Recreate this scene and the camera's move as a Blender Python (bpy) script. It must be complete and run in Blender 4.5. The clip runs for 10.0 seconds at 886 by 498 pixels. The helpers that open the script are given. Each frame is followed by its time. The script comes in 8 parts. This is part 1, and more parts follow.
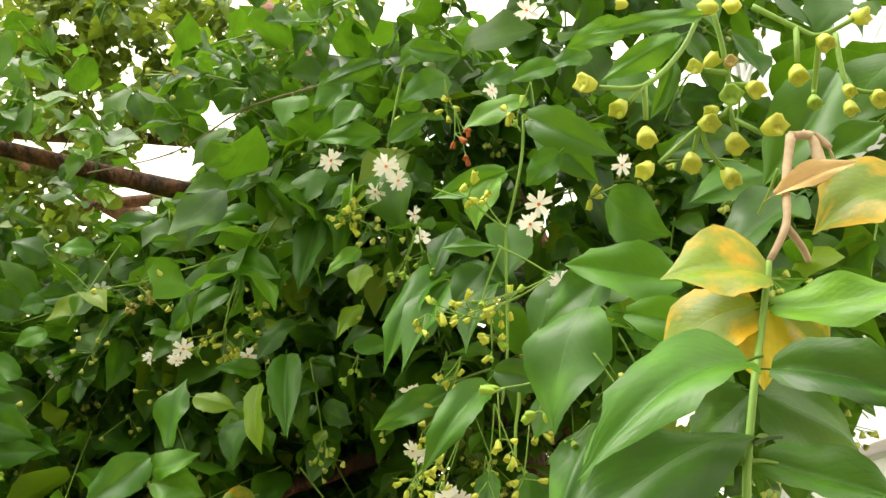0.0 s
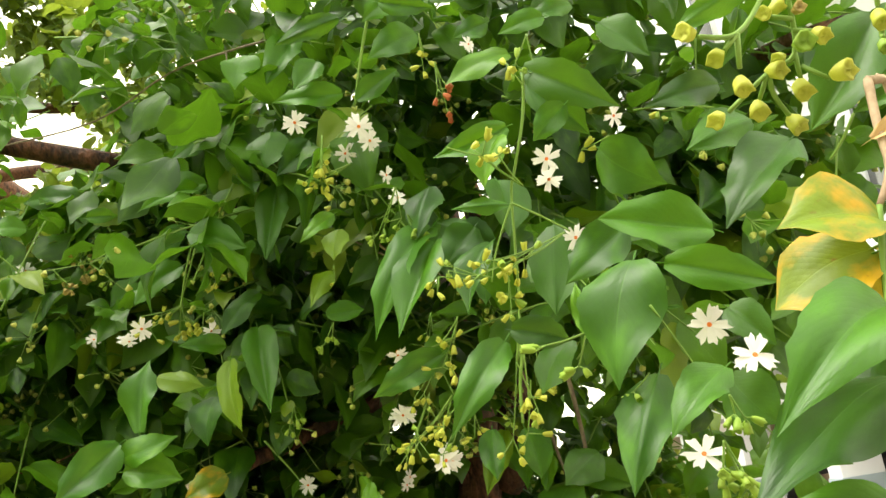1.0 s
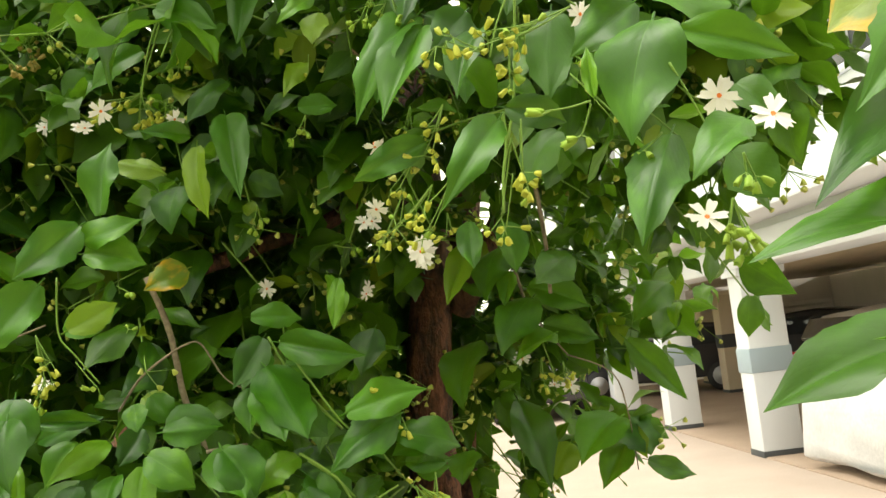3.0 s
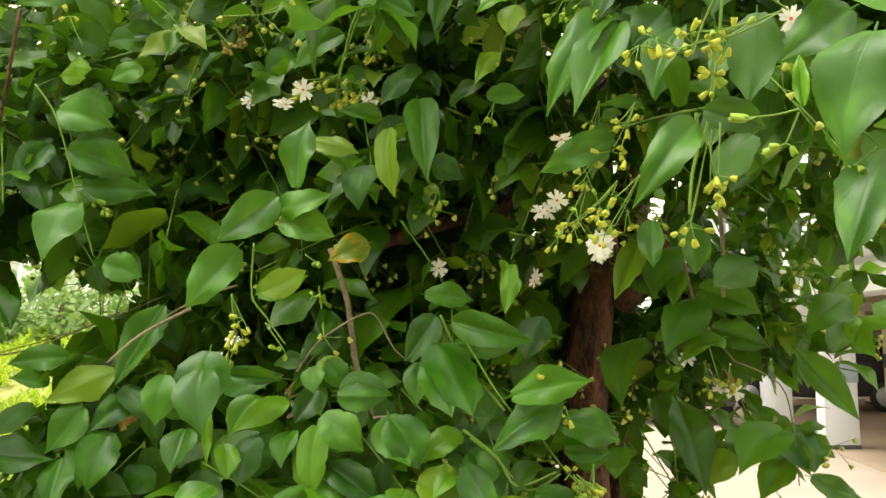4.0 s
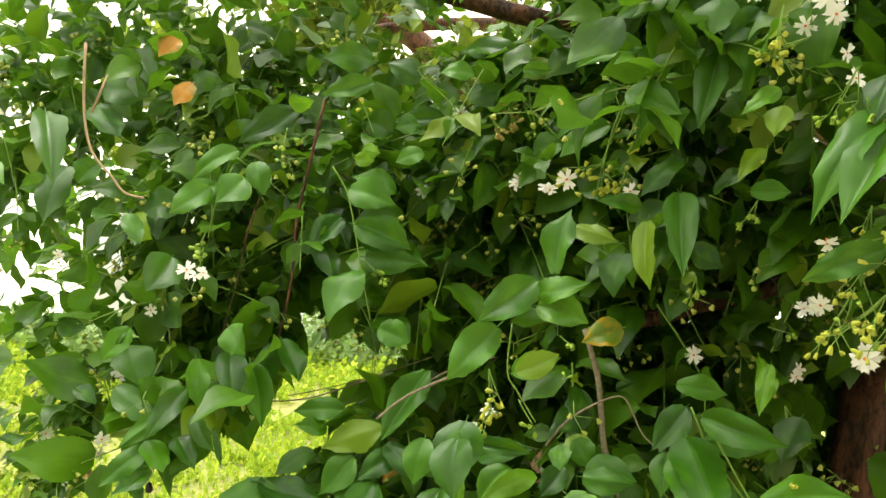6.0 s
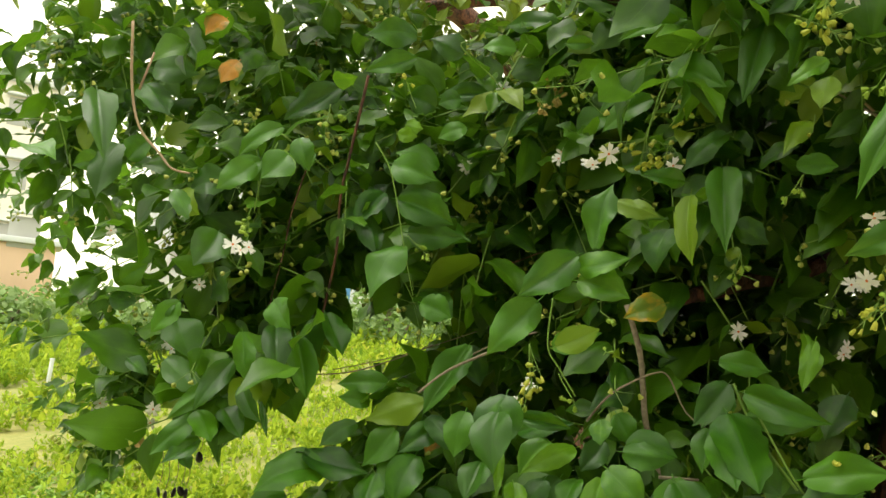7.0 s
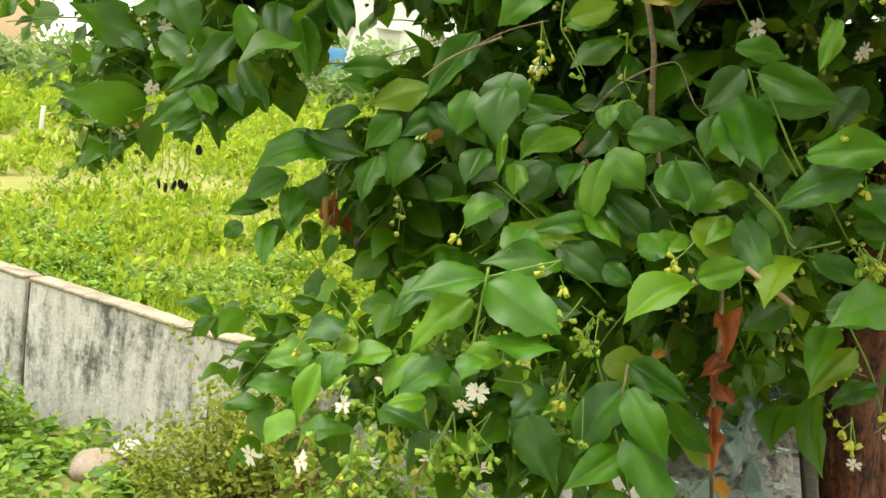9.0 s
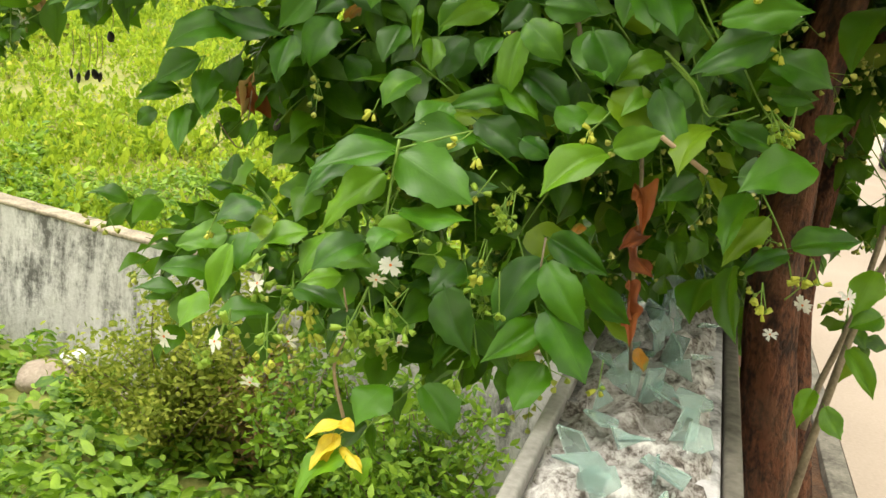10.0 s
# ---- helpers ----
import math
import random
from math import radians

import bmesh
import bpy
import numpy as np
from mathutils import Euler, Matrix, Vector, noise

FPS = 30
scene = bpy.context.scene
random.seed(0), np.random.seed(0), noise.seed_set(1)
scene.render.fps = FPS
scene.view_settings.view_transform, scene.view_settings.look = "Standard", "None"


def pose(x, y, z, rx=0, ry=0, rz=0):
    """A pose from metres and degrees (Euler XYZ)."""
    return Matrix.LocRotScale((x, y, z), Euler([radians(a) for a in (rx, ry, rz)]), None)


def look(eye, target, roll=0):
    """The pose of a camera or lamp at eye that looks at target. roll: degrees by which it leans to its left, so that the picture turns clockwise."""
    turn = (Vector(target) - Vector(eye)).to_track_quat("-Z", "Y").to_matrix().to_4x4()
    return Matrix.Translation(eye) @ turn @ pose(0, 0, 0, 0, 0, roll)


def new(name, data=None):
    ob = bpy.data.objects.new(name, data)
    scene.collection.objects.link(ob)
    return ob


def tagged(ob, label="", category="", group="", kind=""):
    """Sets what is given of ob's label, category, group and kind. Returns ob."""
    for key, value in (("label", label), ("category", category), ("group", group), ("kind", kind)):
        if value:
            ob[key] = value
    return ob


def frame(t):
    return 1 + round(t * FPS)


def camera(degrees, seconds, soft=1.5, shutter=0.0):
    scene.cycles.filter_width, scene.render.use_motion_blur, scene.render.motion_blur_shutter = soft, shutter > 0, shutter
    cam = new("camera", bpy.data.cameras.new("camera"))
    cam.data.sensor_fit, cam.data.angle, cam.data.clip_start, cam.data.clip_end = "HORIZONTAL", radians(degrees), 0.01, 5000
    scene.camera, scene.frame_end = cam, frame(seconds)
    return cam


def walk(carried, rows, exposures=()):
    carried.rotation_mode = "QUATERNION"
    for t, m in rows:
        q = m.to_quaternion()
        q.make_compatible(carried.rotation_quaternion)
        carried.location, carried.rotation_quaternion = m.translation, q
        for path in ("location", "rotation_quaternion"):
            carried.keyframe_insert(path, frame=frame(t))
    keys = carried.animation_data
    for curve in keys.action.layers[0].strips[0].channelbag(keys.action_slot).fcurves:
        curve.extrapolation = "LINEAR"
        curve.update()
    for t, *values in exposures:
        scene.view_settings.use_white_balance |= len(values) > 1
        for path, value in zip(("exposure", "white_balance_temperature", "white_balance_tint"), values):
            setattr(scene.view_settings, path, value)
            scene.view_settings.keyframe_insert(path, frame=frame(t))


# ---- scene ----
cam = camera(53.0, 10.0, soft=1.5)
PATH = [
    (0, (-0.025, 0.059, 1.641), (0.065, 1.95, 2.288), -3.4),
    (0.3, (-0.071, 0.073, 1.634), (0.136, 1.972, 2.224), -6.0),
    (0.5, (-0.082, 0.077, 1.632), (0.154, 1.977, 2.208), -6.7),
    (1, (-0.129, 0.083, 1.661), (0.224, 1.98, 2.185), -8.9),
    (1.5, (-0.145, 0.101, 1.641), (0.292, 2.004, 2.074), -9.9),
    (2, (-0.158, 0.123, 1.604), (0.353, 2.032, 1.915), -9.7),
    (2.2, (-0.167, 0.125, 1.6), (0.361, 2.034, 1.875), -9.4),
    (3.3, (-0.189, 0.123, 1.599), (0.228, 2.068, 1.803), -4.4),
    (3.5, (-0.2, 0.121, 1.599), (0.15, 2.08, 1.796), -3.4),
    (4, (-0.21, 0.108, 1.603), (-0.068, 2.093, 1.802), -0.7),
    (4.5, (-0.204, 0.101, 1.608), (-0.232, 2.088, 1.835), 1.3),
    (5, (-0.203, 0.089, 1.614), (-0.4, 2.066, 1.845), 2.9),
    (5.5, (-0.2, 0.08, 1.628), (-0.526, 2.036, 1.884), 4.0),
    (5.7, (-0.201, 0.07, 1.637), (-0.576, 2.015, 1.912), 4.3),
    (6.8, (-0.191, 0.046, 1.651), (-0.74, 1.951, 1.915), 5.2),
    (7, (-0.188, 0.056, 1.641), (-0.738, 1.966, 1.862), 5.1),
    (7.5, (-0.2, 0.075, 1.609), (-0.723, 2.003, 1.713), 5.3),
    (8, (-0.2, 0.08, 1.583), (-0.701, 2.016, 1.555), 6.3),
    (8.5, (-0.201, 0.077, 1.543), (-0.69, 2.012, 1.403), 7.2),
    (9, (-0.195, 0.073, 1.521), (-0.674, 1.995, 1.244), 7.9),
    (9.5, (-0.184, 0.08, 1.497), (-0.622, 1.994, 1.117), 7.9),
    (10, (-0.153, 0.091, 1.49), (-0.495, 2.005, 1.025), 7.3),
]
walk(cam, [(t, look(eye, target, roll)) for t, eye, target, roll in PATH], exposures=[(0, 0.80), (0.5, 0.78), (1, 0.86), (2, 0.78), (3.5, 0.74), (4.5, 0.96), (5.5, 1.02), (7, 0.33), (7.5, 0.39), (8.5, 0.56), (9.5, 0.54), (10, 0.48)])

# ---- daylight: bright, thinly overcast ----
SUN_UP, SUN_ROUND = radians(72), radians(262)
world = bpy.data.worlds.new("sky")
scene.world = world
world.use_nodes = True
wn, wl = world.node_tree.nodes, world.node_tree.links
wn.clear()
sky = wn.new("ShaderNodeTexSky")
sky.sky_type, sky.sun_disc = "NISHITA", False
sky.sun_elevation, sky.sun_rotation = SUN_UP, SUN_ROUND
sky.air_density, sky.dust_density, sky.ozone_density = 1.0, 6.0, 1.0
veil = wn.new("ShaderNodeMix")
veil.data_type = "RGBA"
veil.inputs[0].default_value = 0.75
veil.inputs[7].default_value = (17.2, 16.6, 12.6, 1)   # the white cloud sheet
bg = wn.new("ShaderNodeBackground")
bg.inputs["Strength"].default_value = 0.13
wo = wn.new("ShaderNodeOutputWorld")
wl.new(sky.outputs[0], veil.inputs[6])
wl.new(veil.outputs[2], bg.inputs["Color"])
wl.new(bg.outputs[0], wo.inputs["Surface"])
sun_data = bpy.data.lights.new("sun", "SUN")
sun_data.energy, sun_data.angle, sun_data.color = 2.6, radians(38), (1.0, 0.96, 0.88)
sun = new("sun", sun_data)
sun.matrix_world = look((0, 0, 30), (0 - math.sin(SUN_ROUND) * math.cos(SUN_UP) * 10, 0 - math.cos(SUN_ROUND) * math.cos(SUN_UP) * 10, 30 - math.sin(SUN_UP) * 10))

# ---- materials ----
class Nodes:
    """A small wrapper round one material's node tree."""

    def __init__(self, name):
        self.mat = bpy.data.materials.new(name)
        self.mat.use_nodes = True
        self.tree = self.mat.node_tree
        self.tree.nodes.clear()
        self.out = self.tree.nodes.new("ShaderNodeOutputMaterial")

    def add(self, kind, **inputs):
        n = self.tree.nodes.new("ShaderNode" + kind)
        for k, v in inputs.items():
            self.put(n, k.replace("_", " "), v)
        return n

    def put(self, n, key, v):
        sock = n.inputs[int(key)] if key.isdigit() else n.inputs[key]
        if isinstance(v, bpy.types.NodeSocket):
            self.tree.links.new(v, sock)
        elif isinstance(v, bpy.types.Node):
            self.tree.links.new(v.outputs[0], sock)
        else:
            sock.default_value = v

    def math(self, op, a, b=0.0, clamp=False):
        n = self.tree.nodes.new("ShaderNodeMath")
        n.operation, n.use_clamp = op, clamp
        self.put(n, "0", a)
        self.put(n, "1", b)
        return n.outputs[0]

    def mix(self, fac, a, b, blend="MIX"):
        n = self.tree.nodes.new("ShaderNodeMix")
        n.data_type, n.blend_type = "RGBA", blend
        self.put(n, "0", fac)
        self.put(n, "6", rgba(a))
        self.put(n, "7", rgba(b))
        return n.outputs[2]

    def noise(self, scale, detail=4.0, rough=0.55, vector=None):
        n = self.add("TexNoise", Scale=scale, Detail=detail, Roughness=rough)
        if vector is not None:
            self.put(n, "Vector", vector)
        return n.outputs[0]

    def ramp(self, fac, *stops):
        n = self.tree.nodes.new("ShaderNodeValToRGB")
        self.put(n, "Fac", fac)
        r = n.color_ramp
        while len(r.elements) < len(stops):
            r.elements.new(0.5)
        for e, (p, c) in zip(r.elements, stops):
            e.position, e.color = p, rgba(c)
        return n.outputs[0]

    def place(self):
        return self.add("TexCoord").outputs["Object"]

    def bump(self, height, strength=0.3, distance=0.01):
        n = self.add("Bump", Strength=strength, Distance=distance)
        self.put(n, "Height", height)
        return n.outputs[0]

    def done(self, shader):
        self.tree.links.new(shader.outputs[0] if isinstance(shader, bpy.types.Node) else shader, self.out.inputs["Surface"])
        return self.mat


def rgba(c):
    if isinstance(c, (int, float)):
        return (c, c, c, 1)
    return (*c, 1) if isinstance(c, tuple) and len(c) == 3 else c


def leaf_material(name, dark, bright, spot=None, island=False, gloss=0.43, glow=0.26, sub=None, odd=None, zone=9.0, spec=0.45):
    """Blade with midrib, quilted side veins, leaf-to-leaf differences, sheen, and a little light let through."""
    n = Nodes(name)
    uv = n.add("TexCoord").outputs["UV"]
    xyz = n.add("SeparateXYZ", Vector=uv)
    u, v = xyz.outputs[0], xyz.outputs[1]
    side = n.math("ABSOLUTE", n.math("SUBTRACT", u, 0.5))
    width = n.math("SUBTRACT", 0.022, n.math("MULTIPLY", v, 0.014))
    rib = n.math("SUBTRACT", 1.0, n.math("DIVIDE", side, width), clamp=True)
    wave = n.math("SINE", n.math("MULTIPLY", n.math("SUBTRACT", v, n.math("MULTIPLY", side, 0.8)), 40.0))
    quilt = n.math("POWER", n.math("ABSOLUTE", wave), 0.6)
    info = n.add("NewGeometry")
    vary = info.outputs["Random Per Island"] if island else n.add("ObjectInfo").outputs["Random"]
    shift = n.add("CombineXYZ", X=n.math("MULTIPLY", vary, 37.0), Y=n.math("MULTIPLY", vary, 11.0))
    own = n.add("VectorMath", **{"0": uv, "1": shift}).outputs[0]
    blotch = n.noise(2.4, 2.0, vector=own)
    patch = n.noise(zone, 3.0, vector=info.outputs["Position"])
    fine = n.noise(40.0, 4.0, vector=own)
    ripple = n.noise(6.5, 2.0, vector=own)
    base = n.mix(n.math("MULTIPLY", n.math("ADD", vary, n.math("SUBTRACT", patch, 0.5)), 1.0, clamp=True), dark, bright)
    base = n.mix(n.math("MULTIPLY", n.math("SUBTRACT", blotch, 0.45, clamp=True), 1.8, clamp=True), base, tuple(c * 1.45 for c in bright))
    base = n.mix(n.math("MULTIPLY", n.math("SUBTRACT", fine, 0.55, clamp=True), 1.5, clamp=True), base, tuple(c * 0.5 for c in dark))
    if odd:
        base = n.mix(n.math("MULTIPLY", n.math("GREATER_THAN", vary, 0.91), 0.8), base, odd)
    if spot:
        edge = n.math("ADD", n.noise(2.0, 4.0, 0.6, vector=own), n.math("MULTIPLY", n.math("SUBTRACT", side, 0.2), 0.35))
        base = n.mix(n.math("MULTIPLY", n.math("SUBTRACT", edge, 0.50, clamp=True), 5.5, clamp=True), base, spot)
        rust = n.noise(5.0, 4.0, 0.6, vector=own)
        base = n.mix(n.math("MULTIPLY", n.math("SUBTRACT", rust, 0.62, clamp=True), 6.0, clamp=True), base, (0.20, 0.07, 0.02))
    pale = tuple(min(1, c * 2.0 + 0.02) for c in bright)
    base = n.mix(n.math("ADD", n.math("MULTIPLY", rib, 0.17), n.math("MULTIPLY", n.math("SUBTRACT", 0.35, quilt, clamp=True), 0.10)), base, pale)
    height = n.math("ADD", n.math("MULTIPLY", fine, 0.03), n.math("ADD", n.math("MULTIPLY", quilt, 0.025), n.math("ADD", n.math("MULTIPLY", ripple, 0.16), n.math("MULTIPLY", blotch, 0.5))))
    height = n.math("SUBTRACT", height, n.math("MULTIPLY", rib, 0.05))
    bump = n.bump(height, 0.42, 0.005)
    rough = n.math("ADD", gloss, n.math("MULTIPLY", n.math("SUBTRACT", blotch, 0.5), 0.25))
    p = n.add("BsdfPrincipled", Base_Color=base, Roughness=rough, Normal=bump)
    p.inputs["Specular IOR Level"].default_value = spec
    tr = n.add("BsdfTranslucent", Color=n.mix(0.6, base, (0.24, 0.44, 0.02) if not sub else sub))
    m = n.add("MixShader", Fac=glow)
    n.tree.links.new(p.outputs[0], m.inputs[1])
    n.tree.links.new(tr.outputs[0], m.inputs[2])
    return n.done(m)


def rough_material(name, dark, bright, scale=6.0, fine=60.0, rough=0.8, bump=0.4, depth=0.01, stretch=(1, 1, 1), vary=False):
    """A worn matt surface with two scales of variation."""
    n = Nodes(name)
    where = n.add("Mapping", Vector=n.place(), Scale=stretch).outputs[0]
    a, b = n.noise(scale, 5.0, vector=where), n.noise(fine, 4.0, vector=where)
    f = n.math("ADD", n.math("MULTIPLY", a, 0.65), n.math("MULTIPLY", b, 0.45))
    if vary:
        f = n.math("ADD", f, n.math("MULTIPLY", n.math("SUBTRACT", n.add("ObjectInfo").outputs["Random"], 0.5), 0.5))
    base = n.ramp(f, (0.3, dark), (0.72, bright))
    p = n.add("BsdfPrincipled", Base_Color=base, Roughness=rough, Normal=n.bump(f, bump, depth))
    return n.done(p)


def soft_material(name, dark, bright, rough=0.5, glow=0.3, scale=60.0, island=False):
    """Thin soft plant tissue: petals, buds, stems."""
    n = Nodes(name)
    vary = n.add("NewGeometry").outputs["Random Per Island"] if island else n.add("ObjectInfo").outputs["Random"]
    f = n.math("ADD", n.math("MULTIPLY", vary, 0.5), n.math("MULTIPLY", n.noise(scale, 3.0, vector=n.place()), 0.5))
    base = n.mix(f, dark, bright)
    p = n.add("BsdfPrincipled", Base_Color=base, Roughness=rough)
    tr = n.add("BsdfTranslucent", Color=base)
    m = n.add("MixShader", Fac=glow)
    n.tree.links.new(p.outputs[0], m.inputs[1])
    n.tree.links.new(tr.outputs[0], m.inputs[2])
    return n.done(m)


def bark_material(name, dark, bright):
    n = Nodes(name)
    where = n.add("Mapping", Vector=n.place(), Scale=(1, 1, 0.45)).outputs[0]
    a, b = n.noise(34.0, 5.0, 0.65, vector=where), n.noise(150.0, 4.0, 0.6, vector=where)
    c = n.noise(7.0, 3.0, vector=n.place())
    f = n.math("ADD", n.math("MULTIPLY", a, 0.6), n.math("MULTIPLY", b, 0.4))
    base = n.mix(n.math("MULTIPLY", n.math("SUBTRACT", c, 0.5, clamp=True), 1.6), n.ramp(f, (0.42, dark), (0.58, bright)), (0.20, 0.15, 0.10))
    p = n.add("BsdfPrincipled", Base_Color=base, Roughness=0.8, Normal=n.bump(f, 0.9, 0.018))
    return n.done(p)


def stained_wall_material():
    """Old cement plaster, pale where it is bare, with black algae running down it."""
    n = Nodes("stained plaster")
    place = n.place()
    runs = n.noise(10.0, 6.0, 0.72, vector=n.add("Mapping", Vector=place, Scale=(1.2, 1.2, 0.34)).outputs[0])
    cloud = n.noise(1.9, 5.0, 0.65, vector=place)
    grain = n.noise(45.0, 5.0, 0.7, vector=place)
    speck = n.noise(26.0, 6.0, 0.78, vector=place)
    base = n.ramp(n.math("ADD", n.math("MULTIPLY", cloud, 0.6), n.math("MULTIPLY", grain, 0.4)), (0.32, (0.42, 0.40, 0.42)), (0.60, (0.70, 0.68, 0.71)))
    mould = n.math("ADD", n.math("ADD", n.math("MULTIPLY", runs, 0.40), n.math("MULTIPLY", cloud, 0.45)), n.math("MULTIPLY", speck, 0.30))
    soot = n.math("MULTIPLY", n.math("SUBTRACT", mould, 0.548, clamp=True), 8.0, clamp=True)
    base = n.mix(n.math("MULTIPLY", soot, 0.9), base, (0.05, 0.048, 0.046))
    wash = n.math("MULTIPLY", n.math("SUBTRACT", n.math("ADD", n.math("MULTIPLY", runs, -0.6), n.math("MULTIPLY", speck, 0.4)), -0.08, clamp=True), 6.0, clamp=True)
    base = n.mix(n.math("MULTIPLY", wash, 0.7), base, (0.82, 0.80, 0.83))
    p = n.add("BsdfPrincipled", Base_Color=base, Roughness=0.9, Normal=n.bump(grain, 0.5, 0.01))
    return n.done(p)


def mortar_material():
    """Rough cement capping: chalky white lime, grey moss and black pits."""
    n = Nodes("weathered mortar")
    place = n.place()
    a, b, c = n.noise(26.0, 6.0, 0.75, vector=place), n.noise(110.0, 5.0, 0.75, vector=place), n.noise(7.0, 3.0, vector=place)
    f = n.math("ADD", n.math("MULTIPLY", a, 0.6), n.math("MULTIPLY", b, 0.4))
    base = n.ramp(f, (0.38, (0.016, 0.014, 0.013)), (0.445, (0.15, 0.125, 0.11)), (0.50, (0.42, 0.39, 0.38)), (0.60, (0.72, 0.70, 0.69)))
    base = n.mix(n.math("MULTIPLY", n.math("SUBTRACT", c, 0.58, clamp=True), 4.0, clamp=True), base, (0.07, 0.058, 0.045))
    p = n.add("BsdfPrincipled", Base_Color=base, Roughness=0.92, Normal=n.bump(f, 0.8, 0.012))
    return n.done(p)


def paint_material(name, colour, rough=0.6, dirt=0.12):
    n = Nodes(name)
    place = n.place()
    a = n.noise(1.5, 5.0, 0.6, vector=n.add("Mapping", Vector=place, Scale=(1, 1, 0.3)).outputs[0])
    b = n.noise(60.0, 3.0, vector=place)
    base = n.mix(n.math("MULTIPLY", n.math("SUBTRACT", a, 0.45, clamp=True), dirt * 8, clamp=True), colour, tuple(c * 0.72 for c in colour))
    p = n.add("BsdfPrincipled", Base_Color=base, Roughness=rough, Normal=n.bump(b, 0.12, 0.004))
    return n.done(p)


def glass_material():
    n = Nodes("green bottle glass")
    f = n.noise(30.0, 3.0, vector=n.place())
    p = n.add("BsdfPrincipled", Base_Color=n.mix(f, (0.52, 0.76, 0.72), (0.84, 0.95, 0.93)), Roughness=n.math("ADD", 0.08, n.math("MULTIPLY", f, 0.3)))
    p.inputs["Transmission Weight"].default_value = 0.82
    p.inputs["IOR"].default_value = 1.45
    return n.done(p)


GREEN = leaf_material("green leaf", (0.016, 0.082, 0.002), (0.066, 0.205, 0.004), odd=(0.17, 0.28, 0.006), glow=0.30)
# GREEN darkened: shade painted into inner leaves, undersides and backlit sprigs
DEEPSHADE = leaf_material("deep green leaf with shade painted in", (0.010, 0.052, 0.003), (0.037, 0.125, 0.004))
# fresh growth; the pale tone also paints sheen on a few low leaves
FRESHSHEEN = leaf_material("fresh and sheen-pale green leaf", (0.054, 0.18, 0.006), (0.135, 0.30, 0.008), glow=0.34)
CROWN = leaf_material("crown leaf", (0.012, 0.060, 0.002), (0.080, 0.20, 0.003), island=True, glow=0.34, odd=(0.20, 0.29, 0.012), sub=(0.19, 0.40, 0.02))
YELLOWING = leaf_material("yellowing leaf", (0.09, 0.17, 0.008), (0.16, 0.25, 0.010), spot=(0.56, 0.33, 0.004), glow=0.3, sub=(0.5, 0.45, 0.03))
YELLOW = leaf_material("yellow leaf", (0.62, 0.46, 0.03), (0.80, 0.66, 0.06), glow=0.3, sub=(0.8, 0.6, 0.05))
ORANGE = leaf_material("orange leaf", (0.36, 0.15, 0.02), (0.55, 0.26, 0.03), spot=(0.16, 0.2, 0.03), glow=0.25, sub=(0.6, 0.3, 0.05))
DRY = leaf_material("dry brown leaf", (0.12, 0.032, 0.011), (0.34, 0.095, 0.022), glow=0.12, gloss=0.6, sub=(0.4, 0.12, 0.04))
TAN = leaf_material("withered tan leaf", (0.45, 0.27, 0.10), (0.62, 0.42, 0.18), glow=0.2, gloss=0.6, sub=(0.6, 0.4, 0.2))
PETAL = soft_material("white petal", (0.84, 0.82, 0.76), (0.92, 0.91, 0.86), glow=0.3)
THROAT = soft_material("orange tube", (0.75, 0.16, 0.02), (0.85, 0.26, 0.03), glow=0.15)
BUD = soft_material("yellow green bud", (0.43, 0.50, 0.045), (0.68, 0.68, 0.10), glow=0.30, scale=90.0)
GREENBUD = soft_material("green bud", (0.22, 0.40, 0.03), (0.38, 0.52, 0.06), glow=0.25, scale=90.0)
TANBUD = soft_material("dried bud", (0.34, 0.24, 0.06), (0.56, 0.44, 0.14), glow=0.15, scale=90.0)
RUSTBUD = soft_material("withered bud", (0.34, 0.07, 0.02), (0.52, 0.15, 0.04), glow=0.15, scale=90.0)
SPENT = soft_material("spent flower cup", (0.26, 0.36, 0.04), (0.62, 0.62, 0.14), glow=0.2, island=True)
STALK = soft_material("green stalk", (0.13, 0.26, 0.03), (0.24, 0.38, 0.06), rough=0.6, glow=0.1, island=True)
TWIGBARK = rough_material("twig bark", (0.09, 0.065, 0.04), (0.30, 0.245, 0.165), 20.0, 160.0, 0.85, 0.5, 0.003)
PALETWIG = rough_material("pale dry twig", (0.25, 0.17, 0.10), (0.45, 0.33, 0.21), 20.0, 160.0, 0.8, 0.5, 0.003)
BARK = bark_material("tree bark", (0.030, 0.012, 0.007), (0.19, 0.074, 0.036))
SEED = rough_material("black seed pod", (0.008, 0.007, 0.008), (0.03, 0.022, 0.02), 60.0, 200.0, 0.5, 0.3, 0.002)
PLASTER = stained_wall_material()
MORTAR = mortar_material()
CONCRETE = rough_material("grey concrete", (0.16, 0.15, 0.14), (0.40, 0.38, 0.36), 5.0, 80.0, 0.9, 0.4, 0.006)
CAPSTONE = rough_material("pale worn cement", (0.07, 0.055, 0.045), (0.46, 0.39, 0.30), 7.0, 60.0, 0.9, 0.6, 0.01)
MOSSY = rough_material("mossy cement", (0.035, 0.034, 0.026), (0.22, 0.20, 0.17), 9.0, 70.0, 0.95, 0.6, 0.008)
ROADMAT = rough_material("pale pinkish paving", (0.26, 0.21, 0.17), (0.37, 0.30, 0.25), 0.7, 60.0, 0.85, 0.2, 0.004)
SOIL = rough_material("reddish soil", (0.018, 0.011, 0.007), (0.12, 0.055, 0.024), 8.0, 70.0, 0.95, 0.9, 0.03)
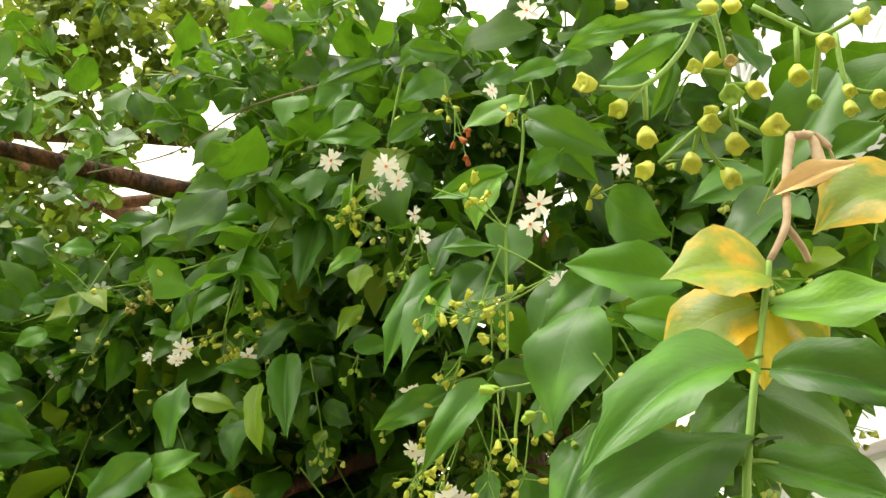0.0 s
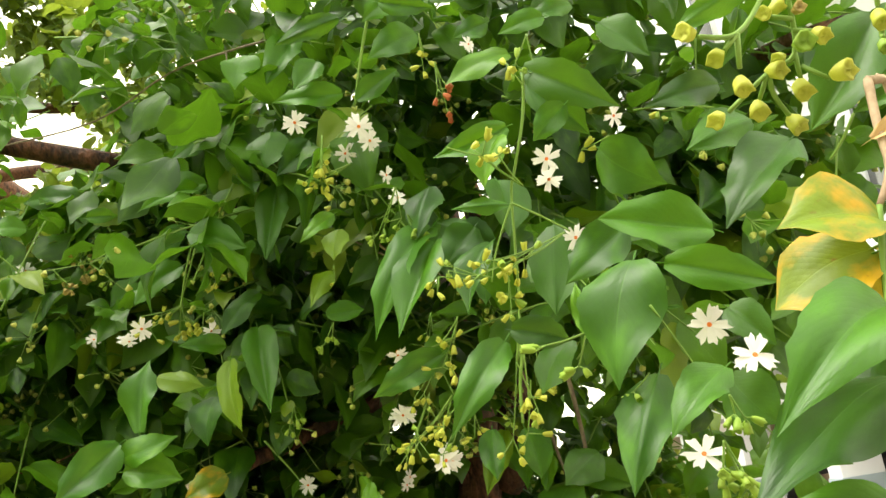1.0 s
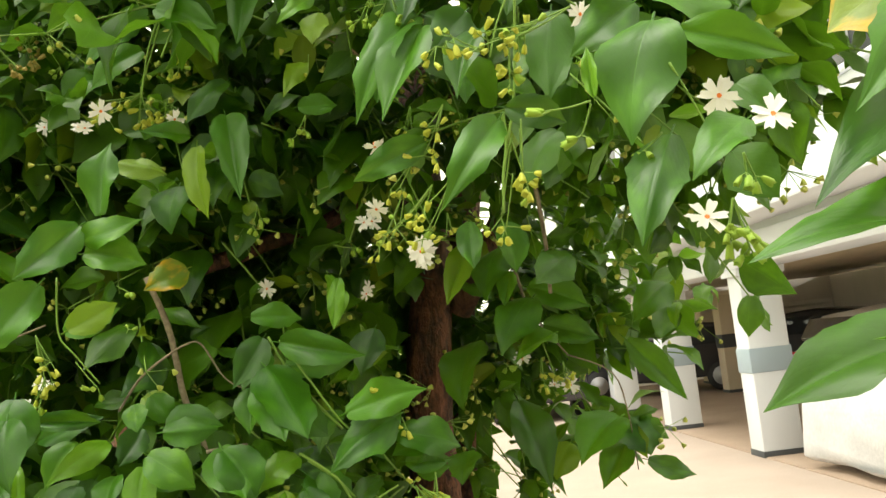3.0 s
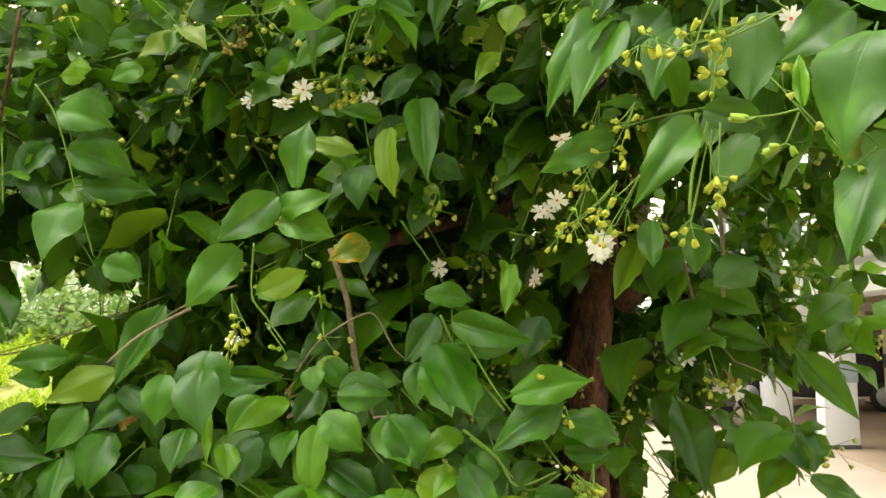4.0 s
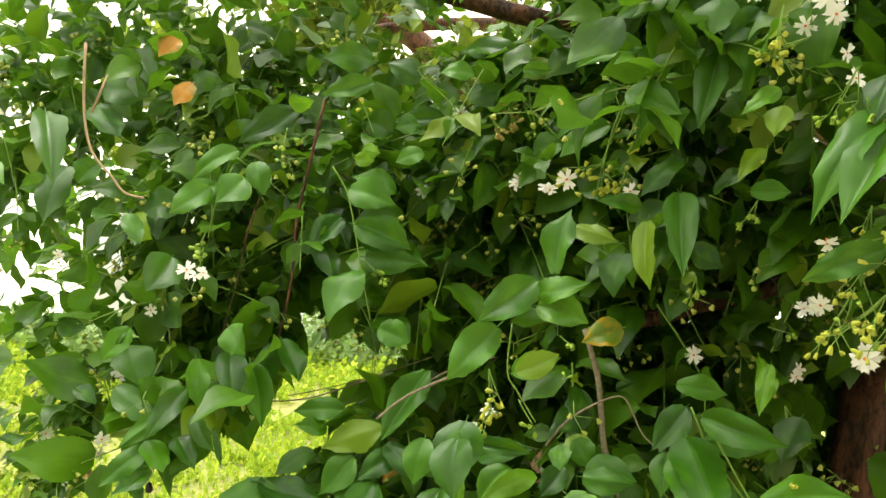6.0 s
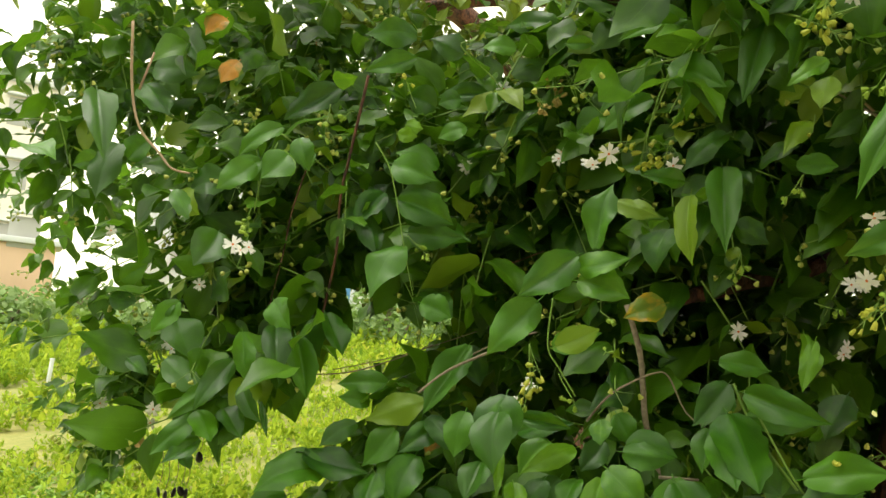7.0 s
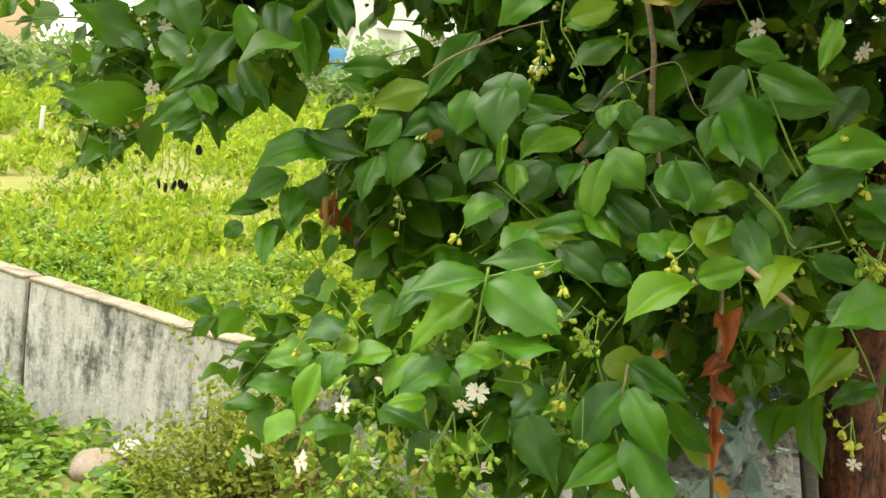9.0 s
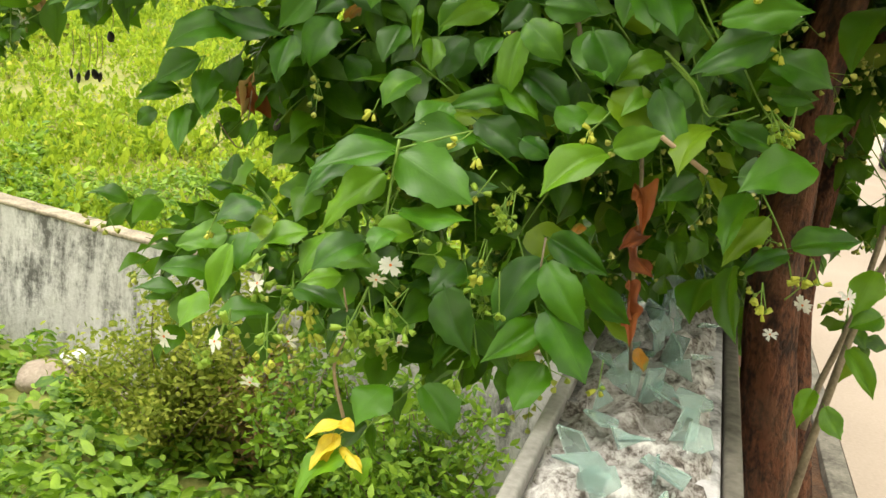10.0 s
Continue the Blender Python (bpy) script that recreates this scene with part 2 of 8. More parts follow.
FIELD = rough_material("grassy earth", (0.10, 0.15, 0.02), (0.27, 0.25, 0.07), 0.8, 14.0, 0.95, 0.8, 0.03)
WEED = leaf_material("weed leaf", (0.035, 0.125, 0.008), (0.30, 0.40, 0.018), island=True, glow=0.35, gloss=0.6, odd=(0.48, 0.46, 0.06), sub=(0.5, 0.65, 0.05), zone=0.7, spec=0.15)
WEEDLOW = leaf_material("low weed leaf", (0.030, 0.115, 0.010), (0.27, 0.42, 0.03), island=True, glow=0.34, gloss=0.55, spec=0.45)
SCRUB = leaf_material("scrub leaf", (0.10, 0.15, 0.015), (0.36, 0.38, 0.06), island=True, glow=0.25, gloss=0.65, spec=0.15)
SKYLEAF = leaf_material("high crown leaf", (0.030, 0.075, 0.008), (0.12, 0.19, 0.016), island=True, glow=0.42, sub=(0.5, 0.62, 0.05))
DRYSCRUB = leaf_material("dry scrub leaf", (0.16, 0.10, 0.04), (0.34, 0.24, 0.10), island=True, glow=0.2, gloss=0.7, sub=(0.5, 0.3, 0.1), spec=0.15)
GRASS = leaf_material("field grass", (0.14, 0.27, 0.015), (0.40, 0.50, 0.04), island=True, glow=0.35, gloss=0.6, sub=(0.5, 0.6, 0.06), spec=0.15)
FARTREE = leaf_material("far bush leaf", (0.12, 0.20, 0.07), (0.25, 0.34, 0.15), island=True, glow=0.3, gloss=0.7, spec=0.15)
WHITE = paint_material("white wall paint", (0.63, 0.66, 0.70))
BAND = paint_material("grey blue band paint", (0.30, 0.37, 0.42))
DARKBAND = paint_material("dark band paint", (0.05, 0.055, 0.06))
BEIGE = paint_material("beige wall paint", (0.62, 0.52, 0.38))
CREAM = paint_material("cream wall paint", (0.80, 0.76, 0.70))
ORANGEWALL = paint_material("faded orange wall paint", (0.72, 0.50, 0.36))
FLOORTILE = rough_material("parking floor", (0.26, 0.19, 0.14), (0.38, 0.29, 0.22), 1.0, 40.0, 0.6, 0.2, 0.003)
COVER = rough_material("white car cover", (0.48, 0.49, 0.51), (0.70, 0.70, 0.71), 3.0, 25.0, 0.6, 0.3, 0.02)
CARGREY = paint_material("dark grey car paint", (0.05, 0.05, 0.055), 0.25, 0.02)
CARSILVER = paint_material("silver car paint", (0.42, 0.42, 0.43), 0.25, 0.02)
REDLENS = paint_material("red lamp lens", (0.55, 0.01, 0.02), 0.2, 0.0)
TYRE = paint_material("black rubber", (0.02, 0.02, 0.02), 0.8, 0.05)
WINDOW = paint_material("dark window glass", (0.03, 0.035, 0.04), 0.08, 0.0)
# distant panes: overexposed glare painted in as pale grey
GLAREPANE = paint_material("window glass paled for glare", (0.46, 0.46, 0.46), 0.3, 0.1)
GLASS = glass_material()
PLASTIC = paint_material("pale plastic litter", (0.75, 0.76, 0.78), 0.4, 0.05)
STONE = rough_material("brown stone", (0.20, 0.15, 0.12), (0.42, 0.35, 0.29), 6.0, 60.0, 0.9, 0.6, 0.02)
BLUE = paint_material("blue sheet", (0.10, 0.30, 0.62), 0.6, 0.1)

# ---- shared shapes ----
def mesh_object(name, bm, material, parent=None, label=""):
    data = bpy.data.meshes.new(name)
    bm.normal_update()
    bm.to_mesh(data)
    bm.free()
    data.materials.append(material)
    for poly in data.polygons:
        poly.use_smooth = True
    ob = new(name, data)
    if parent is not None:
        ob.parent = parent
    return tagged(ob, label)


part = mesh_object


def thing(name, label, category, group="", kind="", at=(0, 0, 0)):
    ob = new(name)
    ob.empty_display_size = 0.1
    ob.location = at
    return tagged(ob, label, category, group, kind)


def flat(ob):
    for poly in ob.data.polygons:
        poly.use_smooth = False
    return ob


def box(bm, x0, y0, z0, x1, y1, z1, bevel=0.0):
    made = bmesh.ops.create_cube(bm, size=1.0)["verts"]
    bmesh.ops.transform(bm, verts=made, matrix=Matrix.Translation(((x0 + x1) / 2, (y0 + y1) / 2, (z0 + z1) / 2)) @ Matrix.Diagonal((x1 - x0, y1 - y0, z1 - z0, 1)))
    if bevel:
        edges = {e for v in made for e in v.link_edges}
        bmesh.ops.bevel(bm, geom=list(edges), offset=bevel, segments=2, affect="EDGES", profile=0.5)
    return bm


def tube(bm, points, r0, r1, sides=6, knobs=0.0, rng=None):
    """A tapering round stem through the points, smoothed."""
    pts = [Vector(p) for p in points]
    fine = []
    for i in range(len(pts) - 1):
        p0, p1, p2, p3 = pts[max(i - 1, 0)], pts[i], pts[i + 1], pts[min(i + 2, len(pts) - 1)]
        steps = 4 if len(pts) > 2 else 2
        for k in range(steps):
            t = k / steps
            fine.append(0.5 * ((2 * p1) + (p2 - p0) * t + (2 * p0 - 5 * p1 + 4 * p2 - p3) * t * t + (3 * p1 - p0 - 3 * p2 + p3) * t * t * t))
    fine.append(pts[-1])
    rings, n = [], len(fine)
    ridge = [rng.uniform(-knobs, knobs) for k in range(sides)] if rng and sides >= 16 else [0.0] * sides
    side = Vector((1, 0, 0))
    for i, p in enumerate(fine):
        d = (fine[min(i + 1, n - 1)] - fine[max(i - 1, 0)])
        d = d.normalized() if d.length > 1e-9 else Vector((0, 0, 1))
        a = d.cross(side)
        if a.length < 0.1:
            a = d.cross(Vector((0, 1, 0)))
        a.normalize()
        b = d.cross(a).normalized()
        r = r0 + (r1 - r0) * i / (n - 1)
        ring = []
        for k in range(sides):
            w = 2 * math.pi * k / sides
            rr = r * (1 + ridge[k] + (rng.uniform(-knobs, knobs) * 0.6 if rng else 0))
            ring.append(bm.verts.new(p + a * math.cos(w) * rr + b * math.sin(w) * rr))
        rings.append(ring)
    for q, s in zip(rings, rings[1:]):
        for k in range(sides):
            bm.faces.new((q[k], q[(k + 1) % sides], s[(k + 1) % sides], s[k]))
    bm.faces.new(rings[0][::-1])
    bm.faces.new(rings[-1])
    return bm


def blade(across, along, fold, curl, wave, seed, widest=0.40, tip=1.1):
    """An ovate leaf with a round base and a drawn-out tip, one long, about one wide: places, faces, uvs."""
    r = random.Random(seed)
    phase = r.uniform(0, 6.28)
    sway, lop, roll = r.uniform(-0.14, 0.14), r.uniform(-0.10, 0.10), r.uniform(-0.22, 0.22)
    dent = r.uniform(0.25, 0.75) if seed % 3 == 0 else 9.0
    teeth = {(r.randint(along // 3, along - 3), r.choice((0, across))) for k in range(seed % 4 if along > 6 else 0)}      # a few blunt teeth
    places, uvs, faces = [], [], []
    for j in range(along + 1):
        v = (j / along) ** 1.12
        if v < widest:
            w = max(0.10, 1 - (1 - v / widest) ** 2) ** 0.50
        else:
            s = (v - widest) / (1 - widest)
            k = max(0.0, (s - 0.5) / 0.5)
            w = (1 - s ** 1.75) ** tip * (1 - 0.38 * k * k * (3 - 2 * k))
        for i in range(across + 1):
            u = 2 * i / across - 1
            u = 0.5 + 0.5 * math.copysign(abs(u) ** 1.35, u)      # closer rows at the midrib
            x = (u - 0.5) * w * (1 + (lop if u > 0.5 else -lop)) + sway * 2.2 * v * (1 - v)
            if 0 < j < along and i in (0, across):
                x += (0.013 * math.sin(j * 2.3 + phase + i) + r.uniform(-0.007, 0.007)) * w
                if abs(v - dent) < 0.04 and i == 0:
                    x += 0.05 * w
                if (j, i) in teeth:
                    x += math.copysign(0.055, u - 0.5)
            side = abs(u - 0.5) * 2
            z = fold * w * 0.46 * (side - 0.58 * side * side) + curl * 1.5 * v * (1 - v)
            z += wave * (math.sin(v * 8 + phase + (2.4 if u > 0.5 else 0)) * side * side + 0.35 * math.sin(v * 5 + phase)) * w
            z += roll * (u - 0.5) * v * w
            places.append((x, v, z))
            uvs.append((u, v))
    for j in range(along):
        for i in range(across):
            a = j * (across + 1) + i
            faces.append((a, a + 1, a + across + 2, a + across + 1))
    return np.array(places), faces, np.array(uvs)


def blade_mesh(name, across, along, fold, curl, wave, seed, widest=0.40, tip=1.1):
    places, faces, uvs = blade(across, along, fold, curl, wave, seed, widest, tip)
    places, uvs, faces = places.tolist(), uvs.tolist(), list(faces)
    n0 = len(places)
    for v, drop in ((-0.11, 0.040), (-0.05, 0.014), (0.03, -0.004)):      # the leaf stalk
        for k in range(4):
            w = math.pi / 2 * k
            places.append((0.018 * math.cos(w), v, 0.010 * math.sin(w) - drop))
            uvs.append((0.5, 0.1))
    for j in range(2):
        for k in range(4):
            q = n0 + j * 4
            faces.append((q + k, q + (k + 1) % 4, q + 4 + (k + 1) % 4, q + 4 + k))
    data = bpy.data.meshes.new(name)
    data.from_pydata(places, [], faces)
    layer = data.uv_layers.new(name="UVMap")
    for loop in data.loops:
        layer.data[loop.index].uv = uvs[loop.vertex_index]
    for poly in data.polygons:
        poly.use_smooth = True
    data.update()
    return data


def joined_blades(name, patterns, mats, pick, material, parent=None):
    """Many leaves as one mesh: mats (n, 3, 4) place the patterns."""
    all_p, all_f, all_uv, base = [], [], [], 0
    for m, k in zip(mats, pick):
        places, faces, uvs = patterns[k]
        all_p.append(places @ m[:, :3].T + m[:, 3])
        all_f.append(np.array(faces) + base)
        all_uv.append(uvs)
        base += len(places)
    p, f, uv = np.concatenate(all_p), np.concatenate(all_f), np.concatenate(all_uv)
    data = bpy.data.meshes.new(name)
    data.vertices.add(len(p))
    data.vertices.foreach_set("co", p.astype(np.float32).ravel())
    data.loops.add(f.size)
    data.loops.foreach_set("vertex_index", f.astype(np.int32).ravel())
    data.polygons.add(len(f))
    data.polygons.foreach_set("loop_start", np.arange(0, f.size, 4, dtype=np.int32))
    layer = data.uv_layers.new(name="UVMap")
    layer.data.foreach_set("uv", uv[f.ravel()].astype(np.float32).ravel())
    data.update(calc_edges=True)
    data.validate()
    data.polygons.foreach_set("use_smooth", np.ones(len(f), dtype=bool))
    data.materials.append(material)
    ob = new(name, data)
    if parent is not None:
        ob.parent = parent
    return ob


def leaf_frame(base, tip, width, twist=0.0, face=(0, -0.75, 0.65)):
    """The 3 x 4 matrix of a leaf from its base to its tip; twist turns its face about its axis."""
    a, b = Vector(base), Vector(tip)
    along = b - a
    length = along.length
    y = along / length
    z = Vector(face)
    z = z - y * z.dot(y)
    if z.length < 1e-3:
        z = Vector((1, 0, 0)) - y * y.x
    z.normalize()
    z = Matrix.Rotation(radians(twist), 3, y) @ z
    x = y.cross(z)
    m = np.empty((3, 4))
    m[:, 0], m[:, 1], m[:, 2], m[:, 3] = x * width, y * length, z * length, a
    return m

# ---- the lie of the land ----
# The boundary wall runs along WALL_DIR; the paved yard lies on its east side at z = 0, the waste plot on its west.
WALL_TOP, WALL_W = 1.09, 0.20
WALL_TURN = math.degrees(math.atan2(-0.10, 1.0))
WALL = pose(-0.085, 0.0, 0.0, 0, 0, WALL_TURN)      # local y runs along the wall, local x = 0 is its yard face
PLOT_Z = -0.58
CROSS_A, CROSS_B = Vector((-7.5, 5.53)), Vector((0.15, 3.54))   # north face of the cross wall


def cross_y(x):
    return CROSS_A.y + (CROSS_B.y - CROSS_A.y) * (x - CROSS_A.x) / (CROSS_B.x - CROSS_A.x)


def hill_height(x, y, far):
    rise = 0.05 + 0.070 * min(max(far, 0.0), 55)
    return rise + 0.10 * noise.noise((x * 0.35, y * 0.35, 0)) + 0.05 * noise.noise((x * 1.3, y * 1.3, 4))


def plot_height(x, y):
    return PLOT_Z + 0.06 * noise.noise((x * 0.9, y * 0.9, 9)) + 0.03 * noise.noise((x * 3.1, y * 3.1, 2))


def ground_height(x, y):
    far = y - cross_y(x)
    return hill_height(x, y, far) if far > 0.06 else plot_height(x, y)


def build_ground():
    """One sheet: sunk plot, rising field beyond the cross wall, yard level beyond the boundary wall."""
    slope = (CROSS_B.y - CROSS_A.y) / (CROSS_B.x - CROSS_A.x)
    start = CROSS_A.y - slope * CROSS_A.x
    cols = [-900, -300, -120, *np.linspace(-70, -13, 30), *np.linspace(-12, -0.3, 60), -0.05, 0.05, 1, 5, 15, 40, 120, 300, 900]
    rows = [-900, -300, -80, -20, *np.linspace(-7, -0.2, 40), 0.035, 0.085, *np.linspace(0.2, 12, 60), *np.linspace(12.5, 60, 40), 90, 300, 900]
    bm = bmesh.new()
    grid = []
    for s in rows:
        line = []
        for c in cols:
            y = (start + slope * (c - 0.185) + s) / (1 - 0.1 * slope)
            x = c - 0.185 + 0.1 * y
            west = hill_height(x, y, s) if s > 0.06 else plot_height(x, y)
            line.append(bm.verts.new((x, y, west if c < 0 else -0.06)))
        grid.append(line)
    for r0, r1 in zip(grid, grid[1:]):
        for i in range(len(cols) - 1):
            bm.faces.new((r0[i], r0[i + 1], r1[i + 1], r1[i]))
    return tagged(mesh_object("ground", bm, FIELD), "grassy earth of a waste plot rising to the distance", "ground", kind="structure")


build_ground()

bm = bmesh.new()
box(bm, 1.15, -4, -0.3, 26, 40, 0.0)
road = tagged(mesh_object("road", bm, ROADMAT), "pale pinkish paved driveway beside the wall", "driveway", kind="structure")
road.matrix_world = pose(-0.55, 0, 0, 0, 0, WALL_TURN)
flat(road)
bm = bmesh.new()
box(bm, 1.05, -4, -0.3, 1.144, 40, 0.008, 0.006)
kerb = tagged(mesh_object("kerb", bm, MOSSY), "low concrete kerb along a planting strip", "kerb", kind="structure")
kerb.matrix_world = pose(-0.55, 0, 0, 0, 0, WALL_TURN)
bm = bmesh.new()
r = random.Random(4)
cells = [[bm.verts.new((x, y, -0.02 + 0.035 * noise.noise((x * 5, y * 5, 1)))) for x in np.linspace(0.46, 1.046, 12)] for y in np.linspace(-3, 12, 180)]
for r0, r1 in zip(cells, cells[1:]):
    for i in range(11):
        bm.faces.new((r0[i], r0[i + 1], r1[i + 1], r1[i]))
strip = tagged(mesh_object("planting_strip", bm, SOIL), "bare reddish soil between wall and kerb", "soil", kind="structure")
strip.matrix_world = pose(-0.55, 0, 0, 0, 0, WALL_TURN)


def build_boundary_wall():
    wall = thing("wall_boundary", "low cement boundary wall topped with broken green glass", "wall", kind="structure")
    bm = bmesh.new()
    box(bm, -WALL_W, -4, -0.8, 0, 14, WALL_TOP - 0.03, 0.006)
    core = part("wall_core", bm, PLASTER, wall)
    bm = bmesh.new()
    nx, y0, y1, step = 22, 0.35, 3.2, 0.009
    rows = []
    y = y0
    while y < y1:
        row = []
        for i in range(nx + 1):
            x = -WALL_W + 0.012 + (WALL_W - 0.024) * i / nx
            edge = min(i, nx - i) / 3
            z = 0.026 * noise.noise((x * 22, y * 22, 0)) + 0.013 * noise.noise((x * 75, y * 75, 3)) + 0.006 * noise.noise((x * 160, y * 160, 7))
            row.append(bm.verts.new((x, y, WALL_TOP - 0.012 + z + (-0.02 if edge < 1 else 0) * (1 - edge))))
        rows.append(row)
        y += step
    for r0, r1 in zip(rows, rows[1:]):
        for i in range(nx):
            bm.faces.new((r0[i], r0[i + 1], r1[i + 1], r1[i]))
    part("capping", bm, MORTAR, wall, "rough whitish mortar capping")
    bm = bmesh.new()
    box(bm, -WALL_W - 0.006, -4, WALL_TOP - 0.026, -WALL_W + 0.012, 14, WALL_TOP - 0.002, 0.004)
    part("coping_edge", bm, CONCRETE, wall)
    bm = bmesh.new()
    box(bm, 0.003, -4, WALL_TOP - 0.22, 0.024, 14, WALL_TOP - 0.03, 0.004)
    part("coping_edge", bm, MOSSY, wall)
    r = random.Random(11)
    for k in range(64):
        bm = bmesh.new()
        n = r.randint(3, 5)
        big = r.uniform(0.016, 0.036)
        thick = r.uniform(0.002, 0.004)
        angles = [6.283 * (i + r.uniform(-0.35, 0.35)) / n for i in range(n)]
        ring = [(math.cos(a) * big * r.uniform(0.6, 1.25), math.sin(a) * big * r.uniform(0.6, 1.25)) for a in angles]
        bend = r.uniform(0.0, 0.02)
        front = [bm.verts.new((x, bend * (x / 0.04) ** 2, z)) for x, z in ring]
        back = [bm.verts.new((x, thick + bend * (x / 0.04) ** 2, z)) for x, z in ring]
        bm.faces.new(front)
        bm.faces.new(back[::-1])
        for i in range(n):
            j = (i + 1) % n
            bm.faces.new((front[i], back[i], back[j], front[j]))
        shard = flat(part("glass_shard", bm, GLASS, wall))
        y = 0.70 + 1.25 * (k / 64) + r.uniform(-0.02, 0.02)
        if r.random() < 0.28:       # fallen flat
            shard.matrix_local = pose(r.uniform(-WALL_W + 0.03, -0.03), y, WALL_TOP + 0.010, 90 + r.uniform(-22, 22), r.uniform(-15, 15), r.uniform(0, 360))
        else:
            shard.matrix_local = pose(r.uniform(-WALL_W + 0.03, -0.03), y, WALL_TOP + 0.012, r.uniform(-35, 35), r.uniform(-40, 40), r.uniform(0, 360))
    wall.matrix_world = WALL
    return wall


build_boundary_wall()


def build_cross_wall():
    a, b = CROSS_A, CROSS_B
    run = (b - a).length
    turn = math.degrees(math.atan2(b.y - a.y, b.x - a.x))
    wall = thing("wall_cross", "old plastered wall streaked black with algae", "wall", kind="structure")
    split = 3.76
    for x0, x1 in ((0.0, split - 0.02), (split + 0.02, run - 0.05)):
        bm = bmesh.new()
        box(bm, x0, 0.0, -0.9, x1, 0.115, 0.255, 0.012)
        bmesh.ops.subdivide_edges(bm, edges=[e for e in bm.edges if e.calc_length() > 1.0], cuts=24, use_grid_fill=True)
        for v in bm.verts:
            v.co.z += 0.012 * noise.noise((v.co.x * 2.1, 0, 0)) * (v.co.z > 0.0)
            v.co.y += 0.008 * noise.noise((v.co.x * 1.5, v.co.z * 2, 5))
        part("wall_panel", bm, PLASTER, wall)
        bm = bmesh.new()
        box(bm, x0, -0.01, 0.245, x1, 0.125, 0.27, 0.008)
        bmesh.ops.subdivide_edges(bm, edges=[e for e in bm.edges if e.calc_length() > 1.0], cuts=40, use_grid_fill=True)
        for v in bm.verts:
            v.co.z += 0.018 * noise.noise((v.co.x * 2.1, 0, 0)) + 0.012 * noise.noise((v.co.x * 9, v.co.y * 9, 2))
            v.co.y += 0.006 * noise.noise((v.co.x * 7, v.co.y, 8))
        part("wall_cap", bm, CAPSTONE, wall, "pale worn cement cap")
    bm = bmesh.new()
    box(bm, split - 0.016, 0.02, -0.9, split + 0.016, 0.10, 0.23, 0.004)
    part("joint_filler", bm, SOIL, wall)
    wall.matrix_world = pose(a.x, a.y, 0, 0, 0, turn)


build_cross_wall()


# plain unseen wall behind the viewer, added to block low sky light
bm = bmesh.new()
box(bm, -9, -4.4, -0.8, 7, -4.1, 4.2)
flat(tagged(mesh_object("wall_south", bm, CONCRETE), "plain grey wall added out of view to block sky light", "wall", kind="structure"))

# ---- the apartment block across the yard ----
BLOCK = pose(5.33, 8.95, 0, 0, 0, -10.2)     # local x away from the drive, local y along it


